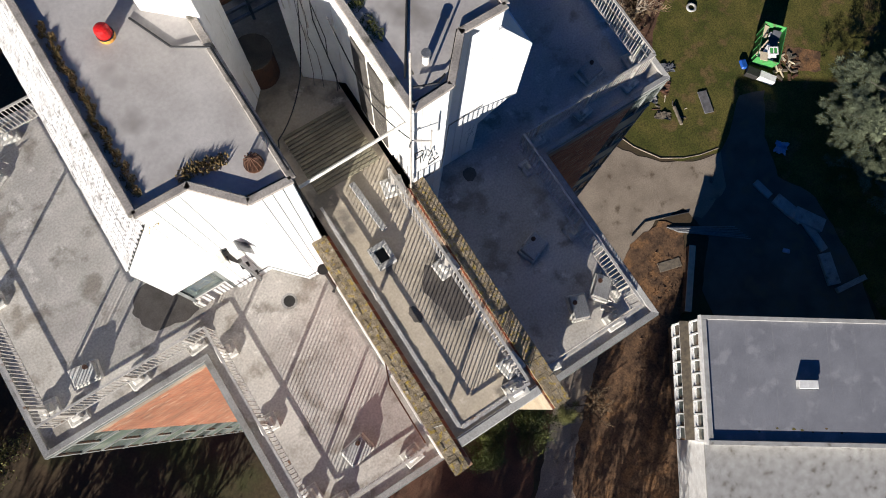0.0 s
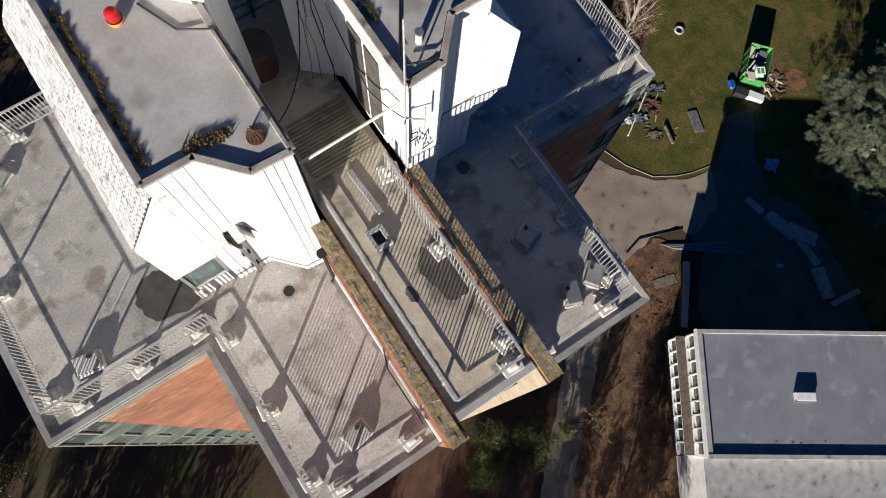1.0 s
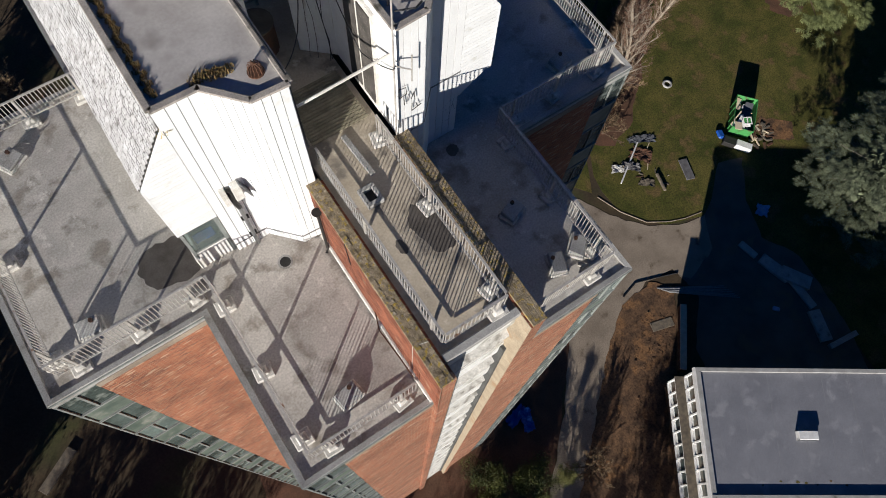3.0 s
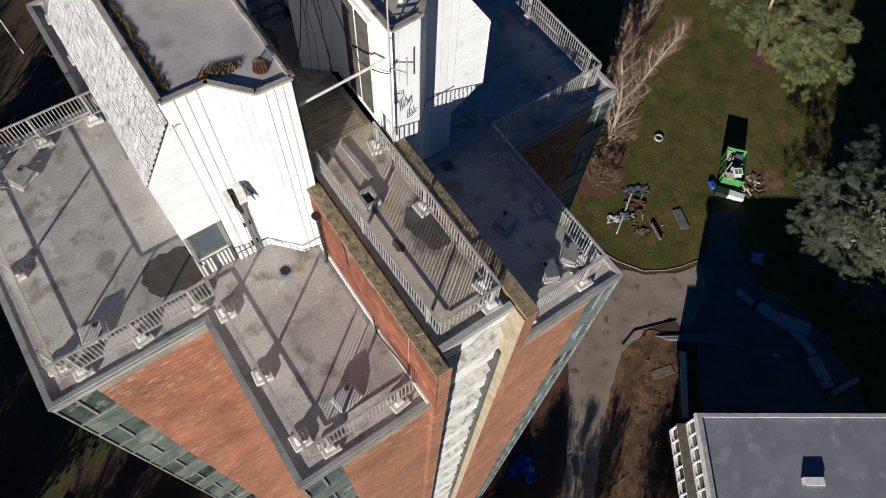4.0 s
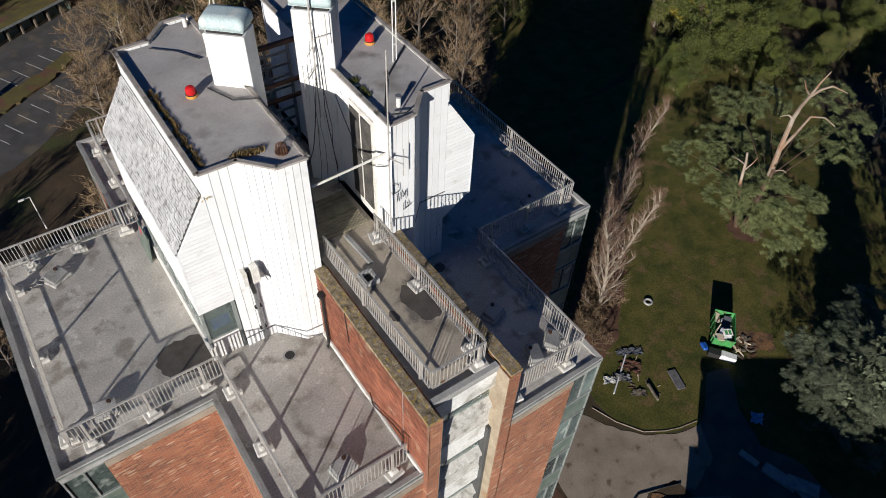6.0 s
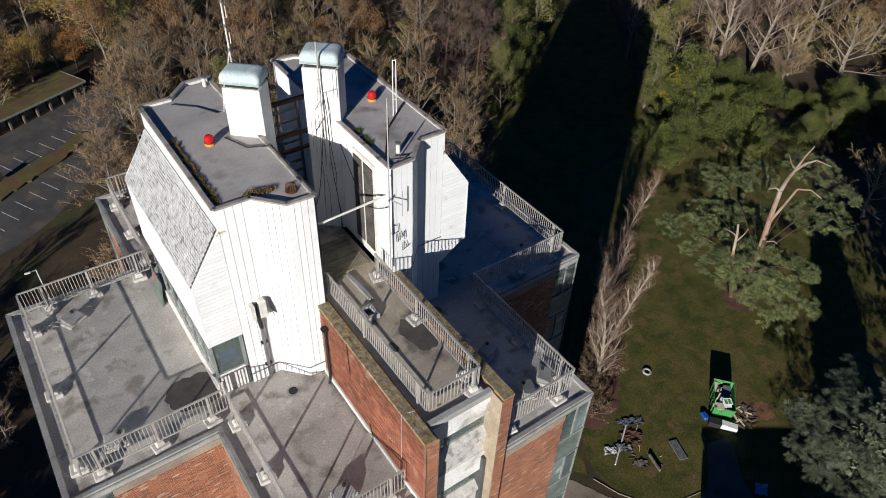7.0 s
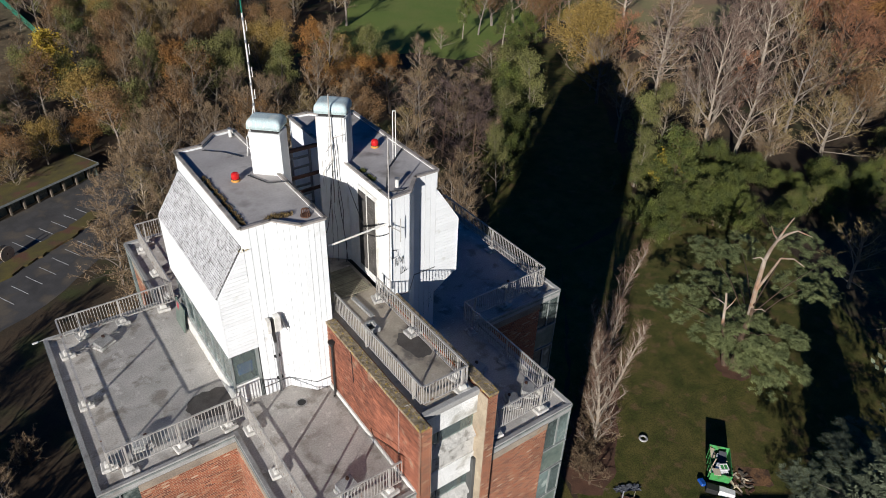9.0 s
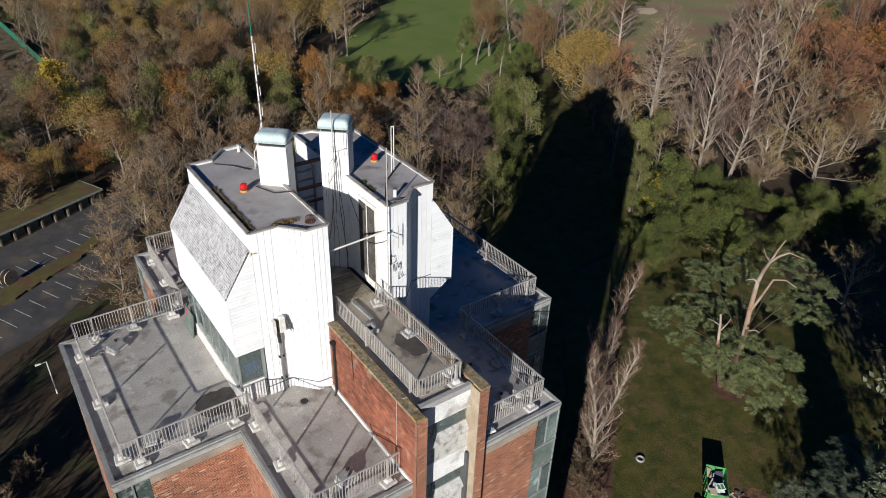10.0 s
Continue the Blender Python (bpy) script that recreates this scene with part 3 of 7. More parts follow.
# roof decks, one slab a wing, with a raised kerb along the outer edge
for sx, side in ((-1, "west"), (1, "east")):
    plan = [(sx * x, y) for x, y in ((XC, -YO), (XI, -YO), (XI, -YI), (XO, -YI), (XO, YI), (XI, YI), (XI, YO), (XC, YO))]
    inner = [(sx * x, y) for x, y in ((XC, -YO + 0.14), (XI - 0.14, -YO + 0.14), (XI - 0.14, -YI + 0.14), (XO - 0.14, -YI + 0.14), (XO - 0.14, YI - 0.14), (XI - 0.14, YI - 0.14), (XI - 0.14, YO - 0.14), (XC, YO - 0.14))]
    bm = prism(blank(), inner, TOP - 0.3, FLOOR)
    ob = tagged(part(f"roof_deck_{side}", bm, M["deck"]), "grey weathered screed roof deck of the wing", "roof deck", kind="structure")
    # kerb: outer ring with a sloping lip
    for i in range(7):
        (ax, ay), (bx, by), (cx, cy), (dx, dy) = plan[i], plan[i + 1], inner[i + 1], inner[i]
        bm = blank()
        lo = [bm.verts.new((x, y, TOP - 0.33)) for x, y in ((ax, ay), (bx, by), (cx, cy), (dx, dy))]
        hi = [bm.verts.new((x, y, z)) for x, y, z in ((ax, ay, TOP), (bx, by, TOP), (cx, cy, TOP - 0.02), (dx, dy, TOP - 0.02))]
        fs = [bm.faces.new(hi), bm.faces.new(lo[::-1])] + [bm.faces.new((lo[k], lo[(k + 1) % 4], hi[(k + 1) % 4], hi[k])) for k in range(4)]
        bmesh.ops.recalc_face_normals(bm, faces=fs)
        kerb = tagged(part(f"roof_kerb_{side}", bm, M["kerb"]), "grey concrete kerb along the roof edge", "kerb", kind="structure")
        horizontal = abs(by - ay) < 0.01
        # pale drip moulding under the kerb and the stained concrete band over the brick
        o = 0.035
        nx, ny = (0, (1 if ay > 0 else -1)) if horizontal else ((1 if ax > 0 else -1), 0)
        x0, x1, y0, y1 = min(ax, bx), max(ax, bx), min(ay, by), max(ay, by)
        lo3 = (x0 + (0 if nx <= 0 else -0.0) - (o if nx < 0 else 0), y0 - (o if ny < 0 else 0), TOP - 0.13)
        hi3 = (x1 + (o if nx > 0 else 0), y1 + (o if ny > 0 else 0), TOP - 0.07)
        if horizontal:
            lo3, hi3 = (x0, ay - (o if ny < 0 else 0.0), TOP - 0.13), (x1, ay + (o if ny > 0 else 0.0), TOP - 0.07)
        else:
            lo3, hi3 = (ax - (o if nx < 0 else 0.0), y0, TOP - 0.13), (ax + (o if nx > 0 else 0.0), y1, TOP - 0.07)
        part("drip_mould", box(blank(), lo3, hi3), M["frame"], kerb)
        o = 0.02
        if horizontal:
            lo3, hi3 = (x0, ay - (o if ny < 0 else 0.0), TOP - 0.62), (x1, ay + (o if ny > 0 else 0.0), TOP - 0.33)
            if abs(ay) > YI + 1:
                lo3, hi3 = ((-XI + WIN if sx < 0 else XC + 0.001), lo3[1], lo3[2]), ((-XC - 0.001 if sx < 0 else XI - WIN), hi3[1], hi3[2])
            else:
                lo3, hi3 = ((-XO + WIN if sx < 0 else XI), lo3[1], lo3[2]), ((-XI if sx < 0 else XO - WIN), hi3[1], hi3[2])
        else:
            lo3, hi3 = (ax - (o if nx < 0 else 0.0), y0, TOP - 0.62), (ax + (o if nx > 0 else 0.0), y1, TOP - 0.33)
            if abs(ax) > XI + 1:
                lo3, hi3 = (lo3[0], -YI + WIN, lo3[2]), (hi3[0], YI - WIN, hi3[2])
            elif y0 < 0:
                lo3 = (lo3[0], -YO + WIN, lo3[2])
            else:
                hi3 = (hi3[0], YO - WIN, hi3[2])
        part("concrete_band", box(blank(), lo3, hi3), M["band"], kerb, "stained buff concrete band")

# glazed corners: each storey a wrap-round window over a green spandrel
def corner_window(cx, cy, sx, sy):
    """A storey of a glazed corner at (cx, cy), whose faces look sx and sy. The top of the storey is z = 0."""
    win = thing("corner_window", "corner window with grey frame over a green glass spandrel", "window", "corner windows")
    def slab(x0, x1, y0, y1, z0, z1):
        return box(blank(), (min(x0, x1), min(y0, y1), z0), (max(x0, x1), max(y0, y1), z1))
    w, t = WIN, 0.03
    for along_x in (True, False):
        if along_x:
            part("spandrel", slab(cx - sx * 0.03, cx - sx * w, cy - sy * 0.03, cy - sy * 0.06, -2.70, -1.58), M["spandrel"], win, "streaked green glass spandrel panel")
            part("pane", slab(cx - sx * 0.05, cx - sx * w / 2, cy - sy * 0.04, cy - sy * 0.05, -1.50, -0.06), M["dirty_glass"], win)
            part("pane", slab(cx - sx * w / 2, cx - sx * w, cy - sy * 0.04, cy - sy * 0.05, -1.50, -0.06), M["dirty_glass"], win)
            part("sill", slab(cx, cx - sx * w, cy + sy * 0.02, cy - sy * 0.1, -1.58, -1.50), M["frame"], win)
            part("head", slab(cx - sx * 0.05, cx - sx * w, cy, cy - sy * 0.08, -0.06, 0.0), M["frame"], win)
            part("mullion", slab(cx - sx * (w / 2 - t), cx - sx * (w / 2 + t), cy, cy - sy * 0.07, -1.50, -0.06), M["frame"], win)
        else:
            part("spandrel", slab(cx - sx * 0.03, cx - sx * 0.06, cy - sy * 0.07, cy - sy * w, -2.70, -1.58), M["spandrel"], win, "streaked green glass spandrel panel")
            part("pane", slab(cx - sx * 0.04, cx - sx * 0.05, cy - sy * 0.06, cy - sy * w, -1.50, -0.06), M["dirty_glass"], win)
            part("sill", slab(cx + sx * 0.02, cx - sx * 0.1, cy - sy * 0.11, cy - sy * w, -1.58, -1.50), M["frame"], win)
            part("head", slab(cx, cx - sx * 0.08, cy - sy * 0.09, cy - sy * w, -0.06, 0.0), M["frame"], win)
    part("corner_post", slab(cx, cx - sx * 0.05, cy, cy - sy * 0.05, -2.70, -0.0), M["frame"], win)
    part("floor_edge", slab(cx, cx - sx * w, cy - sy * 0.06, cy - sy * w, -2.76, -2.70), M["panel_grey"], win)
    return win


for cx, cy, sx, sy, storeys in ((-XO, -YI, -1, -1, 17), (-XI, -YO, -1, -1, 17), (XI, -YO, 1, -1, 17), (XO, -YI, 1, -1, 17), (-XO, YI, -1, 1, 6), (-XI, YO, -1, 1, 4), (XO, YI, 1, 1, 3)):
    first = corner_window(cx, cy, sx, sy)
    first.matrix_basis = Matrix.Translation((0, 0, TOP - 0.33))
    for k in range(1, storeys):
        copy_thing(first, Matrix.Translation((0, 0, TOP - 0.33 - STOREY * k)))

# stair core, its side walls standing proud of the wings
for sx, side in ((-1, "west"), (1, "east")):
    a, b = sorted((sx * (XC - 0.38), sx * XC))
    for sy, end in ((-1, "south"), (1, "north")):
        c, d = sorted((sy * 3.86, sy * 9.6))
        block_wall(f"wall_core_{side}_{end}", a, b, c, d, G - 0.5, CORE_TOP - 0.10, M["brick"], "red brick side wall of the stair core")
        rnd = random.Random(11 + sx + 3 * sy)
        y = c
        cope = thing("coping", "lichen-covered stone coping on the brick wall", "coping", "wall copings", "structure")
        x0, x1 = (a - 0.04, b - 0.07) if sx < 0 else (a + 0.04, b + 0.04)
        long, rows = ((0.10, 0.2), 3) if sy < 0 else ((0.5, 0.6), 1)
        while y < d - 0.02:
            e = min(d + 0.03, y + rnd.uniform(*long))
            cuts = [x0] + [x0 + (x1 - x0) * (k + rnd.uniform(-0.2, 0.2)) / rows for k in range(1, rows)] + [x1]
            for p0, p1 in zip(cuts, cuts[1:]):
                part("coping_stone", box(blank(), (p0 + 0.001, y + rnd.uniform(0.0, 0.002), CORE_TOP - 0.10), (p1 - 0.001, e - rnd.uniform(0.0, 0.002), CORE_TOP + rnd.uniform(-0.008, 0.008)), None, 0.004), M["coping"], cope)
            y = e
        # white flashing at the foot of the wall, on the lower deck
        f, g = sorted((sx * XC, sx * (XC + 0.09)))
        if sy < 0 or sx < 0:
            part_ob = part("wall_flashing", box(blank(), (f, c if sy > 0 else -9.38, FLOOR), (g, d if sy > 0 else -3.9, FLOOR + 0.16), None, 0.02), M["flash"])
            tagged(part_ob, "white painted upstand flashing along the wall foot", "flashing", kind="structure")
tagged(part("roof_deck_core", box(blank(), (-XC + 0.38, -9.0, CORE_FLOOR - 0.25), (XC - 0.38, 9.0, CORE_FLOOR)), M["deck_warm"]), "grey screed terrace between two copings", "roof deck", kind="structure")
for sy in (-1, 1):
    a, b = sorted((sy * 9.0, sy * 9.2))
    tagged(part("core_kerb", box(blank(), (-XC + 0.38, a, CORE_FLOOR - 0.1), (XC - 0.38, b, CORE_FLOOR + 0.12), None, 0.02), M["kerb"]), "concrete kerb at the end of the core terrace", "kerb", kind="structure")
    for sx in (-1, 1):
        a, b = sorted((sx * (XC - 0.395), sx * (XC - 0.38)))
        c, d = sorted((sy * 8.9, sy * 9.598))
        tagged(part("reveal", box(blank(), (a, c, G), (b, d, CORE_TOP - 0.102)), M["cream"]), "cream rendered reveal beside the stair front", "wall", kind="structure")
    a, b = sorted((sy * 8.4, sy * 8.7))
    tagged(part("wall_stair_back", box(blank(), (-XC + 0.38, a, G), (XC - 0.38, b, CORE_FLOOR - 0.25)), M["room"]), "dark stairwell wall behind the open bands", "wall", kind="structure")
    for k in range(18 if sy < 0 else 4):
        z = CORE_TOP - 0.15 - STOREY * k
        bay = thing("stair_bay", "stair front bay with white panel and dirty grey spandrels", "stair window", "stair bays")
        w = XC - 0.38
        def slab(y0, y1, z0, z1):
            return box(blank(), (-w, min(sy * y0, sy * y1), z0), (w, max(sy * y0, sy * y1), z1))
        part("white_panel", slab(8.98, 9.14, z - 0.90, z + 0.02), M["panel_white"], bay)
        part("window_pane", slab(8.96, 8.98, z - 1.62, z - 0.90), M["glass"], bay)
        part("window_bar", box(blank(), (-0.35, min(sy * 8.94, sy * 9.0), z - 1.62), (-0.30, max(sy * 8.94, sy * 9.0), z - 0.90)), M["frame"], bay)
        bm = blank()
        vs = [bm.verts.new((x, sy * y, zz)) for x in (-w, w) for y, zz in ((8.92, z - 1.62), (9.19, z - 1.90), (9.19, z - 1.98), (8.92, z - 1.98))]
        fs = [bm.faces.new((vs[0], vs[1], vs[5], vs[4])), bm.faces.new((vs[1], vs[2], vs[6], vs[5])), bm.faces.new((vs[2], vs[3], vs[7], vs[6])), bm.faces.new(vs[3::-1]), bm.faces.new(vs[4:])]
        bmesh.ops.recalc_face_normals(bm, faces=fs)
        part("sloping_sill", bm, M["panel_grey"], bay, "sloping grey stained sill")
        part("grey_panel", slab(8.96, 9.10, z - STOREY, z - 1.98), M["panel_grey"], bay, "dirty streaked grey panel")


# ---- the two rooftop towers ----
PLAN = [(3.56, -3.04), (2.62, -3.05), (1.93, -3.80), (1.18, -3.84)]
def plan_of(sx, outer=3.56):
    """The tower's plan, outer side first, front to back and round."""
    p = [(outer, -3.04)] + PLAN[1:]
    return [(sx * x, y) for x, y in p] + [(sx * x, -y) for x, y in reversed(p)]


def boards(parent, a, b, z0, z1, width=0.21, skip=()):
    """Upright white boards with open joints over the line from a to b in plan."""
    a, b = Vector((*a, 0)), Vector((*b, 0))
    d = (b - a)
    n = max(1, round(d.length / width))
    ang = math.atan2(d.y, d.x)
    for i in range(n):
        m = Matrix.Translation(a + d * (i / n)) @ Matrix.Rotation(ang, 4, "Z")
        w = d.length / n
        part("board", box(blank(), (0.007, -0.012, z0), (w - 0.007, 0.022, z1), m), M["white"], parent)


for sx, side in ((-1, "west"), (1, "east")):
    tower = thing("rooftop_tower", "white boarded rooftop tower with tile-hung slope and flat roof" if sx < 0 else "white boarded rooftop tower with graffiti and flat felt roof", "rooftop tower", "rooftop towers")
    pl = plan_of(sx)
    z_foot = FLOOR - 0.05
    # dark core behind the boards, wider at the knee
    def inset(poly, k):
        cx, cy = sum(p[0] for p in poly) / len(poly), sum(p[1] for p in poly) / len(poly)
        return [(cx + (x - cx) * k, cy + (y - cy) * k) for x, y in poly]
    part("core", prism(blank(), inset(pl, 0.985), z_foot, ROOF - 0.14), M["tile_gap"], tower, "dark backing behind the boards")
    KN, KT, KB = 4.6, 52.27, 49.85
    bm = blank()
    prof = [(3.57, 53.80), (KN - 0.03, KT), (KN - 0.03, KB)] + ([(KN - 0.2, KB), (3.5, KB)] if sx < 0 else [(3.66, 49.2), (3.5, 49.2)])
    rings = [[bm.verts.new((sx * x, y, z)) for x, z in prof] for y in (-3.0, 3.0)]
    n = len(prof)
    fs = [bm.faces.new(rings[0]), bm.faces.new(rings[1][::-1])] + [bm.faces.new((rings[0][i], rings[0][(i + 1) % n], rings[1][(i + 1) % n], rings[1][i])) for i in range(n)]
    bmesh.ops.recalc_face_normals(bm, faces=fs)
    part("knee", bm, M["white"], tower)
    # front faces
    for sy in (-1, 1):
        P = [(sx * x, sy * -y) for x, y in PLAN]
        seq = list(zip(P, P[1:]))
        for a, b in seq:
            if (b[0] - a[0]) * sy > 0:
                a, b = b, a
            boards(tower, a, b, FLOOR + 0.02, ROOF - 0.05)
        # horizontal boarding on the cheek under the slope
        z = KB
        while z < 53.8:
            z1 = min(z + 0.13, 53.80)
            wide = lambda h: KN if h < KT else KN - (h - KT) / (53.80 - KT) * (KN - 3.58)
            w0, w1 = wide(z), wide(z1)
            if w1 > 3.59:
                bm = blank()
                ring = [[bm.verts.new((sx * x, sy * yy, h)) for x, h in ((3.565, z), (w0, z), (w1, z1), (3.565, z1))] for yy in (3.0, 3.045)]
                fs = [bm.faces.new(ring[0]), bm.faces.new(ring[1][::-1])] + [bm.faces.new((ring[0][i], ring[0][(i + 1) % 4], ring[1][(i + 1) % 4], ring[1][i])) for i in range(4)]
                bmesh.ops.recalc_face_normals(bm, faces=fs)
                part("lap_board", bm, M["white"], tower)
            z += 0.137
    # side under the eaves: boards along y on the vertical of the knee
    for i in range(14):
        x0, x1 = sorted((sx * (KN - 0.03), sx * (KN + 0.012)))
        part("side_board", box(blank(), (x0, -3.05, KB + i * 0.172), (x1, 3.05, KB + i * 0.172 + 0.166)), M["white"], tower)
    x0, x1 = sorted((sx * 3.555, sx * 3.60))
    part("eaves_board", box(blank(), (x0, -3.04, 53.80), (x1, 3.04, ROOF - 0.05)), M["white"], tower)
    # inner face towards the gap
    a, b = ((sx * 1.18, -3.84), (sx * 1.18, 3.84))
    if sx > 0:
        a, b = b, a
    boards(tower, a, b, CORE_FLOOR, ROOF - 0.05, 0.24)
    # roof sheet and its upstand lip
    part("roof_sheet", prism(blank(), inset(pl, 0.97), ROOF - 0.2, ROOF - 0.10), M["felt"], tower, "grey weathered roofing felt")
    for a, b in zip(pl, pl[1:] + pl[:1]):
        d = Vector((b[0] - a[0], b[1] - a[1], 0))
        m = Matrix.Translation((a[0], a[1], 0)) @ Matrix.Rotation(math.atan2(d.y, d.x), 4, "Z")
        part("roof_lip", box(blank(), (-0.035, -0.05 if sx > 0 else -0.10, ROOF - 0.055), (d.length + 0.035, 0.10 if sx > 0 else 0.05, ROOF), m, 0.015), M["lip"], tower, "dark metal roof edging")
    if sx < 0:
        # tile-hung slope
        top, low = Vector((-3.6, 0, 53.84)), Vector((-KN - 0.02, 0, KT - 0.05))
        down = (low - top).normalized()
        out = Vector((down.z, 0, -down.x))
        if out.x > 0:
            out = -out
        rows, cols = 24, 33
        rise = (low - top).length / rows
        rnd = random.Random(5)
        shapes = []
        for cut in (0.10, -0.04, -0.16, -0.30):
            shape = bpy.data.meshes.new("tile")
            bm = box(blank(), (-0.078, -rise * 0.5, 0.0), (0.078, rise * (0.44 + cut * 0.9), 0.012))
            bm.to_mesh(shape)
            bm.free()
            shape.materials.append(M["tile"])
            shapes.append((shape, cut))
        slope, rest, made = joined("tile_slope", [((top + low) / 2 + out * 0.005, (0.004, 2.97, (low - top).length / 2), (tuple(out), (0, 1, 0), tuple(down)))], M["tile_gap"], tower), [], 0
        slope["label"] = "white weathered hanging tiles with dark joints"
        for r in range(rows):
            for c in range(cols):
                y = -2.95 + (c + (0.5 if r % 2 else 0.25)) * 5.9 / cols
                if y > 2.95:
                    continue
                p = top + down * (rise * (r + 0.5)) + Vector((0, y, 0)) + out * (0.022 + rnd.uniform(-0.002, 0.003))
                tilt = 0.04 + rnd.uniform(-0.01, 0.015)
                dn = (down + out * tilt).normalized()
                ax = Vector((0, 1, 0.0)) + down * rnd.uniform(-0.015, 0.015)
                ax.normalize()
                nn = ax.cross(dn).normalized()
                if nn.dot(out) < 0:
                    nn = -nn
                shape, cut = shapes[min(3, max(0, int(1.9 + 1.5 * noise.noise((y * 0.8, r * 0.16, 4.0)) + rnd.uniform(-1.1, 1.6))))]
                if y < 0.2 and made < 300:
                    ob = part("hanging_tile", shape, M["tile"], slope)
                    ob.matrix_basis = Matrix(((ax.x, dn.x, nn.x, p.x), (ax.y, dn.y, nn.y, p.y), (ax.z, dn.z, nn.z, p.z), (0, 0, 0, 1)))
                    made += 1
                else:
                    rest.append((p + nn * 0.006 + dn * rise * (cut * 0.45 - 0.03), (0.082, rise * (0.47 + cut * 0.45), 0.006), (tuple(ax), tuple(dn), tuple(nn))))
        tagged(joined("more_hanging_tiles", rest, M["tile"], slope), kind="stuff")
        # glazed side below the knee
        for sy0, i in ((-2.9, 0), (-1.95, 1), (-1.0, 2), (-0.05, 3), (0.9, 4), (1.85, 5)):
            part("side_pane", box(blank(), (-KN + 0.06, sy0 + 0.04, FLOOR + 0.62), (-KN + 0.075, sy0 + 0.91, KB)), M["glass"], tower)
            part("side_bar", box(blank(), (-KN + 0.03, sy0 - 0.04, FLOOR + 0.6), (-KN + 0.1, sy0 + 0.04, KB)), M["frame"], tower)
        part("side_sill", box(blank(), (-KN - 0.03, -3.0, FLOOR - 0.02), (-KN + 0.16, 2.98, FLOOR + 0.6), None, 0.03), M["flash"], tower, "pale concrete sill wall")
        part("front_pane", box(blank(), (-KN + 0.1, -2.93, FLOOR + 0.97), (-3.68, -2.915, KB - 0.05)), M["glass"], tower, "front window with a blue sheet behind")
        for x0, x1, z0, z1 in ((-KN + 0.02, -KN + 0.1, FLOOR, KB), (-3.68, -3.57, FLOOR, KB), (-KN + 0.1, -3.68, FLOOR + 0.9, FLOOR + 0.97), (-KN + 0.1, -3.68, KB - 0.06, KB)):
            part("front_bar", box(blank(), (x0, -2.96, z0), (x1, -2.90, z1)), M["frame"], tower)
        part("front_apron", box(blank(), (-KN + 0.1, -2.95, FLOOR), (-3.68, -2.88, FLOOR + 0.9)), M["panel_white"], tower)
    else:
        pass

# brick pieces on the sunlit face of the core wall
wall = bpy.data.objects["wall_core_west_south"]
tagged(part("mortar_bed", box(blank(), (-XC - 0.004, -9.6, FLOOR + 0.1), (-XC + 0.02, -3.86, CORE_TOP - 0.1)), M["mortar"], wall))
shape = bpy.data.meshes.new("brick")
bm = box(blank(), (-0.006, -0.107, -0.0325), (0.010, 0.107, 0.0325))
bm.to_mesh(shape)
bm.free()
shape.materials.append(M["brick_piece"])
rest, made, rnd = [], 0, random.Random(7)
for r in range(39):
    z = FLOOR + 0.14 + r * 0.075
    for c in range(26):
        y = -9.48 + c * 0.225 + (0.1125 if r % 2 else 0)
        if y > -3.95 or z > CORE_TOP - 0.13:
            continue
        x = -XC - 0.010 + rnd.uniform(-0.003, 0.003)
        if y < -6.9 and made < 300:
            ob = part("brick", shape, M["brick_piece"], wall)
            ob.matrix_basis = Matrix.Translation((x, y, z))
            made += 1
        else:
            rest.append(((x + 0.002, y, z), (0.008, 0.107, 0.0325), ((1, 0, 0), (0, 1, 0), (0, 0, 1))))
tagged(joined("more_bricks", rest, M["brick_piece"], wall), kind="stuff")

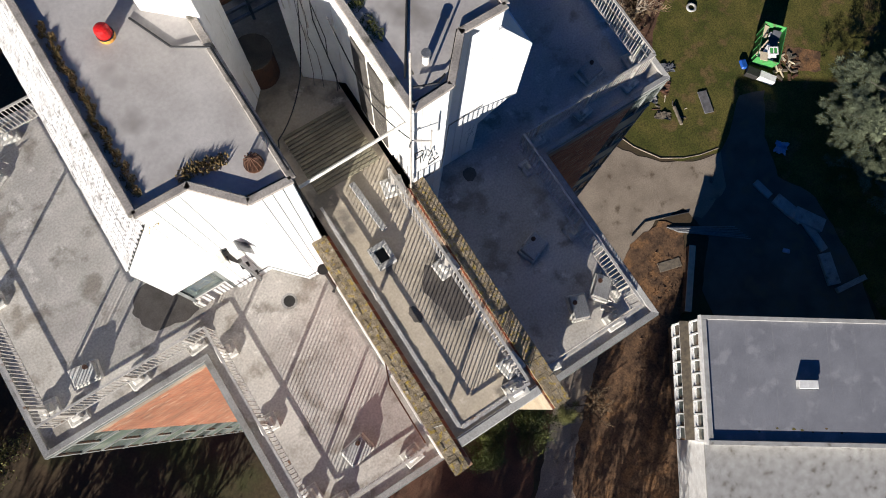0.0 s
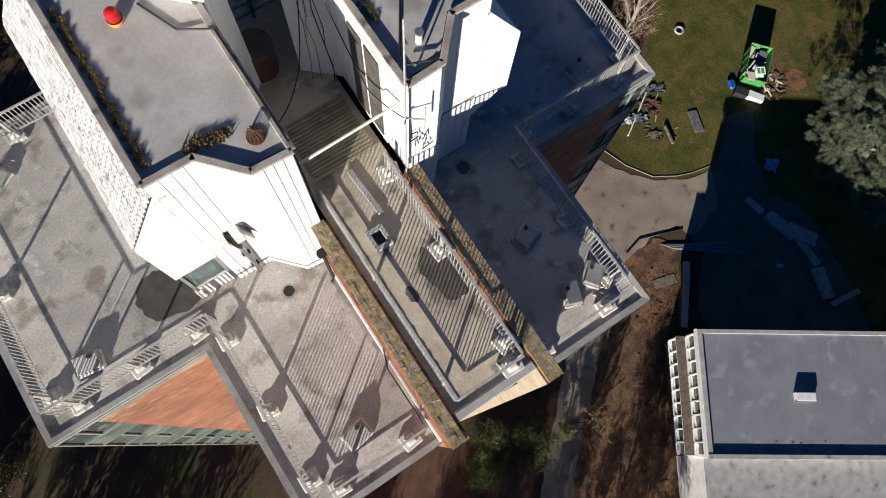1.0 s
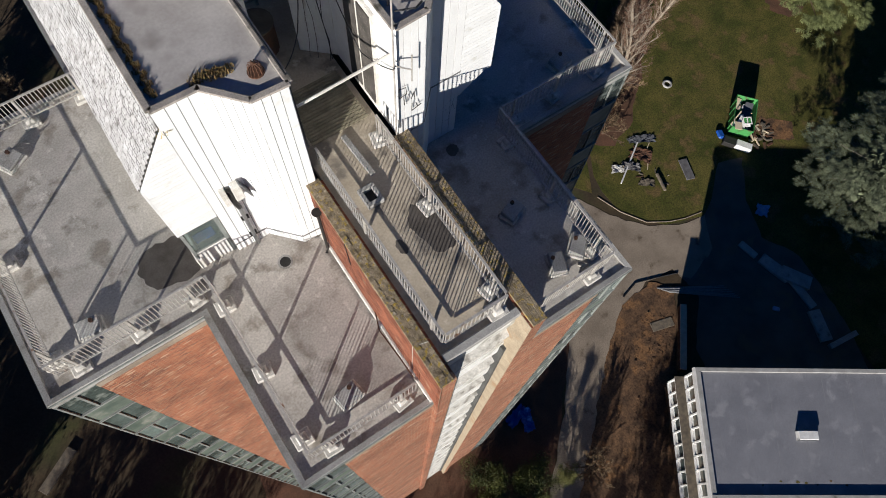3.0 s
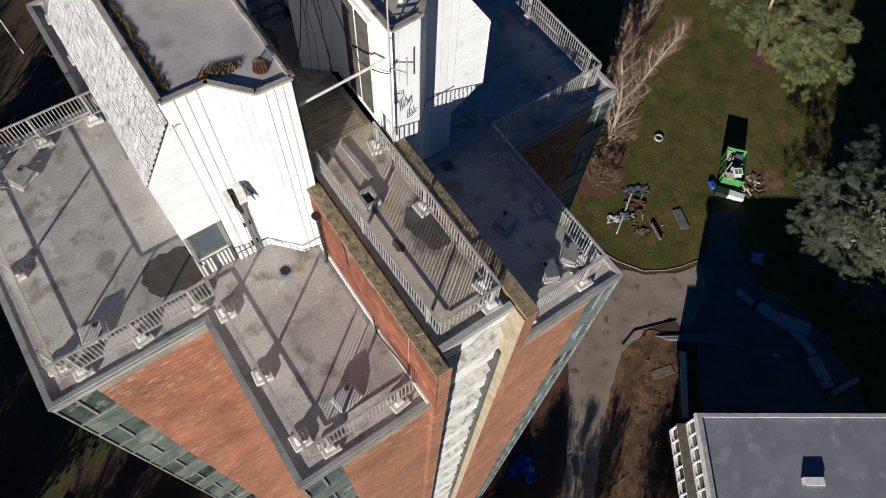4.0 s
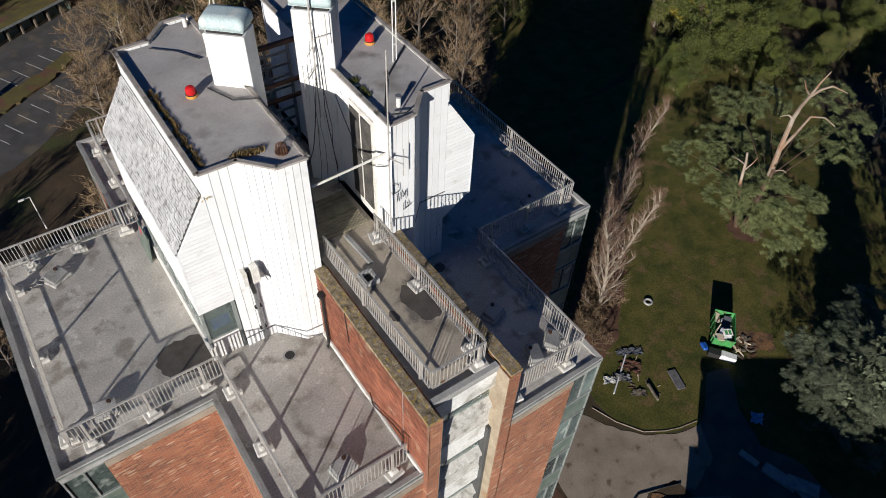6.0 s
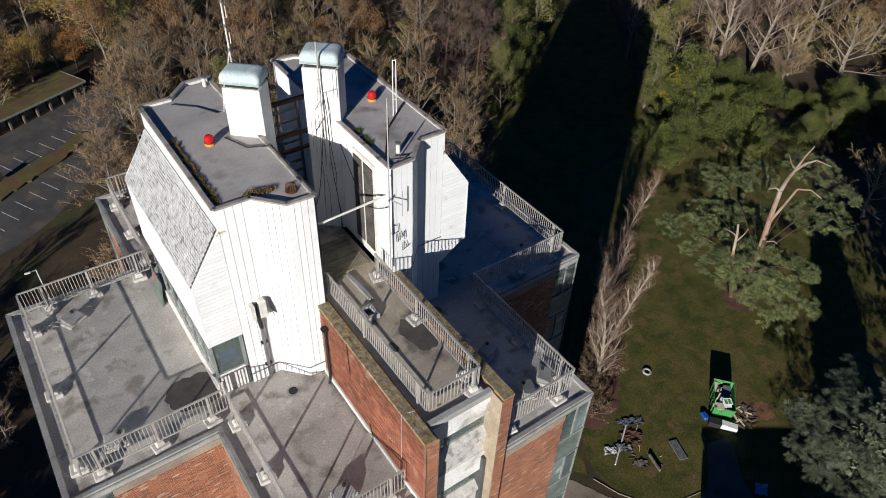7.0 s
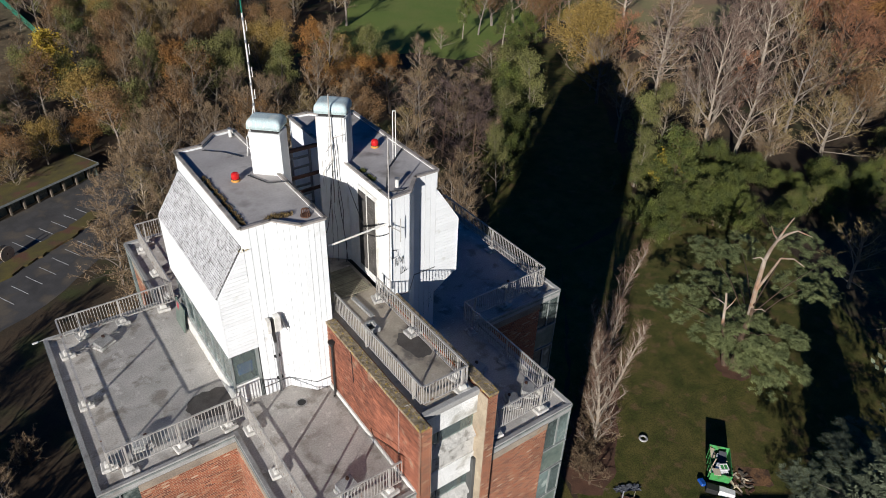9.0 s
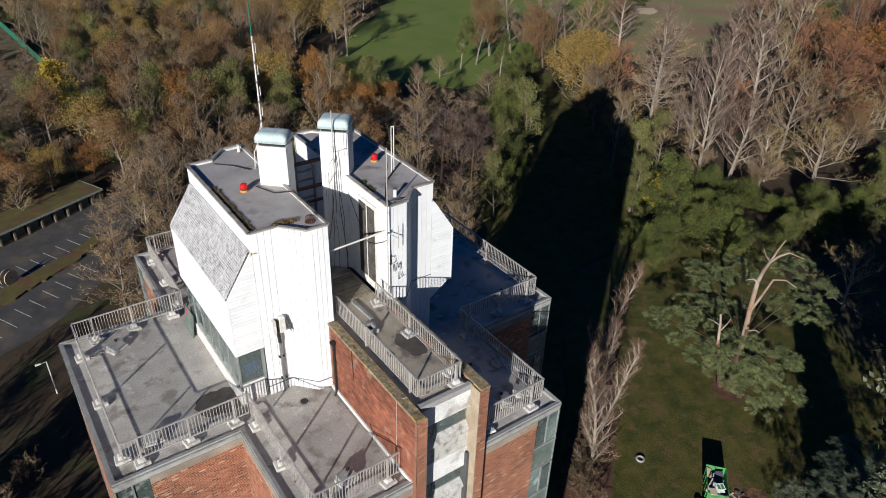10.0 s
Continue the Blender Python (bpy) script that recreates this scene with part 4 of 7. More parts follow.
# chimneys, set cornerwise at the edge of the gap
def chimney(p, q, depth, z0, z1):
    ch = thing("chimney", "white rendered square chimney with a green copper cowl", "chimney", "chimneys")
    p, q = Vector((*p, 0)), Vector((*q, 0))
    d = q - p
    m = Matrix.Translation(p) @ Matrix.Rotation(math.atan2(d.y, d.x), 4, "Z")
    w = d.length
    part("shaft", box(blank(), (0, 0, z0), (w, depth, z1), m, 0.02), M["render"], ch, "white render with brown rain streaks")
    part("dark_throat", box(blank(), (0.08, 0.08, z1), (w - 0.08, depth - 0.08, z1 + 0.16), m), M["dark"], ch)
    bm = box(blank(), (-0.03, -0.03, z1 + 0.13), (w + 0.03, depth + 0.03, z1 + 0.17), m, 0.012)
    part("cowl_rim", bm, M["copper"], ch)
    bm, rings = blank(), []
    for up, cut in ((0.165, 0.0), (0.30, 0.005), (0.38, 0.03), (0.44, 0.08), (0.475, 0.16), (0.485, 0.24)):
        ring = []
        for cx, cy, a0 in ((w, depth, 0), (0, depth, 90), (0, 0, 180), (w, 0, 270)):
            kx, ky = (cx - w / 2) * (1 - 2 * (cut + 0.06) / w), (cy - depth / 2) * (1 - 2 * (cut + 0.06) / depth)
            ring += [bm.verts.new((w / 2 + kx + 0.11 * math.cos(radians(a0 + k * 30)), depth / 2 + ky + 0.11 * math.sin(radians(a0 + k * 30)), z1 + up)) for k in range(4)]
        rings.append(ring)
    for lo_r, hi_r in zip(rings, rings[1:]):
        for k in range(16):
            bm.faces.new((lo_r[k], lo_r[(k + 1) % 16], hi_r[(k + 1) % 16], hi_r[k])).smooth = True
    bm.faces.new(rings[-1])
    bm.faces.new(rings[0][::-1])
    bmesh.ops.recalc_face_normals(bm, faces=bm.faces)
    bmesh.ops.transform(bm, matrix=m, verts=bm.verts)
    part("cowl", bm, M["copper"], ch, "weathered pale green copper cowl")
    return ch


chimney((-1.84, 0.17), (-1.04, -0.56), 0.74, CORE_FLOOR, 55.98)
chimney((0.40, -0.27), (1.20, -0.97), 0.85, CORE_FLOOR, 56.2)

# guard rails
BAR = bpy.data.meshes.new("baluster")
bm = box(blank(), (-0.009, -0.009, 0.35), (0.009, 0.009, 1.36))
bm.to_mesh(BAR)
bm.free()
BAR.materials.append(M["metal"])
POST = bpy.data.meshes.new("post")
bm = box(blank(), (-0.03, -0.03, 0.10), (0.03, 0.03, 1.38))
bm.to_mesh(POST)
bm.free()
POST.materials.append(M["metal"])


def concrete_foot(x, y, z, turn=0.0, size=1.0):
    f = thing("concrete_block", "white-painted concrete block holding a rail post", "concrete block", "rail feet", at=pose(x, y, z, 0, 0, turn))
    bm = blank()
    lo = box(bm, (-0.25, -0.22, 0), (0.25, 0.22, 0.13), None, 0.025)
    part("base", bm, M["block"], f)
    bm = blank()
    box(bm, (-0.15, -0.14, 0.13), (0.15, 0.14, 0.27))
    for v in bm.verts:
        if v.co.z > 0.2:
            v.co.x *= 0.7
            v.co.y *= 0.7
    bmesh.ops.bevel(bm, geom=list(bm.edges), offset=0.025, segments=1, affect="EDGES")
    part("cap", bm, M["block"], f)
    return f


FOOT = None
def rail(a, b, z, posts, feet=True, zs=0.84, gap=0.107):
    """A guard rail from a to b in plan, standing on the deck at height z."""
    global FOOT
    a, b = Vector((*a, z)), Vector((*b, z))
    d = b - a
    r = thing("guard_rail", "weathered galvanised steel guard rail with upright bars", "railing", "roof guard rails", at=Matrix.Translation(a) @ Matrix.Rotation(math.atan2(d.y, d.x), 4, "Z") @ Matrix.Diagonal((1, 1, zs, 1)))
    n = d.length
    part("top_rail", box(blank(), (0, -0.03, 1.36), (n, 0.03, 1.40)), M["metal"], r)
    part("bottom_rail", box(blank(), (0, -0.025, 0.31), (n, 0.025, 0.35)), M["metal"], r)
    k = int(n / gap)
    for i in range(k + 1):
        ob = part("baluster", BAR, None, r)
        ob.matrix_basis = Matrix.Translation((i * n / k, 0, 0))
    for t in posts:
        ob = part("post", POST, None, r)
        ob.matrix_basis = Matrix.Translation((t * n, 0, 0))
        if feet:
            p = a + d * t
            if FOOT is None:
                FOOT = concrete_foot(p.x, p.y, z)
            else:
                copy_thing(FOOT, pose(p.x, p.y, z, 0, 0, random.uniform(-12, 12)))
    return r


RW, RF, RE = 8.86, 3.72, 8.92
for sx in (-1, 1):
    rail((sx * RW, -RF), (sx * 4.66, -RF), FLOOR, (0.12, 0.505, 0.88))
    rail((sx * 4.60, -RF), (sx * 4.60, -RE), FLOOR, (0.11, 0.51, 0.895))
    rail((sx * 4.55, -RE), (sx * 1.62, -RE), FLOOR, (0.16, 0.85))
    rail((sx * RW, -RF + 0.05), (sx * RW, RF - 0.05), FLOOR, (0.06, 0.48, 0.89))
    rail((sx * RW, RF), (sx * 4.66, RF), FLOOR, (0.17, 0.52, 0.90))
    rail((sx * 4.60, RF), (sx * 4.60, RE), FLOOR, (0.12, 0.5, 0.9))
    rail((sx * 4.55, RE), (sx * 1.62, RE), FLOOR, (0.1, 0.9))
rail((-0.88, -3.5), (-0.86, -8.8), CORE_FLOOR, (0.4, 0.92), False, 0.66)
rail((-0.82, -8.83), (0.78, -8.83), CORE_FLOOR, (0.88,), True, 0.66)
rail((0.78, -8.78), (0.76, -3.5), CORE_FLOOR, (0.08, 0.56, 0.97), True, 0.66)


# ---- trees ----
def limbs(seed, height, spread, first=0.3, n1=13, n2=6, n3=7, lift=0.9, trunk_r=0.25, fork=0.0):
    """Segments of a tree: (start, end, radius, radius) for wood, and the fine twigs apart."""
    rnd = random.Random(seed)
    wood, twigs = [], []

    def grow(p, d, length, r, steps, curl):
        pts = [p]
        for i in range(steps):
            d = (d + Vector((rnd.uniform(-curl, curl), rnd.uniform(-curl, curl), rnd.uniform(-curl, curl) + 0.05))).normalized()
            q = pts[-1] + d * (length / steps)
            wood.append((pts[-1], q, r * (1 - i / steps * 0.75), r * (1 - (i + 1) / steps * 0.75)))
            pts.append(q)
        return pts

    trunk = grow(Vector((0, 0, -0.2)), Vector((rnd.uniform(-0.08, 0.08), rnd.uniform(-0.08, 0.08), 1)), height, trunk_r, 7, 0.07)
    for i in range(n1):
        t = first + (1 - first) * (i + rnd.random()) / n1
        k = min(6, int(t * 7))
        p = trunk[k].lerp(trunk[k + 1], t * 7 - k)
        a = i * 2.4 + rnd.uniform(-0.4, 0.4)
        ln = spread * (1.15 - 0.75 * max(0, t - first) / (1 - first)) * rnd.uniform(0.75, 1.15)
        d = Vector((math.cos(a), math.sin(a), lift * (0.5 + t))).normalized()
        pts = grow(p, d, ln, trunk_r * 0.42 * (1.2 - t * 0.6), 4, 0.18)
        for j in range(n2):
            u = 0.3 + 0.7 * (j + rnd.random()) / n2
            k = min(3, int(u * 4))
            p2 = pts[k].lerp(pts[k + 1], u * 4 - k)
            d2 = (d + Vector((rnd.uniform(-1, 1), rnd.uniform(-1, 1), rnd.uniform(-0.2, 0.9)))).normalized()
            q2 = grow(p2, d2, ln * 0.5 * rnd.uniform(0.6, 1.1), trunk_r * 0.13, 2, 0.25)
            for m in range(n3):
                v = rnd.random()
                s = q2[0].lerp(q2[1], v * 2) if v < 0.5 else q2[1].lerp(q2[2], v * 2 - 1)
                d3 = (d2 + Vector((rnd.uniform(-1.1, 1.1), rnd.uniform(-1.1, 1.1), rnd.uniform(-0.4, 0.9)))).normalized()
                e = s + d3 * spread * rnd.uniform(0.10, 0.26)
                twigs.append((s, e))
    return wood, twigs


def wood_mesh(name, segs, material, sides=4, least=0.012):
    vs, fs = [], []
    for p, q, r0, r1 in segs:
        d = (q - p).normalized()
        a = d.cross(Vector((0.3, 0.2, 1)) if abs(d.z) < 0.9 else Vector((1, 0, 0))).normalized()
        b = d.cross(a)
        base = len(vs)
        n = sides if r0 > 0.05 else 3
        for c, r in ((p, max(r0, least)), (q, max(r1, least))):
            vs.extend([tuple(c + r * (math.cos(2 * math.pi * k / n) * a + math.sin(2 * math.pi * k / n) * b)) for k in range(n)])
        fs.extend([(base + k, base + (k + 1) % n, base + n + (k + 1) % n, base + n + k) for k in range(n)])
    me = bpy.data.meshes.new(name)
    me.from_pydata(vs, [], fs)
    me.materials.append(material)
    return me


def twig_mesh(name, twigs, material, width=0.03, seed=1, side=3):
    """Fine twigs: each a narrow blade with side blades."""
    rnd = random.Random(seed)
    vs, fs = [], []
    for p, q in twigs:
        stems = [(p, q)]
        for _ in range(side):
            u = rnd.uniform(0.2, 0.9)
            s = p.lerp(q, u)
            stems.append((s, s + (q - p).length * 0.55 * ((q - p).normalized() + Vector((rnd.uniform(-1, 1), rnd.uniform(-1, 1), rnd.uniform(-0.6, 0.8)))).normalized()))
        for s, e in stems:
            w = Vector((rnd.uniform(-1, 1), rnd.uniform(-1, 1), rnd.uniform(-1, 1))).normalized() * width
            base = len(vs)
            vs.extend((tuple(s - w), tuple(s + w), tuple(e)))
            fs.append((base, base + 1, base + 2))
    me = bpy.data.meshes.new(name)
    me.from_pydata(vs, [], fs)
    me.materials.append(material)
    return me


def leaf_mesh(name, centres, material, per=8, spread=0.5, size=0.22, seed=1, flat=0.0, long=1.0):
    """Small leaf clumps round centres."""
    rnd = np.random.default_rng(seed)
    c = np.repeat(np.array([tuple(v) for v in centres], float), per, axis=0)
    c += rnd.normal(0, 1, c.shape) * spread * np.array([1, 1, 1 - 0.7 * flat])
    a = rnd.normal(0, 1, c.shape)
    a[:, 2] *= 1 - flat
    a /= np.linalg.norm(a, axis=1)[:, None]
    b = rnd.normal(0, 1, c.shape)
    b[:, 2] *= 1 - flat
    b -= a * (a * b).sum(1)[:, None]
    b /= np.linalg.norm(b, axis=1)[:, None]
    s = size * rnd.uniform(0.6, 1.3, (len(c), 1))
    vs = np.stack([c - a * s * long, c - b * s * 0.55, c + a * s * long, c + b * s * 0.55], 1).reshape(-1, 3)
    fs = np.arange(len(vs)).reshape(-1, 4)
    me = bpy.data.meshes.new(name)
    me.from_pydata(vs.tolist(), [], fs.tolist())
    me.materials.append(material)
    return me


PROTO = {}
def tree_kind(key, seed, label, bark, height, spread, leaf=None, twig="twig", name="tree", **kw):
    lk = {k: kw.pop(k) for k in list(kw) if k in ("per", "size", "lsp", "flat")}
    side, width = kw.pop("side", 4), kw.pop("width", 0.036)
    wood, twigs = limbs(seed, height, spread, **kw)
    t = thing(name, label, "tree", "woodland trees", at=Matrix.Translation((0, 0, -400)))
    part("trunk", wood_mesh("trunk", wood, BARK[bark]), None, t)
    if leaf:
        part("crown", leaf_mesh("crown", [e for _, e in twigs], LEAF[leaf], lk.get("per", 6), lk.get("lsp", 0.4), lk.get("size", 0.27), seed, lk.get("flat", 0.0)), None, t, leaf + " foliage")
    else:
        part("crown", twig_mesh("crown", twigs, BARK[twig], width, seed, side), None, t, "bare fine twigs")
    PROTO[key] = t


tree_kind("grey0", 1, "bare grey deciduous tree with fine twigs", "grey", 12, 4.6, name="bare_tree")
tree_kind("grey1", 2, "bare grey-brown spreading tree in winter", "grey", 10, 5.2, name="bare_tree", first=0.22)
tree_kind("pale0", 3, "tall bare tree with pale branching trunk", "pale", 15, 4.6, twig="mauve", name="bare_tree", first=0.2, lift=1.3, n1=17, n2=6, n3=7, side=4, width=0.026)
tree_kind("alder0", 22, "bare tree, its shade put into the dark twig colour", "brown", 11, 4.6, twig="alder", name="bare_tree", first=0.15, n1=16, n2=6, n3=7, side=4, width=0.026)
tree_kind("pale1", 4, "bare tan tree with pale forking limbs", "pale", 13, 5.6, twig="ochre", name="bare_tree", first=0.2, lift=1.1, n1=15, n2=6, n3=7, side=4, width=0.026)
tree_kind("red0", 5, "bare reddish-brown tree with fine twigs", "brown", 13, 5.0, twig="redtwig", name="bare_tree", first=0.2, n1=16, n2=6, n3=7, side=4, width=0.026)
tree_kind("orange0", 6, "autumn oak with orange-brown leaves", "brown", 11, 4.8, "orange", name="autumn_tree", n3=5, per=19, size=0.128, lsp=0.42)
tree_kind("brown0", 7, "autumn tree with thin brown leaves", "grey", 11, 4.6, "brown", name="autumn_tree", n3=5, per=15, size=0.119)
tree_kind("olive0", 8, "tree thick with olive-green ivy", "grey", 11, 4.0, "olive", name="ivy_tree", n3=5, per=18, size=0.136, first=0.1)
tree_kind("green0", 9, "dark evergreen tree with a dense crown", "brown", 9, 4.0, "green", name="evergreen_tree", n3=6, per=26, size=0.115, first=0.05, n1=13, n2=5, lsp=0.3)
tree_kind("yellow0", 10, "small tree with bright yellow leaves", "grey", 7, 2.6, "yellow", name="yellow_tree", n3=5, per=14, size=0.2, first=0.15)
tree_kind("tan0", 14, "wide bare thicket tree of golden-brown twigs", "grey", 8.5, 5.6, twig="tan", name="bare_tree", first=0.1, lift=0.6, n1=18, n2=7, n3=7, side=4)
tree_kind("larch", 15, "tall tan larch with drooping bare branches", "pale", 15, 4.2, twig="tan", name="larch_tree", first=0.08, lift=0.15, n1=30, n2=6, n3=6, side=4)
tree_kind("gold0", 16, "golden autumn oak with a thick domed crown", "pale", 9, 5.2, "gold", name="autumn_tree", n3=6, per=16, size=0.136, first=0.12)
tree_kind("round0", 17, "round-headed bare tree of fine pale twigs", "pale", 9, 4.8, twig="ochre", name="bare_tree", first=0.08, lift=1.0, n1=16, n2=6, n3=7, side=4, width=0.024)
tree_kind("pine0", 18, "tall dark pine with an open crown", "pale", 12, 2.2, "green", name="pine_tree", n3=5, per=9, size=0.18, first=0.3, lift=0.4)
tree_kind("shade_conifer0", 19, "unseen tall conifer added to cast shade", "brown", 23, 7.0, "blue", name="conifer_tree", n1=26, n2=6, n3=6, per=12, size=0.36, lsp=0.7, first=0.4, lift=0.1)
tree_kind("green1", 12, "dark green spreading laurel bush", "brown", 4.5, 3.6, "green", name="laurel_bush", n3=6, per=22, size=0.115, first=0.05, lift=0.5)
tree_kind("brush0", 13, "low tangle of bare brown brushwood", "brown", 3.6, 3.0, twig="twig", name="brushwood", first=0.05, n1=14)


def plant(key, x, y, scale=1.0, turn=0.0, z=None, sz=None):
    return copy_thing_at(PROTO[key], x, y, scale, turn, G if z is None else z, sz or scale)


def copy_thing_at(ob, x, y, s, turn, z, sz):
    k = math.hypot(*spot(x, y)) / math.hypot(x, y)
    (x, y), s, sz = spot(x, y), s * k, sz * k
    c = copy_thing(ob, pose(x, y, z, 0, 0, turn))
    c.matrix_basis = pose(x, y, z, 0, 0, turn) @ Matrix.Diagonal((s, s, sz, 1))
    return c


def inside(x, y, poly):
    c = False
    for (x0, y0), (x1, y1) in zip(poly, poly[1:] + poly[:1]):
        if (y0 > y) != (y1 > y) and x < (x1 - x0) * (y - y0) / (y1 - y0) + x0:
            c = not c
    return c


# open places where no tree stands
OPEN = [
    [(64, 130), (76, 117), (92, 112), (101, 130), (90, 160), (70, 168), (60, 148)],
    [(52, 130), (78, 127), (97, 118), (112, 124), (100, 145), (97, 182), (80, 165)],
    [(-60, 40), (-9, 58), (4, 84), (16, 106), (12, 116), (-60, 92)],
    [(55, 140), (82, 163), (97, 182), (125, 206), (190, 242), (300, 262), (420, 190), (300, 128), (238, 138), (196, 158), (160, 134), (112, 124), (96, 118), (84, 120), (78, 104), (60, 62), (28, 30), (-20, 30), (-30, -60), (90, -60), (84, 20), (96, 36), (80, 46), (90, 60), (104, 80), (112, 98), (130, 116), (114, 124), (96, 118)],
    [(150, 122), (176, 100), (240, 128), (300, 126), (302, 152), (196, 168)],
    [(94, 60), (84, 28), (80, -40), (170, -40), (164, 34), (126, 44), (112, 53), (104, 62)],
    [(116, 86), (130, 72), (178, 98), (150, 124), (138, 118), (126, 108)],
    [(-70, 150), (4, 156), (9.5, 180), (2, 262), (-70, 262)],
]
GROVES = [   # where, and which kinds mix there
    ([(0, 84), (22, 92), (60, 64), (76, 100), (72, 116), (24, 124), (8, 112)], ("grey0", "grey1", "round0", "grey1", "grey0", "brown0")),
    ([(24, 124), (72, 112), (84, 124), (80, 142), (40, 146), (20, 142)], ("orange0", "gold0", "olive0", "grey1", "grey0", "olive0")),
    ([(-10, 126), (24, 124), (20, 150), (0, 150)], ("brown0", "brown0", "grey0", "olive0", "grey1")),
    ([(96, 46), (140, 20), (200, 50), (240, 130), (200, 158), (160, 130), (128, 112), (108, 76)], ("pale0", "round0", "pale0", "red0", "pale1", "grey0", "red0", "brown0")),
    ([(76, 44), (98, 34), (140, 14), (142, 26), (100, 50), (84, 54)], ("green0", "green0", "green1", "olive0")),
]
rnd = random.Random(21)
spots, far = [], []
y = 20.0
while y < 330:
    x = -70.0
    while x < 330:
        px, py = x + rnd.uniform(-2.6, 2.6), y + rnd.uniform(-2.6, 2.6)
        x += 6.6
        along = 0.577 * px + 0.817 * py
        across = 0.817 * px - 0.577 * py
        if along < 40 or along > 300 or abs(across - 14) > 0.78 * along + 30:
            continue
        if any(inside(px, py, o) for o in OPEN):
            continue
        kinds = next((k for poly, k in GROVES if inside(px, py, poly)), None)
        if kinds is None:
            kinds = ("grey0", "grey1", "olive0", "brown0", "grey0", "gold0", "grey1", "round0", "green0", "brown0")
            if across > 60:
                kinds = ("red0", "pale0", "grey0", "red0", "brown0", "pale1", "grey1")
        if (along < 78 and across < 14) or (along < 112 and 4 < across < 30):
            kinds = ("tan0", "grey1", "tan0", "grey0")
        patch = noise.noise((px * 0.045, py * 0.045, 3.0))
        k = kinds[int((patch * 0.9 + 0.5 + rnd.uniform(-0.25, 0.25)) * len(kinds)) % len(kinds)]
        s = rnd.uniform(0.75, 1.2)
        if across > 30 and k[:3] in ("pal", "red", "rou", "gre"):
            if rnd.random() < 0.4:
                continue
            s *= 1.35
        spots.append((along, k, px, py, s, rnd.uniform(0, 360)))
    y += 6.6
# trees that can be told apart: kind, place, height, crown radius
RIGHT = (("pale0", 108.4, 55.1, 29, 5.5), ("pale0", 110.8, 49.5, 20, 6), ("round0", 126.6, 40.6, 13, 8), ("round0", 105.1, 63.2, 9, 4.5), ("larch", 122.4, 78.5, 21, 8.5), ("gold0", 122.1, 103, 14, 9), ("gold0", 133, 112, 12, 7), ("round0", 118, 47, 12, 6.5),
         ("pale0", 114, 58, 24, 6), ("pale0", 117, 64, 22, 6), ("red0", 143.3, 53.1, 24, 9), ("orange0", 187, 65, 17, 10), ("pale0", 139, 65, 24, 7), ("pale1", 147.9, 45, 13, 7), ("olive0", 112, 70, 9, 3.4), ("round0", 92, 14, 11, 5.2))
LEFT = (("pine0", 105.7, 134.8, 14, 2.4), ("pine0", 110, 122.7, 12, 2.6), ("green0", 115.1, 118.5, 10, 4), ("round0", 96.2, 131.2, 6, 3), ("pale0", 135.6, 129, 16, 4.5), ("brown0", 119.3, 139, 13, 4), ("grey1", 126, 133, 12, 5), ("olive0", 87.8, 84.8, 15, 4.2), ("olive0", 63.9, 65.8, 12.5, 2.6),
        ("round0", 58.1, 67.8, 6, 2.8), ("grey0", 62.9, 89.4, 15, 5), ("grey0", 64.5, 104.7, 10, 4.5), ("grey0", 66, 80, 11, 4.5), ("grey1", 71, 86, 11, 4.5), ("grey0", 76, 91, 12, 5), ("grey1", 70, 75, 9, 4), ("green0", 79, 83, 6, 3.5), ("green0", 76, 76, 8, 3.2), ("olive0", 83, 95, 9, 4))
EDGE = (("green0", 68, 69, 9, 4), ("green0", 72.5, 73.5, 10, 4.5), ("olive0", 78, 79, 11, 4.5), ("green0", 82, 84.5, 10, 4.5), ("green0", 86, 90, 11, 5), ("olive0", 91, 95, 12, 5), ("green0", 95, 100, 10, 5), ("green0", 99, 105, 10, 5), ("grey0", 90, 101, 12, 5))
BACK = (("yellow0", 7.0, 160.8, 12, 5), ("orange0", 52.4, 112.4, 12, 4.8), ("orange0", 60.7, 110.7, 12, 5.5), ("orange0", 68, 112, 10, 4.2), ("green0", 25.9, 141.9, 9, 4.2), ("olive0", 33, 126, 16, 5), ("olive0", 38, 124, 14, 4), ("olive0", 49, 127, 11, 3.6), ("gold0", 77.6, 180, 14, 7.5), ("gold0", 47.6, 201, 14, 6.5),
        ("gold0", 52, 174.5, 11, 6), ("gold0", 10, 132.5, 12, 6.5), ("brown0", 15, 124, 9, 5), ("grey0", 83.7, 160.7, 16, 6.5), ("orange0", 6, 121, 8, 4), ("orange0", 20, 118, 8, 3.6))
GARAGE = (("brown0", -8, 117, 9, 4.5), ("gold0", -2, 120, 9, 4.2), ("brown0", -14, 113, 8, 4.5), ("grey1", 3, 123, 9, 4.5), ("brown0", -21, 110, 9, 5), ("orange0", -10, 125, 9, 4.5), ("grey1", -4, 128, 9, 4.5), ("grey0", -18, 119, 10, 5), ("brown0", -27, 113, 9, 5), ("tan0", -12, 132, 7, 5), ("tan0", -20, 128, 7, 5))
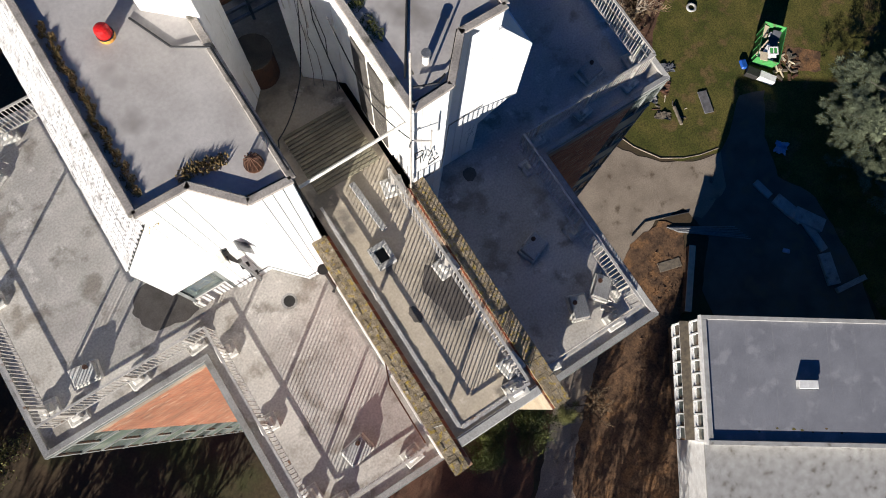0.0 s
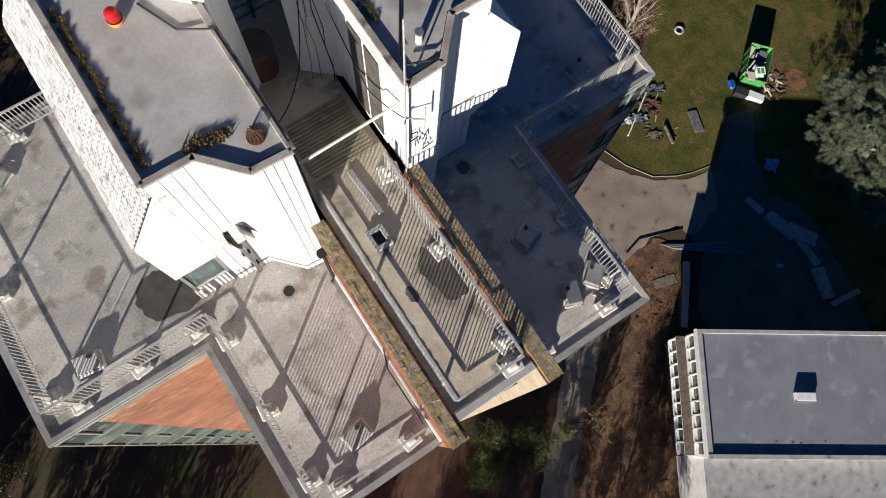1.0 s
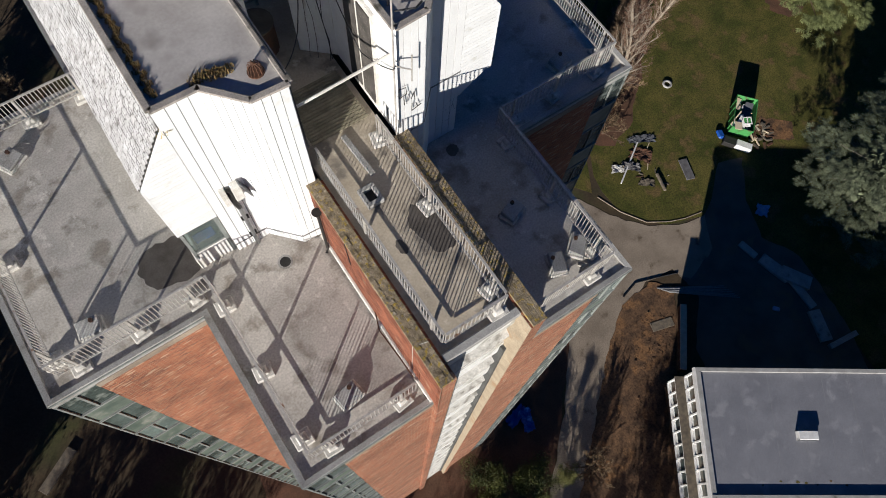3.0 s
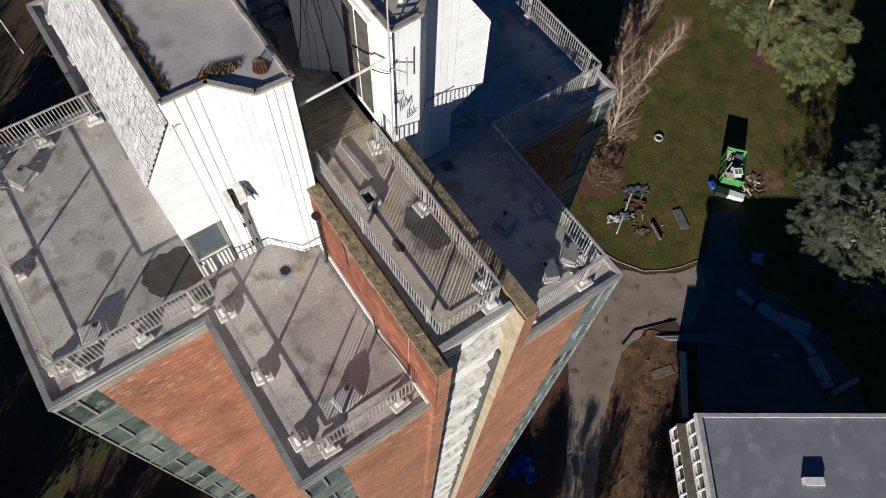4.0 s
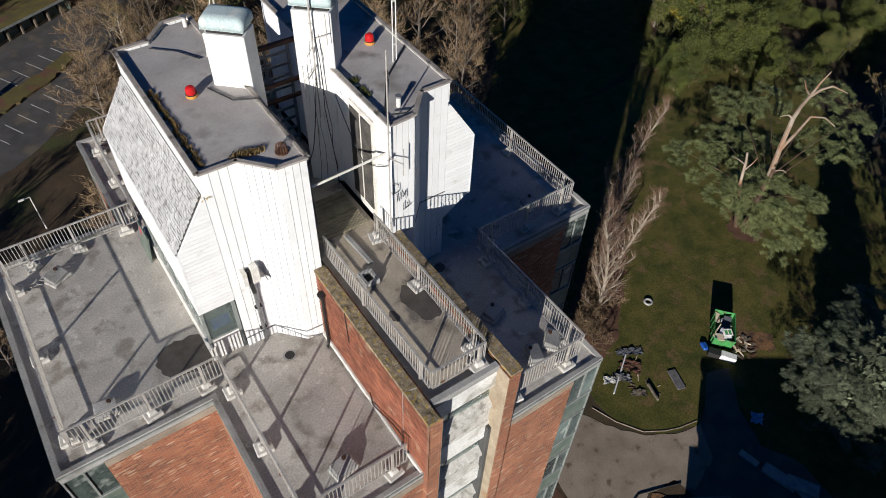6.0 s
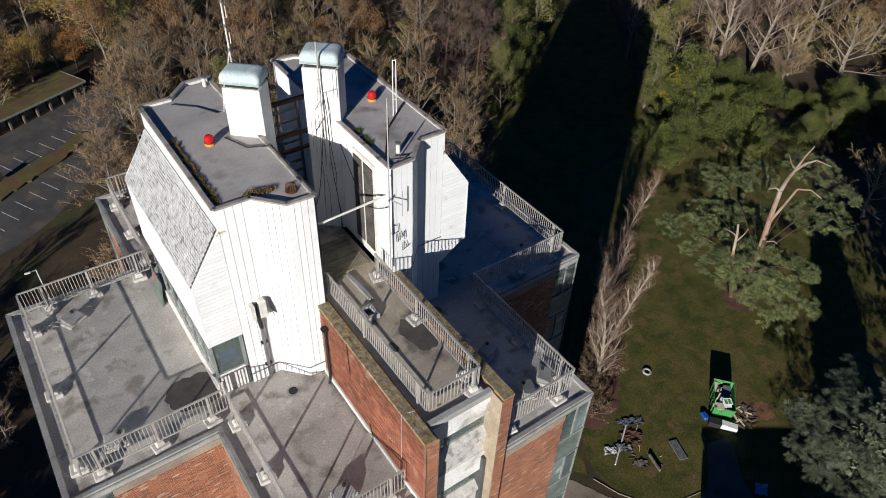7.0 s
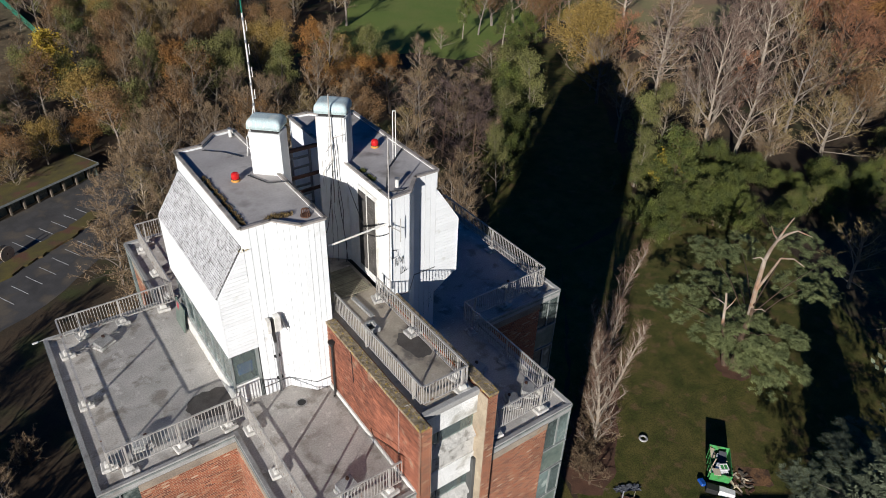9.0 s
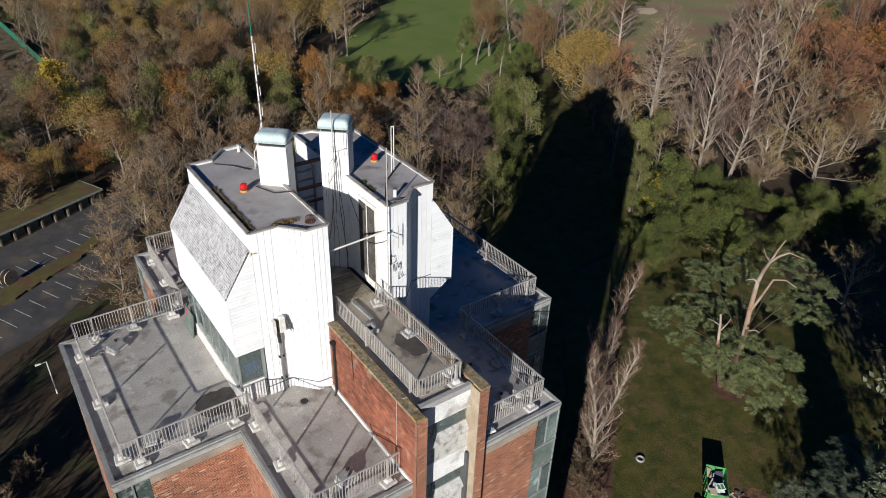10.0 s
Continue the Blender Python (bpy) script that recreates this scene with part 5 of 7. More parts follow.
FAIRWAY = (("brown0", 111.3, 135, 15, 5), ("brown0", 119, 139, 17, 6), ("pale0", 126, 138, 18, 6), ("red0", 131, 134, 15, 6), ("pale0", 137.4, 136.4, 19, 6.5), ("pale0", 139.7, 128.9, 18, 6), ("pale1", 145.5, 125.3, 20, 6.5), ("red0", 150, 131, 16, 6), ("gold0", 121.4, 101.5, 14, 8.5), ("gold0", 124, 111.5, 12, 6), ("pale0", 155, 122, 19, 7),
           ("green0", 190.7, 153.5, 9, 7), ("orange0", 172, 140, 9, 4), ("green0", 205, 90, 16, 10), ("orange0", 192, 78, 14, 9), ("red0", 172.3, 64.2, 20, 10), ("red0", 160, 56, 18, 8), ("pale1", 152, 70, 20, 8), ("pale0", 165, 82, 22, 8), ("larch", 128, 84, 22, 9))
# trees whose shade is put into their twig colour
SHADE_TONED = (("alder0", 66, 76, 11, 4.5), ("alder0", 70, 80, 12, 5), ("alder0", 63, 82, 11, 4.5), ("alder0", 68, 87, 13, 5), ("alder0", 74, 86, 11, 4.5), ("alder0", 60, 74, 8, 4), ("alder0", 77, 92, 12, 5), ("alder0", 64, 94, 12, 5))
HAND = FAIRWAY + SHADE_TONED + RIGHT + LEFT + EDGE + BACK + GARAGE
spots = [q for q in spots if all(math.hypot(q[2] - h[1], q[3] - h[2]) > 0.75 * h[4] + 1.2 for h in HAND)]
spots.sort()
for along, k, px, py, s, turn in spots[:300]:
    plant(k, px, py, s, turn, sz=s * rnd.uniform(0.85, 1.15))
# the far woods, joined
for kind in ("trunk", "crown"):
    for key in PROTO:
        src = next(o for o in PROTO[key].children if o.name.split(".")[0] == kind).data
        n = len(src.vertices)
        co = np.empty(n * 3)
        src.vertices.foreach_get("co", co)
        co = co.reshape(-1, 3)
        polys = [tuple(p.vertices) for p in src.polygons]
        vs, fs, b = [], [], 0
        for along, k, px, py, s, turn in spots[300:]:
            if k != key:
                continue
            keep = polys if kind == "trunk" and along < 170 else polys[::2] if along < 200 else polys[::3]
            c, q = math.cos(radians(turn)), math.sin(radians(turn))
            s *= math.hypot(*spot(px, py)) / math.hypot(px, py)
            px, py = spot(px, py)
            w = np.stack([(co[:, 0] * c - co[:, 1] * q) * s + px, (co[:, 0] * q + co[:, 1] * c) * s + py, co[:, 2] * s + G], 1)
            vs.append(w)
            fs.extend([tuple(b + i for i in f) for f in keep])
            b += n
        if vs:
            me = bpy.data.meshes.new("far_woods")
            me.from_pydata(np.concatenate(vs).tolist(), [], fs)
            me.materials.append(src.materials[0])
            tagged(new("far_woods", me), "far bare and autumn woodland", "woods", kind="stuff")

# single trees that stand out
for k, x, y, high, wide in HAND:
    co = np.array([v.co for v in next(o for o in PROTO[k].children if o.name.split(".")[0] == "crown").data.vertices])
    plant(k, x, y, wide / np.percentile(np.hypot(co[:, 0], co[:, 1]), 95), 61 * x + 17 * y, sz=high / np.percentile(co[:, 2], 99))
for k, x, y, sc in (("tan0", 3, 93, 0.75), ("tan0", 8, 99, 0.8), ("tan0", 14, 103, 0.85), ("tan0", 16, 111, 0.95), ("tan0", 10, 106, 0.8), ("tan0", 22, 108, 0.9), ("tan0", 2, 87, 0.6)):
    plant(k, x, y, sc, 61 * x + 17 * y)
# belt of laurels and evergreens beyond the lawn, uneven in height
BELT = [(75, 41), (78, 33.5), (85, 30.5), (93, 29), (103, 25.5), (118, 22), (126, 31), (106, 47), (93, 58), (82, 56)]
r4, made = random.Random(44), 0
while made < 70:
    x, y = r4.uniform(75, 126), r4.uniform(22, 58)
    if not inside(x, y, BELT):
        continue
    sc = r4.uniform(0.45, 0.95)
    k = r4.choice(("green1", "green1", "green1", "green0", "olive0"))
    plant(k, x, y, sc * (0.6 if k != "green1" else 1.0), r4.uniform(0, 360), sz=sc * r4.uniform(0.6, 1.2) * (0.6 if k != "green1" else 1.2))
    made += 1
plant("yellow0", 90.0, 49.5, 1.0, 20)
for _ in range(18):
    plant(r4.choice(("green1", "green1", "olive0")), r4.uniform(122, 154), r4.uniform(12, 38), r4.uniform(0.5, 0.85), r4.uniform(0, 360))
# undergrowth among the trees of the far wood
THICKET = [(100, 60), (112, 46), (130, 38), (156, 44), (152, 66), (120, 88), (108, 74)]
made = 0
while made < 46:
    x, y = r4.uniform(100, 156), r4.uniform(38, 88)
    if inside(x, y, THICKET):
        plant(r4.choice(("brush0", "round0", "brush0", "tan0")), x, y, r4.uniform(0.45, 0.8), r4.uniform(0, 360))
        made += 1
# tall conifers added out of view past the drive, to shade that lawn side
for x, y, sc in ((62, -15, 1.05), (74, -23, 1.0), (88, -20, 0.95), (60, -27, 0.9)):
    plant("shade_conifer0", x, y, sc, 30 * x)
for i in range(60):
    x, y = rnd.uniform(-40, 8), rnd.uniform(156, 255)
    if x < 9 - (y - 180) * 0.09:
        plant("brush0" if i % 3 else "tan0", x, y, rnd.uniform(0.35, 0.7), rnd.uniform(0, 360))
# row of bare trees beside the block, on a bank of reddish brushwood
tree_kind("poplar", 31, "tall slender bare tree with pale trunk and reddish twigs", "pale", 18, 3.4, twig="haze", name="bare_tree", first=0.05, lift=2.2, n1=30, n2=7, n3=7, trunk_r=0.26, side=6, width=0.009)
for i, (x, y, s) in enumerate(((37.3, 13.2, 1.1), (40.9, 15.9, 1.0), (49.4, 24.0, 0.97), (39.0, 15.0, 0.6), (44.0, 19.0, 0.86), (46.6, 21.6, 0.8))):
    plant("poplar", x, y, s, 83 * i)
for i in range(16):
    plant("brush0", 33.2 + 0.85 * i + rnd.uniform(-1.0, 1.0), 10.2 + 0.75 * i + rnd.uniform(-1.0, 1.0), rnd.uniform(0.55, 0.85), rnd.uniform(0, 360))
sheet("red_litter", ragged([(31.5, 10.5), (34, 8.6), (37, 9.4), (42, 13.6), (47, 18.6), (52, 24), (49, 25.4), (40, 19), (34, 14.5)], 0.8, 0.3, 9), G + 0.008, M["redlitter"], 0.1, "reddish fallen leaves under the bare trees", category="leaf litter")
# trees added to the south-west, mostly out of view, to shade the block's foot
for i in range(70):
    x, y = rnd.uniform(-62, -24), rnd.uniform(-62, 62)
    if y < -20 and rnd.random() < 0.5:
        x = rnd.uniform(-40, -8)
    if y > 38 or (y > -22 and x > -30):
        continue
    plant(rnd.choice(("grey0", "olive0", "green0", "brown0")), x, y, rnd.uniform(0.9, 1.25), rnd.uniform(0, 360))
# the five below y = -30 are unseen, added to shade the drive
for x, y, k, s in ((3.5, -12.5, "green1", 0.55), (6.5, -14.6, "green1", 0.6), (9.5, -16, "olive0", 0.3), (12, -16.5, "brush0", 0.7), (1.5, -15, "green1", 0.5), (-24, 36, "brush0", 1), (-20, 42, "grey1", 0.6), (-22, 52, "grey1", 0.7), (-17, 47, "brush0", 0.9), (-28, 44, "grey0", 0.8), (-4, -34, "olive0", 0.85), (-1, -37, "green0", 0.95), (-7, -31, "olive0", 0.8), (2, -40, "grey0", 0.8), (5, -43, "olive0", 0.8), (-30, 58, "grey1", 0.9)):
    plant(k, x, y, s, 40 * x)


def cedar(x, y, seed, height, plates, leaf, label, frond=0.55, per=300, name="cedar_tree", fill=0, forked=False):
    """A cedar: a forking trunk, and foliage in flat tiers of drooping sprays."""
    r = random.Random(seed)
    t = thing(name, label, "tree", at=Matrix.Translation((*spot(x, y), G)))
    wood = []
    def bough(pts, r0, r1):
        n = len(pts) - 1
        for i in range(n):
            wood.append((Vector(pts[i]), Vector(pts[i + 1]), r0 + (r1 - r0) * i / n, r0 + (r1 - r0) * (i + 1) / n))
    bough([(0, 0, -0.3), (0.1, 0, 2), (0.0, 0.1, 5), (0.2, 0.1, 8), (0.4, 0.2, height * 0.7)], 0.5, 0.25)
    if forked:
        bough([(-0.8, 0.7, -0.2), (-1.5, 1.3, 3.5), (-2.0, 2.1, 7.2)], 0.34, 0.22)
        bough([(0.5, -0.5, -0.2), (0.3, -0.2, 1.0), (0.0, 0.0, 2.4)], 0.45, 0.4)
    vs, fs = [], []
    for _ in range(fill):
        a, q, h = r.uniform(0, 6.283), r.random() ** 0.5, r.random()
        c = Vector((math.cos(a) * q * 4.4 * (1 - 0.7 * h), math.sin(a) * q * 4.4 * (1 - 0.7 * h), 1.5 + h * (height + 1.5)))
        u = Vector((r.uniform(-1, 1), r.uniform(-1, 1), r.uniform(-0.6, 0.6))).normalized() * 0.36
        w = Vector((r.uniform(-1, 1), r.uniform(-1, 1), r.uniform(-0.6, 0.6))).normalized() * 0.26
        b = len(vs)
        vs.extend((tuple(c - u), tuple(c - w), tuple(c + u), tuple(c + w)))
        fs.append((b, b + 1, b + 2, b + 3))
    for px, py, pz, pr, pw in plates:
        root = Vector((0.1, 0, max(1.5, pz - 1.5)))
        mid = root.lerp(Vector((px, py, pz)), 0.5) + Vector((0, 0, 0.6))
        bough([tuple(root), tuple(mid), (px, py, pz - 0.35)], 0.10, 0.03)
        ang = math.atan2(py, px)
        for _ in range(int(per * pr * pw / 6)):
            a, q = r.uniform(0, 2 * math.pi), math.sqrt(r.random())
            u, v = math.cos(a) * q * pr, math.sin(a) * q * pw
            cx = px + u * math.cos(ang) - v * math.sin(ang)
            cy = py + u * math.sin(ang) + v * math.cos(ang)
            cz = pz + r.uniform(-0.3, 0.3) - 0.10 * q * q * pr - max(0, u) * 0.12
            lump = noise.noise((cx * 0.8, cy * 0.8, cz * 0.6 + seed))
            if lump < (0.02 if forked else -0.12):
                continue
            out = ang + math.atan2(v, u + pr * 0.8) + r.uniform(-0.6, 0.6)
            ln = frond * r.uniform(0.6, 1.4)
            d = Vector((math.cos(out), math.sin(out), r.uniform(-0.4, 0.2))).normalized() * ln
            w = Vector((-math.sin(out), math.cos(out), r.uniform(-0.5, 0.5))).normalized() * ln * 0.11
            c = Vector((cx, cy, cz))
            for k in (-2, -1, 0, 1, 2):
                s0 = c + d * 0.22 * (2 - abs(k))
                dd = (d * 0.62 + w * 3.4 * k) * (1 - 0.12 * abs(k)) + Vector((0, 0, r.uniform(-0.08, 0.08)))
                b = len(vs)
                vs.extend((tuple(s0), tuple(s0 + dd * 0.5 + w * 0.6), tuple(s0 + dd), tuple(s0 + dd * 0.5 - w * 0.6)))
                fs.append((b, b + 1, b + 2, b + 3))
    part("trunk", wood_mesh("trunk", wood, BARK["brown" if forked else "grey"], 7), None, t)
    me = bpy.data.meshes.new("crown")
    me.from_pydata(vs, [], fs)
    me.materials.append(LEAF[leaf])
    part("crown", me, None, t, "flat tiers of needle sprays")
    return t


# the broken cedar on the lawn, with dead limbs
big = cedar(63.0, 13.2, 3, 14, [(-1.2, 10.3, 5.9, 3.6, 2.8), (9.0, 12.5, 8.9, 4.6, 3.6), (3.6, 8.7, 6.9, 4.8, 3.6), (10.5, 9.5, 11.0, 4.4, 3.2), (17.5, 5.5, 11.9, 4.2, 3.6), (12.8, -0.4, 8.9, 4.8, 4.0), (0.5, 2.8, 5.8, 2.8, 2.4),
    (0.8, -1.6, 6.4, 4.2, 3.2), (0.6, -5.0, 5.0, 4.4, 3.0), (-2.6, -5.6, 3.8, 3.2, 2.4), (3.8, -3.0, 6.0, 3.6, 2.8), (0.2, 0.4, 8.6, 2.6, 2.4), (-1.4, 1.6, 6.8, 2.6, 2.2), (-0.6, -3.4, 4.0, 3.0, 2.4), (16.8, 0.6, 10.4, 3.6, 3.0), (6.0, 5.5, 8.2, 3.4, 2.6), (-2.5, 6.0, 5.4, 2.8, 2.0), (-2.4, 0.4, 4.8, 2.6, 2.2), (-3.2, 2.6, 5.6, 2.6, 2.0), (-1.6, -1.2, 3.4, 2.2, 1.8)], "cedar", "broken old cedar with flat grey-green tiers and bleached dead limbs", 0.5, 1000, forked=True)
dead = []
def dead_limb(pts, r0, r1):
    for i in range(len(pts) - 1):
        f0, f1 = i / (len(pts) - 1), (i + 1) / (len(pts) - 1)
        dead.append((Vector(pts[i]), Vector(pts[i + 1]), r0 + (r1 - r0) * f0, r0 + (r1 - r0) * f1))
dead_limb([(0.35, 0.2, 8.6), (0.5, 0.4, 10.0), (0.9, 0.8, 12.5), (1.9, 1.4, 15.9)], 0.36, 0.27)
dead_limb([(1.9, 1.4, 15.9), (3.2, 1.7, 17.0), (4.4, 1.8, 17.9), (5.6, 1.9, 19.2), (6.7, 1.8, 20.4)], 0.27, 0.07)
dead_limb([(0.8, 0.7, 12.0), (1.8, 0.2, 14.8), (2.8, 0.0, 16.7), (3.6, -1.2, 17.0), (4.1, -2.5, 16.4)], 0.20, 0.05)
dead_limb([(4.4, 1.8, 17.9), (5.6, 1.4, 18.6), (6.8, 0.9, 18.9), (7.9, -0.6, 18.4)], 0.22, 0.04)
dead_limb([(4.4, 1.8, 17.9), (4.9, 2.8, 18.1), (5.5, 3.7, 18.6)], 0.15, 0.04)
dead_limb([(1.9, 1.4, 15.9), (1.6, 1.9, 16.2), (1.0, 2.5, 15.9)], 0.15, 0.04)
dead_limb([(0.4, 0.2, 9.4), (1.0, -0.7, 9.9), (1.3, -1.2, 9.6)], 0.10, 0.03)
dead_limb([(-2.0, 2.1, 6.9), (-2.0, 2.2, 7.5), (-1.6, 2.8, 10.0), (-1.4, 3.2, 11.0)], 0.22, 0.13)
dead_limb([(-1.8, 2.5, 8.8), (-1.0, 2.2, 9.8), (-0.8, 2.0, 10.8)], 0.12, 0.03)
dead_limb([(-1.7, 2.6, 9.6), (-2.4, 3.4, 10.2), (-2.6, 4.2, 10.2)], 0.09, 0.02)
part("dead_limb", wood_mesh("dead_limb", dead, BARK["dead"], 8), None, big, "bleached bare broken limbs")
cedar(52.5, -10.9, 4, 13, [(-4.4, 4.2, 3.6, 2.6, 2.2), (-2.0, 5.8, 5.6, 3.2, 2.6), (-5.6, 0.6, 3.2, 3.0, 2.6), (-5.0, -3.2, 3.8, 3.2, 2.8), (-3.4, 1.8, 6.6, 3.4, 3.0), (-2.6, -1.8, 7.4, 3.4, 3.0), (-2.0, -5.4, 5.4, 3.4, 3.0), (1.5, 4.6, 8.2, 3.6, 3.2), (1.5, -3.0, 8.8, 3.8, 3.4), (3.6, 1.0, 9.8, 3.8, 3.4), (-0.2, 1.0, 10.2, 3.2, 2.8), (5.5, 5.0, 8.0, 3.8, 3.2), (5.5, -4.0, 8.0, 3.8, 3.2),
    (1.0, 0.5, 12.6, 3.0, 2.8), (2.0, 0.5, 14.6, 2.2, 2.0), (0, 4, 3.5, 4.0, 3.0), (0, -4, 3.0, 4.0, 3.0), (3, 0, 5.5, 5.0, 4.0)], "blue", "dense blue-green cedar at the edge of the drive", 0.5, 620, fill=6000)
cedar(84.0, 2.0, 6, 12, [(-5, 3, 5, 4, 3), (-4, -4, 5.5, 4, 3), (0, 4, 8, 4, 3), (0, -3, 8.5, 4, 3), (-2, 0, 11, 3.4, 3), (3, 3, 9, 4, 3)], "green", "dark green conifer at the edge of the lawn", 0.5, 260, "conifer_tree")


def disc_at(u, v, q):
    """A thin ragged patch on the annexe roof."""
    pts = [AM @ Vector((u + q * (1 + 0.3 * math.sin(3 * a + u)) * math.cos(a), v + q * 0.7 * math.sin(a), 0)) for a in [k * 0.524 for k in range(12)]]
    return prism(blank(), [(p.x, p.y) for p in pts], AZ - 0.22, AZ - 0.214)


# ---- low white annexe ----
U, V = Vector((0.829, -0.559, 0)), Vector((-0.559, -0.829, 0))
AZ = 9.15
AM = Matrix(((U.x, V.x, 0, 22.45), (U.y, V.y, 0, -14.43), (0, 0, 1, 0), (0, 0, 0, 1)))
annex = thing("annexe", "low flat-roofed annexe with white window walls and grey felt roofs", "building")
# Added wall foot, coloured as soil; annexe raised to lengthen its shadow.
part("plinth", box(blank(), (0.2, 0.2, G - 0.3), (32, 10.2, AZ - 5.6), AM), M["soil"], annex, "added lower wall in the soil's brown")
part("wall", box(blank(), (0.35, 0.2, AZ - 5.6), (32, 10.2, AZ - 0.35), AM), M["annex_white"], annex)
part("low_wall", box(blank(), (0.5, 10.2, G - 0.3), (32, 24, AZ - 1.2), AM), M["annex_white"], annex)
part("roof", box(blank(), (0.35, 0.3, AZ - 0.35), (32, 10.0, AZ - 0.22), AM), M["annex_roof"], annex, "grey felt roof in wide strips")
part("low_roof", box(blank(), (0.1, 10.35, AZ - 1.2), (32, 24, AZ - 1.0), AM), M["kerb"], annex, "paler lower roof")
for lo, hi in (((0.05, 0.0, AZ - 0.45), (32, 0.35, AZ)), ((0.05, 9.95, AZ - 0.45), (32, 10.32, AZ + 0.05)), ((0.05, 0.35, AZ - 0.45), (0.45, 9.95, AZ))):
    part("parapet", box(blank(), lo, hi, AM, 0.02), M["kerb"], annex)
part("fascia", box(blank(), (-0.06, -0.02, AZ - 0.5), (0.05, 10.34, AZ - 0.08), AM), M["annex_white"], annex)
for k in range(12):
    part("felt_strip", box(blank(), (1.4 + 2.3 * k, 0.36, AZ - 0.22), (1.44 + 2.3 * k, 9.94, AZ - 0.212), AM), M["annex_lap"], annex)
rs = random.Random(8)
for k in range(7):
    u0, v0, q = 4.5 + 1.1 * k + rs.uniform(-0.4, 0.4), 9.0 + rs.uniform(-0.1, 0.25), rs.uniform(0.08, 0.2)
    part("moss_patch", disc_at(u0, v0, q), M["mossroof"], annex, "dark moss patch")
for floor in range(2):
    for i in range(9):
        z0 = AZ - 5.3 + 2.65 * floor
        v0 = 0.2 + 1.1 * i
        out = -0.55 if floor == 0 else 0.0
        w = part("window", box(blank(), (0.24 + out, v0 + 0.1, z0), (0.36, v0 + 1.0, z0 + 1.7), AM), M["room"], annex, "dark window in a white frame")
        part("pane", box(blank(), (0.20 + out, v0 + 0.14, z0 + 0.04), (0.22 + out, v0 + 0.98, z0 + 1.66), AM), M["glass"], w)
        for lo, hi in (((0.08, v0, z0 - 0.1), (0.30, v0 + 0.12, z0 + 1.8)), ((0.08, v0 + 0.12, z0 + 1.66), (0.3, v0 + 1.1, z0 + 1.8)), ((0.03, v0 + 0.12, z0 - 0.12), (0.3, v0 + 1.1, z0))):
            part("frame_bar", box(blank(), (lo[0] + out, lo[1], lo[2]), (hi[0] + out, hi[1], hi[2]), AM), M["annex_white"], w)
part("ledge", box(blank(), (-0.5, 0.1, AZ - 3.48), (0.3, 10.1, AZ - 3.4), AM), M["timber"], annex, "brown boarded ledge over the lower windows")
part("vent", box(blank(), (7.6, 5.1, AZ - 0.22), (9.2, 5.8, AZ + 0.32), AM, 0.03), M["annex_white"], annex, "white louvred roof vent")
for k in range(3):
    part("vent_slat", box(blank(), (7.56, 5.8, AZ - 0.1 + 0.14 * k), (9.24, 5.86, AZ - 0.02 + 0.14 * k), AM), M["steel"], annex)

# ---- garages by the car park ----
GX, GY = spot(-13.3, 103.3)
gdir = Vector((18.6, 8.8, 0)).normalized()
gm = Matrix(((gdir.x, -gdir.y, 0, GX), (gdir.y, gdir.x, 0, GY), (0, 0, 1, G), (0, 0, 0, 1)))
gar = thing("garage_row", "row of open garages with brick piers and a mossy flat roof", "garage")
part("roof", box(blank(), (-30, -0.7, 2.5), (20.8, 6.2, 2.72), gm), M["mossroof"], gar, "moss-brown flat roof")
part("fascia", box(blank(), (-30.1, -0.8, 2.42), (20.9, -0.7, 2.78), gm), M["frame"], gar, "pale fascia board")
part("fascia", box(blank(), (20.8, -0.8, 2.42), (20.9, 6.2, 2.78), gm), M["frame"], gar, "pale fascia board")
part("back_wall", box(blank(), (-30, 5.4, -0.2), (20.6, 5.6, 2.5), gm), M["spandrel"], gar)
part("end_wall", box(blank(), (20.4, 0, -0.2), (20.6, 5.4, 2.5), gm), M["spandrel"], gar)
for i in range(-11, 8):
    part("pier", box(blank(), (i * 2.6 + 0.3, -0.2, -0.2), (i * 2.6 + 0.62, 0.12, 2.5), gm), M["timber"], gar)
    part("door", box(blank(), (i * 2.6 + 0.62, 0.9, -0.2), (i * 2.6 + 2.9, 0.96, 1.6), gm), M["spandrel"], gar, "faded green garage door")



# ---- things on the roofs ----
def ball(bm, c, r, squash=1.0, seg=12):
    m = Matrix.Translation(c) @ Matrix.Diagonal((r, r, r * squash, 1))
    bmesh.ops.create_uvsphere(bm, u_segments=seg, v_segments=seg // 2 + 2, radius=1.0, matrix=m)
    return bm


def disc(bm, c, r, h, n=14, r1=None):
    return tube(bm, [c, (c[0], c[1], c[2] + h)], r, n, r1)


def warning_lamp(x, y, z):
    t = thing("warning_lamp", "red aircraft warning lamp on a yellow base", "lamp", "warning lamps")
    part("base", disc(blank(), (x, y, z), 0.15, 0.08), M["amber"], t)
    bm = disc(blank(), (x, y, z + 0.09), 0.135, 0.13)
    ball(bm, (x, y, z + 0.22), 0.135, 0.75)
    part("lens", bm, M["red"], t, "red glass dome")
    part("band", disc(blank(), (x, y, z + 0.08), 0.152, 0.02), M["dark"], t)
    return t


warning_lamp(-2.52, 0.0, ROOF - 0.10)
warning_lamp(2.74, -0.2, ROOF - 0.10)


def vent_stub(x, y):
    t = thing("vent_stub", "short white vent pipe with a cap", "vent pipe", "vent stubs")
    part("pipe", disc(blank(), (x, y, ROOF - 0.11), 0.065, 0.30), M["flash"], t)
    part("cap", disc(blank(), (x, y, ROOF + 0.19), 0.085, 0.05), M["steel"], t)


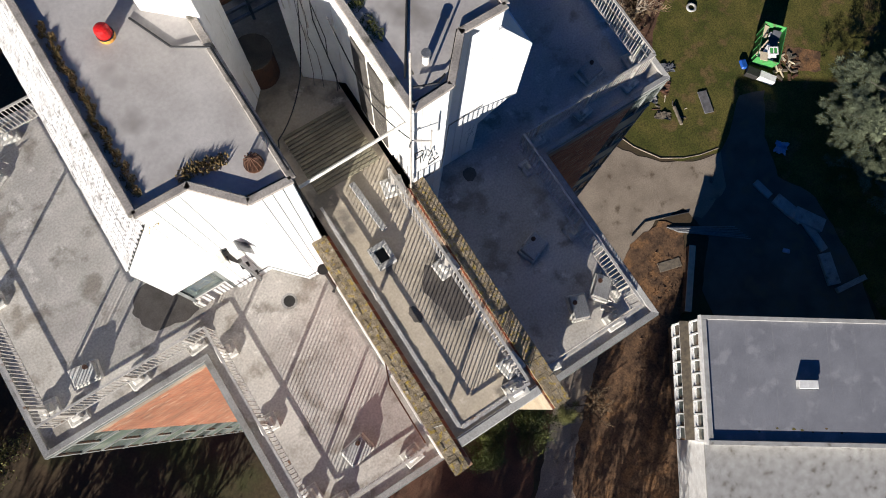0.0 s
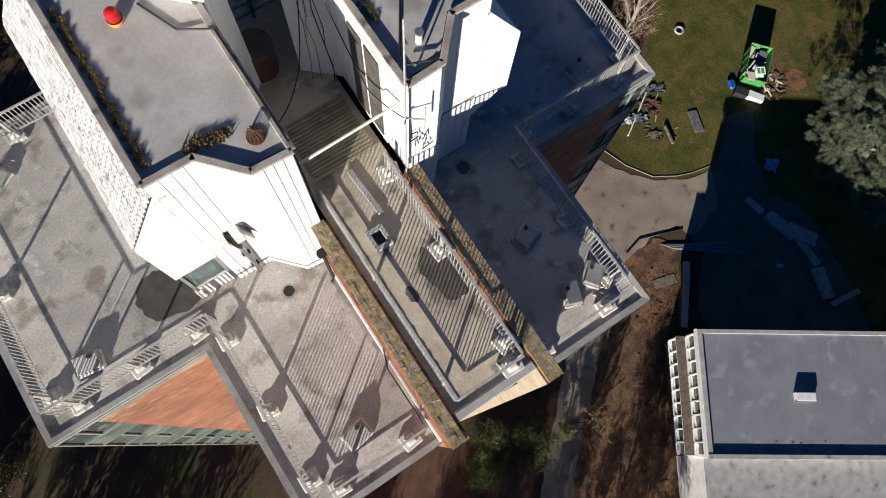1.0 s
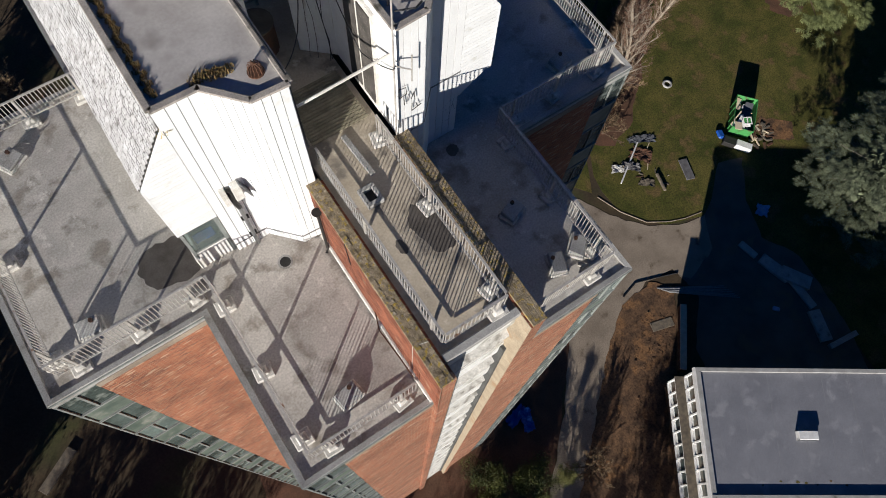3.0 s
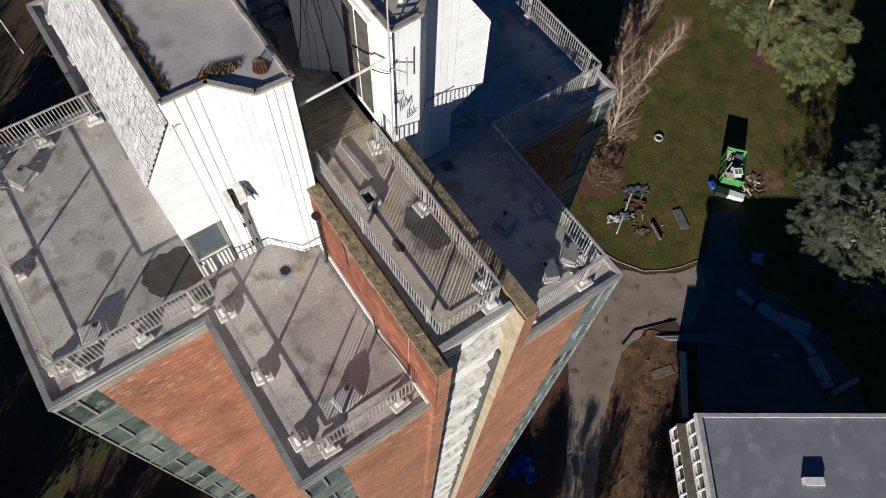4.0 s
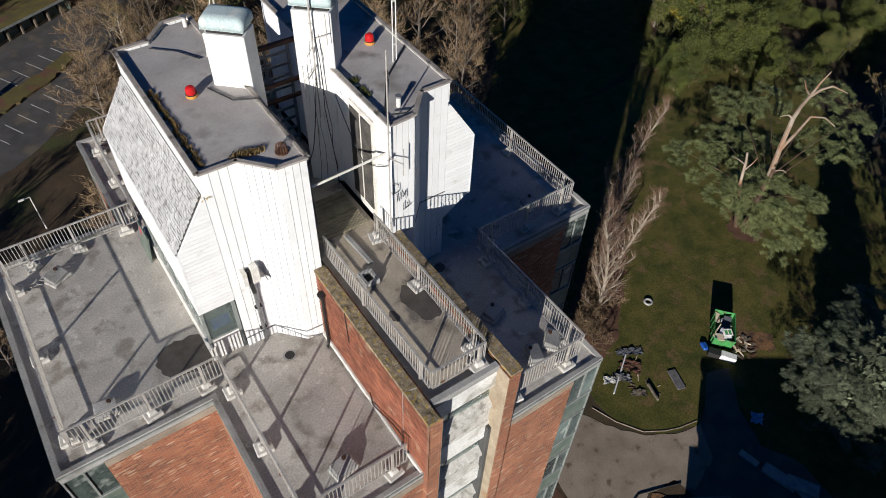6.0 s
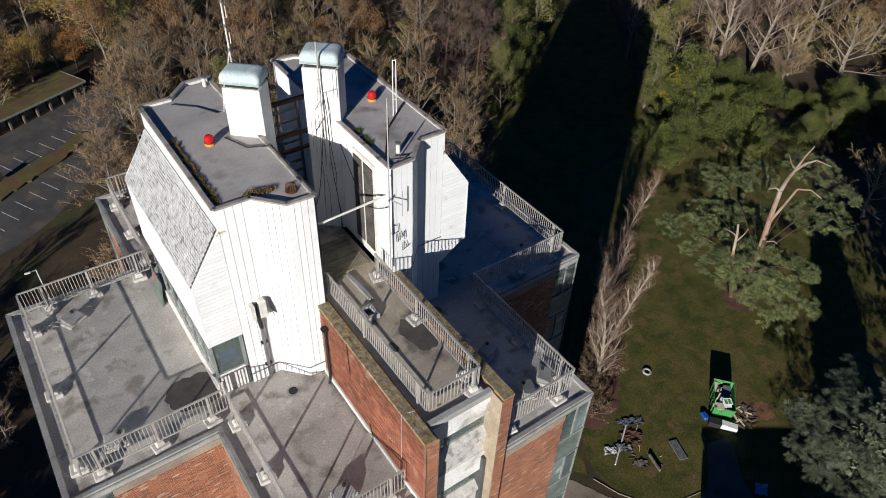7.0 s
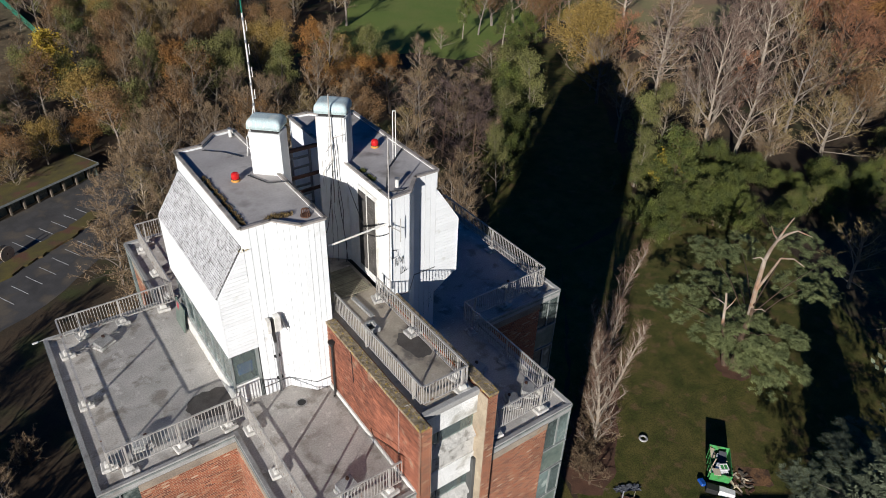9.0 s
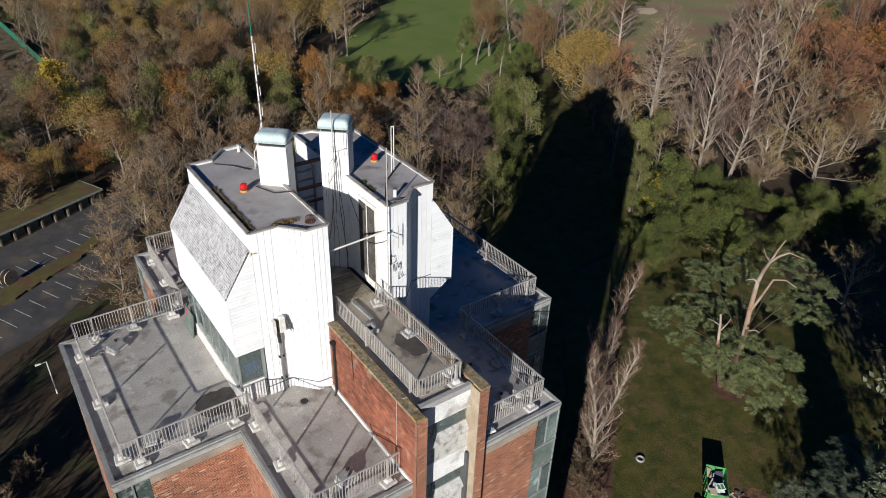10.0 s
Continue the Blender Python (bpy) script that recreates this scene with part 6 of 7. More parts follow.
vent_stub(-1.4, 3.4)
vent_stub(1.82, -3.22)
basket = thing("drain_basket", "rusty wire basket over a roof outlet", "drain cover")
for k in range(12):
    a = k * math.pi / 6
    part("wire", tube(blank(), [(-1.55 + 0.15 * math.cos(a), -3.28 + 0.15 * math.sin(a), ROOF - 0.1), (-1.55 + 0.12 * math.cos(a), -3.28 + 0.12 * math.sin(a), ROOF + 0.12), (-1.55, -3.28, ROOF + 0.18)], 0.011, 4), M["rust"], basket)
part("ring", disc(blank(), (-1.55, -3.28, ROOF - 0.1), 0.17, 0.03), M["rust"], basket)


def tufts(name, pts, label, size=0.12, per=26, seed=3, colour="moss"):
    """Clumps of moss and dead grass blades."""
    r = random.Random(seed)
    vs, fs = [], []
    for x, y, z, w in pts:
        for _ in range(per):
            a, q = r.uniform(0, 6.283), w * math.sqrt(r.random())
            p = Vector((x + q * math.cos(a), y + q * math.sin(a), z))
            d = Vector((r.uniform(-0.6, 0.6), r.uniform(-0.6, 0.6), 1)).normalized() * size * r.uniform(0.5, 1.5)
            s = Vector((r.uniform(-1, 1), r.uniform(-1, 1), 0)).normalized() * size * 0.22
            b = len(vs)
            vs.extend((tuple(p - s), tuple(p + s), tuple(p + d)))
            fs.append((b, b + 1, b + 2))
    me = bpy.data.meshes.new(name)
    me.from_pydata(vs, [], fs)
    me.materials.append(M[colour])
    return tagged(new(name, me), label, "moss", kind="stuff")


r = random.Random(9)
tufts("moss_strip", [(-3.40 + r.uniform(-0.03, 0.10), -2.75 + 0.09 * i, ROOF - 0.1, 0.07) for i in range(40)], "brown moss and dead grass along the roof edge", 0.06, 60, 3)
tufts("moss_strip", [(-2.62 + 0.11 * i, -2.86 - 0.02 * i + r.uniform(-0.02, 0.08), ROOF - 0.1, 0.12) for i in range(7)], "tuft of dead grass at the roof corner", 0.085, 60, 4)
tufts("moss_clump", [(1.32 + r.uniform(-0.08, 0.14), -1.55 + r.uniform(-0.15, 0.15), ROOF - 0.1, 0.13) for i in range(5)], "green moss clump on the roof", 0.06, 50, 5, "moss_green")
tufts("moss_clump", [(1.34 + r.uniform(-0.08, 0.16), -2.4 + 0.08 * i, ROOF - 0.1, 0.12) for i in range(6)], "green moss clump on the roof", 0.06, 50, 6, "moss_green")


def cable(name, pts, r, label, material="cable", sag=0.0):
    """A drooping cable or bar through points."""
    out = []
    for a, b in zip(pts, pts[1:]):
        a, b = Vector(a), Vector(b)
        for i in range(6):
            f = i / 6
            p = a.lerp(b, f)
            p.z -= sag * 4 * f * (1 - f)
            out.append(p)
    out.append(Vector(pts[-1]))
    return tagged(part(name, tube(blank(), out, r, 5), M[material]), label, "cable")


cable("roof_cable", [(-2.05, 0.1, ROOF - 0.07), (-1.7, -0.75, ROOF - 0.07), (-1.15, -1.15, ROOF + 0.02), (-1.14, -2.2, ROOF + 0.02), (-1.14, -3.7, ROOF + 0.03), (-1.12, -3.8, 52.0)], 0.022, "black cable lying along the roof edge")
cable("roof_cable", [(-2.7, 2.75, ROOF - 0.07), (-2.1, 2.2, ROOF - 0.07), (-1.7, 1.5, ROOF - 0.06)], 0.016, "black cable lying on the felt")
cable("roof_cable", [(1.35, -3.3, ROOF - 0.06), (2.2, -2.0, ROOF - 0.07), (3.5, -0.9, ROOF - 0.05)], 0.022, "black cable across the felt roof")
cable("roof_cable", [(1.35, -3.55, ROOF + 0.02), (1.75, -3.70, ROOF + 0.02), (1.95, -3.62, ROOF + 0.01)], 0.02, "black cable along the roof edge")
r3 = random.Random(31)
for k in range(4):
    dx = r3.uniform(-0.12, 0.22)
    top = 55.8 - 0.35 * r3.random()
    pts = [(0.70 + dx * (0.4 + 0.12 * j) + r3.uniform(-0.05, 0.05), -0.70 - 0.9 * dx * (0.4 + 0.12 * j) - 0.05 - r3.uniform(0, 0.06), top - (top - 50.45) * j / 7) for j in range(8)]
    cable("hanging_cable", pts, 0.007 + 0.003 * (k % 3), "black cable hanging down the chimney")
cable("hanging_cable", [(0.72, -0.74, 54.6), (0.1, -1.3, 52.4), (-0.95, -2.4, 52.8), (-1.16, -2.9, 53.6)], 0.014, "slack black cable across the gap", sag=0.25)
cable("hanging_cable", [(0.9, -1.4, 54.1), (1.0, -2.6, 52.5), (1.12, -3.85, 53.2)], 0.012, "thin black cable on the tower wall", sag=0.1)

# masts and aerials
def mast(name, label, pts, r, bits=(), material="steel"):
    t = thing(name, label, "aerial")
    part("pole", tube(blank(), pts, r, 8), M[material], t)
    for a, b, q in bits:
        part("arm", tube(blank(), [a, b], q, 5), M[material], t)
    return t


mast("aerial_mast", "thin galvanised mast bracketed to the tower corner", [(1.02, -4.0, 50.9), (1.02, -4.0, 56.8)], 0.02,
     [((1.02, -4.0, 53.5), (1.1, -3.86, 53.5), 0.02), ((1.02, -4.0, 54.3), (1.1, -3.86, 54.3), 0.02), ((1.02, -4.0, 53.6), (1.4, -4.1, 53.3), 0.018), ((1.4, -4.1, 52.9), (1.4, -4.1, 53.8), 0.015), ((1.02, -4.0, 53.3), (1.0, -4.05, 52.2), 0.015), ((1.02, -4.0, 53.5), (0.9, -4.15, 53.7), 0.02), ((1.02, -4.0, 56.3), (1.1, -3.95, 56.0), 0.02), ((1.02, -4.0, 52.2), (1.1, -3.86, 52.2), 0.02)], "metal")
mast("cross_pole", "pale horizontal pole spanning the gap between the towers", [(-1.12, -3.6, 53.3), (1.16, -3.6, 53.42)], 0.035, material="flash")
mast("twin_aerial", "pair of thin upright aerial rods on the roof", [(2.80, -1.38, ROOF - 0.11), (2.80, -1.38, 56.3)], 0.016, [((2.90, -1.40, ROOF - 0.11), (2.90, -1.40, 56.3), 0.015), ((2.80, -1.38, 56.28), (2.90, -1.40, 56.28), 0.02), ((2.80, -1.38, 55.0), (2.90, -1.40, 55.0), 0.015)], "flash")
mast("chimney_mast", "thin pole with aerial clamps in front of the chimney", [(0.70, -0.75, 53.0), (0.70, -0.75, 57.1)], 0.024,
     [((0.70, -0.75, 55.3), (0.45, -0.85, 55.1), 0.018), ((0.70, -0.75, 55.5), (0.98, -1.08, 55.7), 0.018), ((0.70, -0.75, 54.7), (0.4, -0.6, 54.2), 0.018), ((0.40, -0.6, 53.7), (0.40, -0.6, 54.7), 0.014), ((0.98, -1.08, 55.4), (0.98, -1.08, 56.3), 0.014), ((0.70, -0.75, 54.2), (0.72, -0.62, 54.2), 0.02), ((0.70, -0.75, 55.9), (0.72, -0.62, 55.9), 0.02)], "metal")
tall = thing("radio_mast", "tall thin radio mast with a green upper aerial", "aerial")
part("pole", tube(blank(), [(-0.75, 2.3, 54.0), (-0.75, 2.3, 59.2)], 0.028, 8), M["flash"], tall)
part("whip", tube(blank(), [(-0.75, 2.3, 59.2), (-0.75, 2.3, 66.0)], 0.026, 8, 0.015), M["green_rod"], tall, "dark green whip aerial")
for k in range(6):
    part("clamp", disc(blank(), (-0.75, 2.3, 55.2 + 0.75 * k), 0.045, 0.1, 8), M["steel"], tall)
for k in range(4):
    part("dipole", tube(blank(), [(-0.75, 2.3, 56.2 + 0.8 * k), (-0.67, 2.26, 56.2 + 0.8 * k), (-0.67, 2.26, 56.55 + 0.8 * k)], 0.015, 5), M["flash"], tall)
cable("guy_wire", [(-0.78, 2.3, 55.9), (-1.3, 1.9, 55.0), (-1.5, 1.5, ROOF - 0.05)], 0.02, "pale cable from the mast to the roof", "flash", 0.15)

# rain hood and pipe on the front of the west tower
hood = thing("rain_hood", "white metal rain hood with a slanted side plate and downpipe", "downpipe")
part("cheek", box(blank(), (-3.26, -3.29, 50.42), (-3.12, -3.06, 50.95), None, 0.01), M["flash"], hood)
part("box", box(blank(), (-2.98, -3.25, 50.35), (-2.76, -3.06, 51.0), None, 0.01), M["flash"], hood)
bm = blank()
vs = [bm.verts.new(p) for p in ((-2.76, -3.06, 51.02), (-2.76, -3.28, 51.0), (-2.58, -3.33, 50.35), (-2.58, -3.06, 50.35), (-2.79, -3.06, 51.02), (-2.79, -3.28, 51.0), (-2.61, -3.33, 50.35), (-2.61, -3.06, 50.35))]
fs = [bm.faces.new([vs[i] for i in q]) for q in ((0, 1, 2, 3), (7, 6, 5, 4), (0, 4, 5, 1), (1, 5, 6, 2), (2, 6, 7, 3), (3, 7, 4, 0))]
bmesh.ops.recalc_face_normals(bm, faces=fs)
part("side_plate", bm, M["steel"], hood, "grey slanted metal plate")
part("outlet", tube(blank(), [(-3.05, -3.17, 50.9), (-3.05, -3.17, 50.35), (-3.02, -3.17, 50.1), (-3.00, -3.14, 49.9)], 0.065, 10), M["dark"], hood)
part("pipe", tube(blank(), [(-3.00, -3.14, 49.95), (-3.00, -3.14, FLOOR + 0.05)], 0.055, 10), M["steel"], hood)
for z in (48.2, 49.2):
    part("bracket", box(blank(), (-3.10, -3.17, z), (-2.90, -3.05, z + 0.05)), M["dark"], hood)
dp = thing("downpipe", "black iron downpipe with a hopper on the brick wall", "downpipe")
bm = disc(blank(), (-XC - 0.12, -4.35, 49.85), 0.06, 0.2, 10, 0.13)
part("hopper", bm, M["dark"], dp)
part("pipe", tube(blank(), [(-XC - 0.11, -4.35, 49.9), (-XC - 0.11, -4.35, FLOOR + 0.1), (-XC - 0.2, -4.42, FLOOR + 0.03)], 0.045, 8), M["dark"], dp)
cable("wall_cable", [(-XC + 0.1, -5.55, CORE_TOP + 0.02), (-XC - 0.05, -5.6, CORE_TOP - 0.05), (-XC - 0.03, -5.65, 49.2)], 0.012, "thin cable over the coping")
cable("wall_cable", [(-XC + 0.3, -8.6, CORE_TOP + 0.02), (-XC - 0.05, -8.5, CORE_TOP - 0.03), (-XC - 0.03, -8.45, FLOOR + 0.5)], 0.006, "pale wire down the brick wall", "flash")
tie = thing("wall_tie_rail", "dark curved steel bar tying the rail to the wall", "steel bar")
part("bar", tube(blank(), [(-XC - 0.03, -6.7, 48.0), (-1.62, -7.2, 48.2), (-1.62, -8.3, 48.75), (-1.62, -8.8, 48.85)], 0.018, 6), M["rust"], tie)

# skirting strip along the foot of both towers
for sx in (-1, 1):
    z = FLOOR + 0.42 if sx < 0 else 50.4
    tower = [o for o in bpy.data.objects if o.name.startswith("rooftop_tower")][0 if sx < 0 else 1]
    P = [(sx * x, y) for x, y in PLAN]
    for a, b in zip(P, P[1:]):
        d = Vector((b[0] - a[0], b[1] - a[1], 0))
        m = Matrix.Translation((a[0], a[1], z)) @ Matrix.Rotation(math.atan2(d.y, d.x), 4, "Z")
        part("skirting_strip", box(blank(), (0, -0.034, 0), (d.length, 0.034, 0.03), m), M["steel"], tower)

# lichen patches on the west tower's boards
for x, y, z, w in ((-3.58, -3.0, 53.75, 0.16), (-1.95, -3.72, 54.45, 0.09)):
    tufts("lichen", [(x, y - 0.03, z, w)], "yellow lichen on the white boards", 0.05, 40, 8, "lichen")

# louvred doors in the east tower's inner wall
door = thing("louvred_door", "tall pair of louvred doors, one dark, one pale", "door")
part("door_frame", box(blank(), (1.10, -3.06, 50.6), (1.165, -1.75, 54.1)), M["flash"], door)
part("dark_leaf", box(blank(), (1.07, -2.33, 50.85), (1.12, -1.85, 53.95)), M["dark_door"], door)
part("pale_leaf", box(blank(), (1.07, -2.95, 50.85), (1.12, -2.45, 53.95)), M["dark_door"], door)
for k in range(26):
    z = 50.9 + 0.117 * k
    for y0, y1, mm in ((-2.31, -1.87, "dark_door"), (-2.93, -2.47, "louvre")):
        part("louvre_slat", box(blank(), (-0.03, y0, -0.05), (0.012, y1, -0.035), Matrix.Translation((1.07, 0, z)) @ Matrix.Rotation(radians(-40), 4, "Y")), M[mm], door)
# beams and grating in the gap
for (a, b, q) in (((-1.16, 0.1, 53.9), (1.16, 0.1, 53.9), 0.05), ((-1.16, 1.4, 54.3), (1.16, 1.4, 54.3), 0.06), ((-1.16, 0.6, 53.0), (1.16, 0.6, 53.0), 0.05)):
    bm = box(blank(), (a[0], a[1] - q, a[2] - q), (b[0], b[1] + q, b[2] + q))
    tagged(part("steel_beam", bm, M["rust"]), "rusty steel beam across the gap between the towers", "beam", "gap beams")
rack = thing("steel_rack", "dark steel rack of pipes standing in the gap", "rack")
for k in range(9):
    part("rung", box(blank(), (-0.55, 1.6, 50.6 + 0.4 * k), (0.95, 1.66, 50.68 + 0.4 * k)), M["steel"], rack)
for x in (-0.55, 0.15, 0.9):
    part("upright", box(blank(), (x, 1.58, CORE_FLOOR), (x + 0.07, 1.68, 54.2)), M["steel"], rack)
tank = thing("water_drum", "brown drum standing in the shaded gap", "drum")
part("body", disc(blank(), (-0.35, 0.3, CORE_FLOOR), 0.42, 0.95, 18), M["rust"], tank)
part("lid", disc(blank(), (-0.35, 0.3, CORE_FLOOR + 0.95), 0.44, 0.05, 18), M["timber"], tank)
duck = thing("duckboard", "grey slatted timber duckboard on the core terrace", "duckboard")
for k in range(17):
    part("slat", box(blank(), (-0.75, -2.95 + 0.095 * k, CORE_FLOOR + 0.05), (0.85, -2.95 + 0.095 * k + 0.075, CORE_FLOOR + 0.08)), M["duck"], duck)
for x in (-0.6, 0.0, 0.7):
    part("bearer", box(blank(), (x, -2.95, CORE_FLOOR), (x + 0.06, -1.36, CORE_FLOOR + 0.05)), M["duck"], duck)
# Low flat kerb lying along the terrace, in the kerb concrete colour.
ridge = thing("leaning_panel", "low flat grey kerb piece on the terrace", "panel")
bm = box(blank(), (-0.07, -0.65, 0.0), (0.07, 0.65, 0.1), pose(0.05, -3.75, CORE_FLOOR, 0, 0, 3), 0.01)
part("board", bm, M["kerb"], ridge)
hatch = thing("roof_outlet", "square concrete roof outlet with a dark well", "roof outlet")
for lo, hi in (((-0.5, -5.15, 0), (-0.05, -5.03, 0.16)), ((-0.5, -4.72, 0), (-0.05, -4.6, 0.16)), ((-0.5, -5.03, 0), (-0.39, -4.72, 0.16)), ((-0.16, -5.03, 0), (-0.05, -4.72, 0.16))):
    part("curb", box(blank(), (lo[0], lo[1], CORE_FLOOR), (hi[0], hi[1], CORE_FLOOR + 0.16), None, 0.015), M["kerb"], hatch)
part("well", box(blank(), (-0.39, -5.03, CORE_FLOOR), (-0.16, -4.72, CORE_FLOOR + 0.03)), M["dark"], hatch)
dr = thing("deck_drain", "round dark drain hole in the deck", "drain")
part("hole", disc(blank(), (-2.67, -4.02, FLOOR), 0.15, 0.006, 16), M["dark"], dr)
part("rim", disc(blank(), (-2.67, -4.02, FLOOR), 0.21, 0.004, 16), M["kerb"], dr)


def stain(name, cx, cy, z, rx, ry, seed, label):
    pts = []
    for k in range(40):
        a = 2 * math.pi * k / 40
        q = 1 + 0.32 * noise.noise((math.cos(a) * 1.3 + seed, math.sin(a) * 1.3, seed * 0.7)) + 0.12 * noise.noise((math.cos(a) * 4 + seed, math.sin(a) * 4, 1.0))
        pts.append((cx + rx * q * math.cos(a), cy + ry * q * math.sin(a)))
    return sheet(name, pts, z + 0.004, M["wet"], 0.01, label, category="stain")


stain("wet_patch", -5.25, -2.3, FLOOR, 0.78, 0.7, 2, "dark wet patch on the deck")
stain("wet_patch", 0.55, -6.3, CORE_FLOOR, 0.42, 0.72, 3, "dark wet patch on the terrace")
stain("wet_patch", -0.35, -6.35, CORE_FLOOR, 0.12, 0.2, 7, "dark wet patch on the terrace")
stain("wet_patch", 3.1, -3.6, FLOOR, 0.18, 0.2, 9, "dark drain stain on the deck")


def vent_housing(x, y, turn, tall=0.34):
    t = thing("vent_housing", "weathered pale concrete vent housing with a tilted lid", "vent housing", "vent housings", at=pose(x, y, FLOOR, 0, 0, turn))
    part("base", box(blank(), (-0.36, -0.26, 0), (0.36, 0.26, 0.12), None, 0.03), M["block"], t)
    bm = blank()
    box(bm, (-0.30, -0.22, 0.12), (0.30, 0.22, tall))
    for v in bm.verts:
        if v.co.z > 0.3 and v.co.y < 0:
            v.co.z -= 0.12
    bmesh.ops.bevel(bm, geom=list(bm.edges), offset=0.02, segments=1, affect="EDGES")
    part("body", bm, M["kerb"], t)
    part("socket", disc(blank(), (0.12, 0.12, tall - 0.06), 0.06, 0.08, 10), M["rust"], t)


for x, y, turn in ((-3.1, -8.1, 10), (-7.75, -2.95, -8), (-7.6, 2.75, 30), (3.5, -8.15, 70), (4.3, -8.05, 40), (7.6, -2.9, 10), (3.4, -6.2, 20)):
    vent_housing(x, y, turn)
for (x0, y0), (x1, y1), n in (((-8.7, 2.9), (-7.0, 3.3), 9), ((4.0, -8.5), (4.6, -7.7), 7)):
    junk = thing("bent_grille", "broken piece of steel grille lying on the deck", "grille")
    for k in range(n):
        f = k / n
        part("bar", tube(blank(), [(x0 + (x1 - x0) * f, y0 + (y1 - y0) * f, FLOOR + 0.02), (x0 + (x1 - x0) * f + 0.25, y0 + (y1 - y0) * f - 0.35, FLOOR + 0.10 + 0.02 * k)], 0.014, 4), M["metal"], junk)
    part("edge", tube(blank(), [(x0, y0, FLOOR + 0.02), (x1, y1, FLOOR + 0.03)], 0.02, 4), M["metal"], junk)

# graffiti: loose strokes that cannot be read
def strokes(name, origin, ux, uz, lines, r, material, label):
    t = thing(name, label, "graffiti")
    o, u, w = Vector(origin), Vector(ux), Vector(uz)
    for pts in lines:
        part("stroke", tube(blank(), [o + u * a + w * b for a, b in pts], r, 4), M[material], t)


strokes("graffiti", (1.18, -3.907, 51.5), (1, 0, 0), (0, 0, 1), [[(0, 1.0), (0.0, 0.65), (0.2, 0.7), (0.18, 0.95), (0, 1.0)], [(0.12, 0.62), (0.14, 0.3)], [(0.2, 0.3), (0.24, 0.65), (0.32, 0.4), (0.40, 0.62), (0.42, 0.3)], [(0.35, 0.2), (0.33, -0.1), (0.6, 0.0)], [(0.45, 0.15), (0.5, -0.05)]], 0.012, "dark", "black scrawled graffiti on white boards")
strokes("graffiti", (2.75, -3.035, 48.2), (1, 0, 0), (0, 0, 1), [[(0.0, 0.3), (0.15, 1.1), (0.3, 0.4), (0.45, 1.15)], [(0.1, 0.6), (0.7, 0.8)], [(0.3, 0.2), (0.75, 0.5), (0.6, 1.1), (0.35, 0.9)], [(0.55, 0.2), (0.7, 1.2)], [(0.05, 0.1), (0.6, 0.15)]], 0.022, "teal", "teal blue scrawled graffiti on white boards")
strokes("graffiti", (2.65, -3.035, 48.5), (1, 0, 0), (0, 0, 1), [[(0.1, 0.3), (0.2, 0.9), (0.25, 0.3)], [(0.0, 0.2), (0.3, 0.1)], [(0.5, 0.0), (0.55, -0.3)]], 0.014, "dark", "black scrawled graffiti on white boards")
sheetpanel = thing("painted_panel", "pale green panel daubed with pink paint against the glass", "panel")
part("board", box(blank(), (-0.02, -0.5, 0.0), (0.02, 0.5, 1.1), pose(-4.85, 2.3, FLOOR, 0, 8, 0)), M["spandrel"], sheetpanel)
part("daub", box(blank(), (-0.026, 0.1, 0.75), (-0.02, 0.35, 1.0), pose(-4.85, 2.3, FLOOR, 0, 8, 0)), M["pink"], sheetpanel)
bl = thing("blue_sheet", "blue plastic sheet behind the tower window", "sheet")
part("cloth", box(blank(), (-4.35, -2.905, FLOOR + 1.25), (-3.82, -2.885, FLOOR + 1.75), None, 0.01), M["blue"], bl)

# ---- rubbish in and round the skip, and on the lawn ----
SK = pose(*spot(47.4, 3.4), G, 0, 0, -50)
GREEN = mat("green_paint", (0.07, 0.30, 0.08), (0.05, 0.2, 0.06), 2, 0.5, 0.1, c=(0.1, 0.07, 0.04), c_at=0.65, c_scale=2)
sk = thing("rubbish_skip", "green open skip heaped with boards and frames", "skip", at=SK)
W, L, H = 1.15, 2.1, 1.9
bm = blank()
lo = [bm.verts.new((x, y, 0.12)) for x, y in ((-W * 0.92, -L * 0.85), (W * 0.92, -L * 0.85), (W * 0.92, L * 0.85), (-W * 0.92, L * 0.85))]
hi = [bm.verts.new((x, y, H)) for x, y in ((-W, -L), (W, -L), (W, L), (-W, L))]
hin = [bm.verts.new((x, y, H)) for x, y in ((-W + 0.06, -L + 0.06), (W - 0.06, -L + 0.06), (W - 0.06, L - 0.06), (-W + 0.06, L - 0.06))]
loin = [bm.verts.new((x, y, 0.8)) for x, y in ((-W * 0.94 + 0.06, -L * 0.9), (W * 0.94 - 0.06, -L * 0.9), (W * 0.94 - 0.06, L * 0.9), (-W * 0.94 + 0.06, L * 0.9))]
fs = [bm.faces.new(lo[::-1]), bm.faces.new(loin)]
for i in range(4):
    j = (i + 1) % 4
    fs += [bm.faces.new((lo[i], lo[j], hi[j], hi[i])), bm.faces.new((hi[i], hi[j], hin[j], hin[i])), bm.faces.new((hin[i], hin[j], loin[j], loin[i]))]
bmesh.ops.recalc_face_normals(bm, faces=fs)
part("body", bm, GREEN, sk)
for y in (-1.4, -0.5, 0.5, 1.4):
    for s in (-1, 1):
        part("rib", box(blank(), (s * W - 0.04, y - 0.05, 0.3), (s * W + 0.04, y + 0.05, H)), GREEN, sk)


